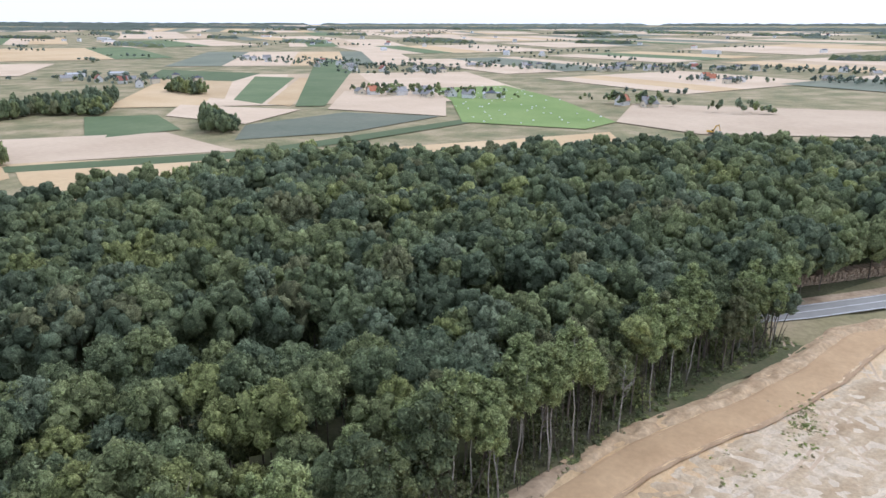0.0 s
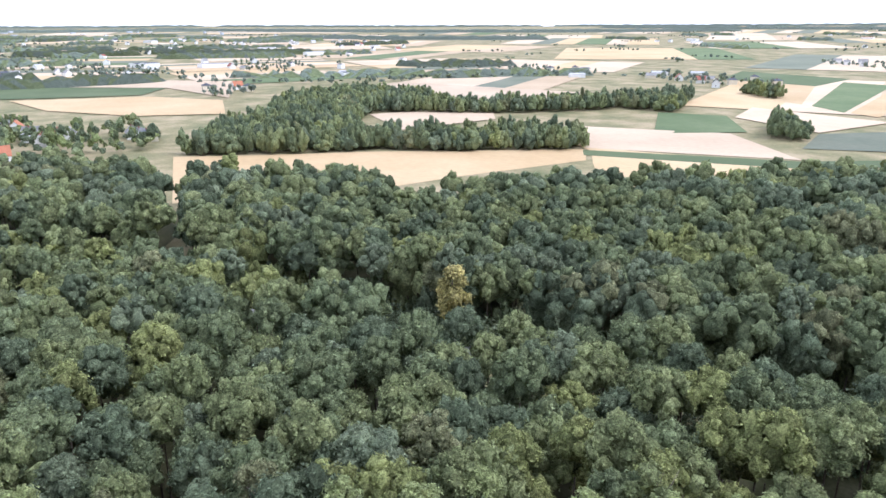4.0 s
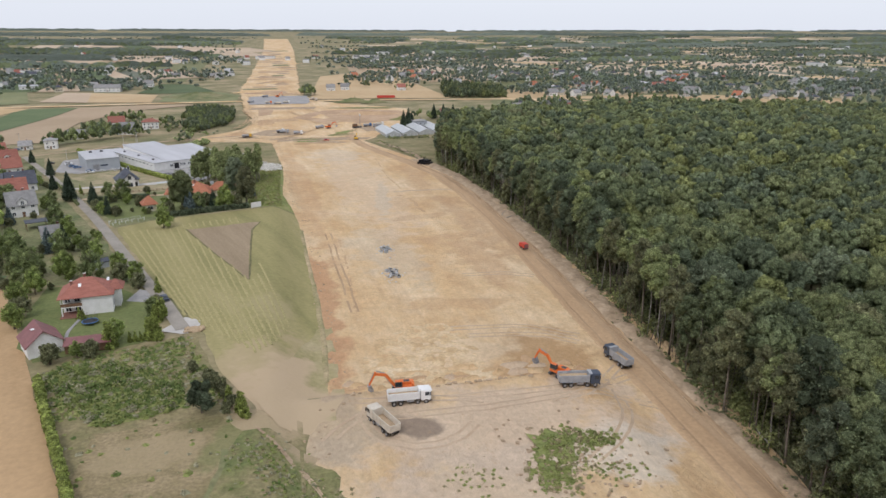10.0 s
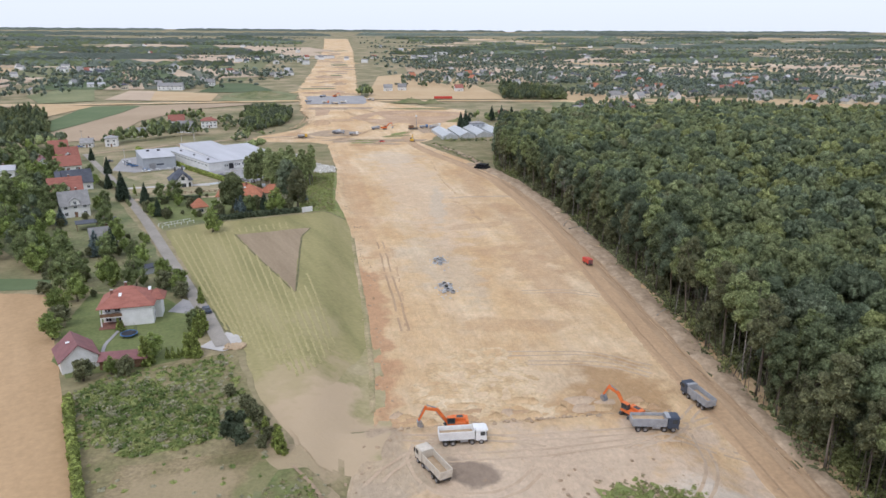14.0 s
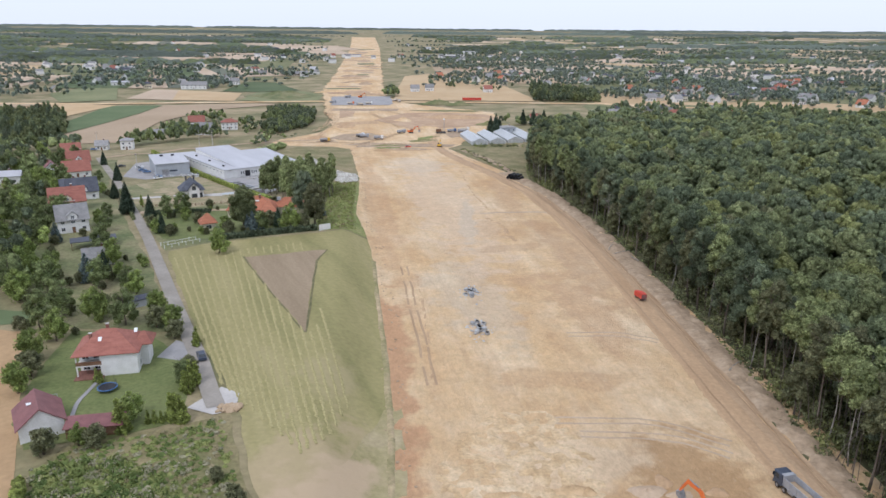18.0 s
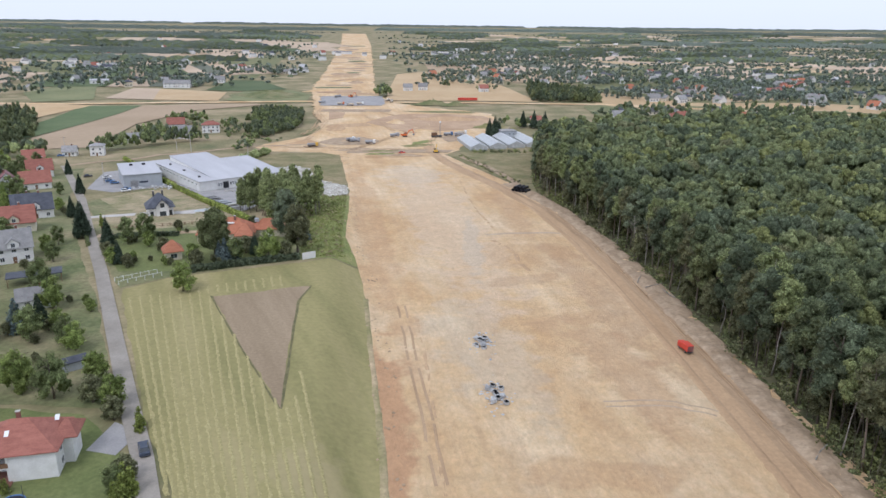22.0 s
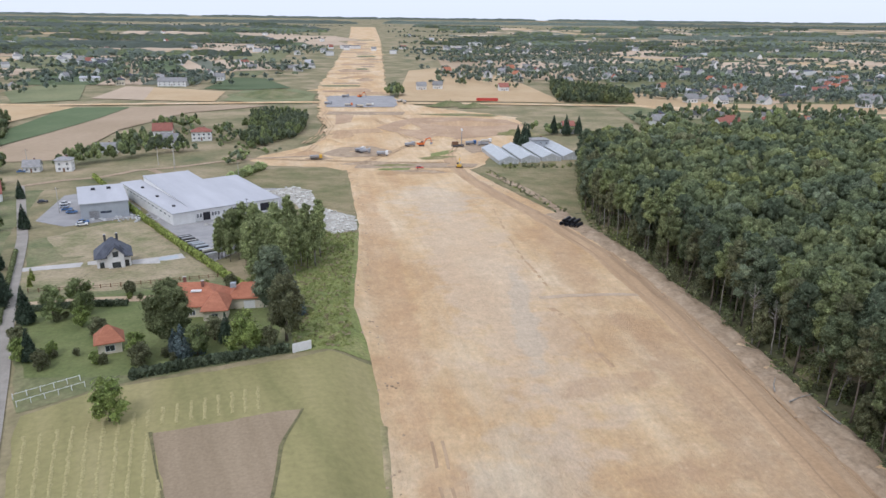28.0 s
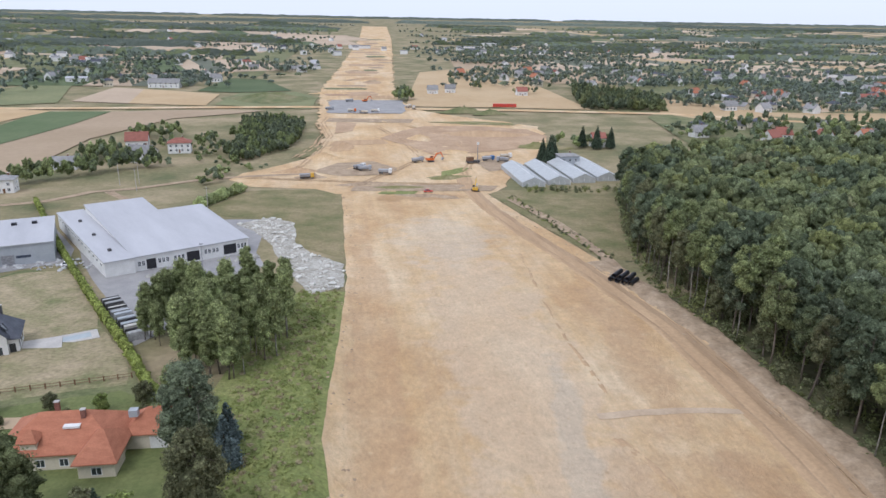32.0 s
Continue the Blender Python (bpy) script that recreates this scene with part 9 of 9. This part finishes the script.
# timber stacked by the paved road
lg = root("log_stack", "long stack of cut logs beside the paved road", "log stack", -30, -266, 47.5)
nlog = 0
for k in range(60):
    for lv in range(6):
        if lv < 5 - (k % 7 == 0):
            x = -24 + k * 0.82 + (lv % 2) * 0.4
            z = 0.36 + lv * 0.68
            if nlog < 290:
                add_tube(lg, "log", "cut_wood", [(x, -1.9 + rng.uniform(-0.3, 0.3), z + 0.3), (x, 1.9 + rng.uniform(-0.3, 0.3), z + 0.3)], [0.36, 0.33], 7)
                nlog += 1
# fallen stems at the forest edge
for x, y, tn in ((68, 240, 20), (66, 246, 60), (70, 233, 100), (64, 152, 40), (63, 70, 80)):
    fl = root("fallen_stem", "fallen pale tree stem on the bank", "log", x, y, tn, "fallen stems", dz=0.8)
    add_tube(fl, "stem", "birch", [(-3, 0, 0), (0, 0.2, 0.1), (3.5, -0.1, 0.3)], [0.18, 0.14, 0.07], 7)

# ---- houses of the villages ----
homes = []
for i, (w, d, e, r_, roof, wl_, hp) in enumerate(((11, 9, 3.6, 8.2, "red_roof", "white_wall", False), (12, 9, 4.2, 8.6, "grey_roof", "white_wall", False), (10, 9, 5.6, 8.0, "dark_roof", "cream_wall", True), (14, 9, 3.2, 6.6, "grey_roof", "cream_wall", False), (11, 10, 4.0, 9.0, "orange_roof", "white_wall", False), (22, 10, 4.0, 5.6, "white_roof", "white_wall", False))):
    lb = ("white village house with a red roof", "white village house with a grey roof", "cream village house with a dark hipped roof", "low cream farmhouse with a grey roof", "white village house with an orange roof", "long pale shed with a light sheet roof")[i]
    h = root("village_house", lb, "house", 0, 0, 0, "village houses")
    walls(h, wl_, w, d, e, None if hp else r_)
    (hip_roof if hp else gable_roof)(h, roof, w, d, e, r_)
    add_box(h, "chimney", "brick", w * 0.15 - 0.4, w * 0.15 + 0.4, 0.3, 1.1, e, r_ + 0.9)
    for a_ in (-w * 0.28, 0, w * 0.28):
        add_box(h, "window", "glass", a_ - 0.7, a_ + 0.7, -d / 2 - 0.04, -d / 2 + 0.05, 0.9, 2.4)
    add_box(h, "window", "glass", w / 2 - 0.05, w / 2 + 0.04, -0.7, 0.7, 1.0, 2.4)
    homes.append(h)
rest = []
done = set()
extra = [(375.9, 175.7, 0.3, 1), (390, 153, 0.2, 5), (446.7, 125.3, 0.4, 2), (557, 200, 0.1, 0), (530, 177.5, 0.2, 4), (581, 154, 0.6, 0), (521.6, 136, 0.3, 1), (566, 131, 0.5, 2), (518, 69, 0.2, 1), (323, 93, 0.5, 1), (436, 92, 0.3, 4), (441, -52, 0.9, 1), (402, -232, 0.6, 4), (372, -700, 0.3, 5), (395, -677, 0.3, 3), (312, -690, 0.2, 1), (290, -705, 0.3, 5), (133, -711, 0.3, 1), (126, -1016, 0.1, 4), (300, 660, 0.2, 0)]
for k, (x, y, a_, *kind) in enumerate([e_ for e_ in extra] + [h_ for h_ in HOMES]):
    i = kind[0] if kind else rng.choice((0, 1, 1, 2, 3, 3, 1, 5, 2, 4))
    if math.hypot(x, y) < 1250 or kind:
        if i in done:
            c = copy_thing(homes[i], Matrix.Identity(4))
        else:
            c = homes[i]
            done.add(i)
        c.matrix_basis = Matrix.Translation((x, y, ht(x, y) + 0.2)) @ Matrix.Rotation(a_ + (1.57 if rng.random() < 0.4 else 0), 4, "Z")
    else:
        rest.append((x, y, a_))
for i, h in enumerate(homes):
    if i not in done:
        h.matrix_basis = Matrix.Translation((700 + 20 * i, 300, ht(700, 300)))
# houses and halls too far to tell apart, joined by roof colour
for _ in range(330):
    x, y = (rng.uniform(-2200, 2600), 1250 + 2200 * rng.random() ** 1.2) if rng.random() < 0.6 else (900 + 2300 * rng.random(), rng.uniform(-600, 1000))
    if not (-130 < x < 70) and y < 2600:
        rest.append((x, y, rng.uniform(0, 3)))
for _ in range(90):
    rest.append((rng.uniform(-2000, 2600), rng.uniform(-3300, -1300), rng.uniform(0, 3)))
vv, ff, mm = [], [], []
for x, y, a_ in rest:
    w, d, e, r_ = rng.uniform(5, 8), rng.uniform(4, 5), rng.uniform(3, 6), rng.uniform(7, 9.5)
    if rng.random() < 0.1:
        w, d, e, r_ = rng.uniform(14, 28), rng.uniform(8, 12), 6, 7.5
    c, s_ = math.cos(a_), math.sin(a_)
    n = len(vv)
    z = ht(x, y)
    for p in ((-w, -d, -1), (w, -d, -1), (w, d, -1), (-w, d, -1), (-w, -d, e), (w, -d, e), (w, d, e), (-w, d, e), (-w, 0, r_), (w, 0, r_)):
        vv.append((x + p[0] * c - p[1] * s_, y + p[0] * s_ + p[1] * c, z + p[2]))
    rf = rng.choice((1, 2, 2, 3, 4, 2, 3, 2))
    ff += [(n, n + 1, n + 5, n + 4), (n + 2, n + 3, n + 7, n + 6), (n + 1, n + 2, n + 6, n + 5), (n + 3, n, n + 4, n + 7), (n + 4, n + 5, n + 9, n + 8), (n + 6, n + 7, n + 8, n + 9), (n + 5, n + 6, n + 9, n + 9), (n + 7, n + 4, n + 8, n + 8)]
    mm += [0, 0, 0, 0, rf, rf, 0, 0]
me = mesh_mixed("far_houses", np.array(vv), np.array(ff), [M["white_wall"], M["red_roof"], M["grey_roof"], M["dark_roof"], M["white_roof"]])
me.polygons.foreach_set("material_index", np.array(mm, np.int32))
tagged(new("far_houses", me), "scattered houses and sheds of the distant villages", "houses", kind="stuff")
# pale blocks of the town on the eastern horizon
vv, ff = [], []
for _ in range(26):
    x, y = rng.uniform(3200, 4000), rng.uniform(-100, 1700)
    w, h = rng.uniform(6, 16), rng.choice((4, 5, 7, 9))
    n = len(vv)
    vv += [(x + a_ * 8, y + b_ * w, ht(x, y) + c_) for c_ in (-7, h) for a_, b_ in ((-1, -1), (1, -1), (1, 1), (-1, 1))]
    ff += [(n, n + 1, n + 5, n + 4), (n + 1, n + 2, n + 6, n + 5), (n + 2, n + 3, n + 7, n + 6), (n + 3, n, n + 4, n + 7), (n + 4, n + 5, n + 6, n + 7)]
tagged(mesh_np("town_blocks", vv, ff, [M["grey_wall"]]), "pale apartment blocks of the town on the horizon", "buildings", kind="stuff")
# bales on the bright meadow
spots = []
while len(spots) < 60:
    x, y = rng.uniform(130, 400), rng.uniform(-834, -534)
    if inside([(314, -657), (238, -534), (140, -545), (130, -592), (230, -730), (335, -834), (400, -760)], x, y):
        spots.append((x, y, 0.9))
rocks("hay_bales", spots, "frame_white", "wrapped white hay bales on the meadow", "hay bales", 15)
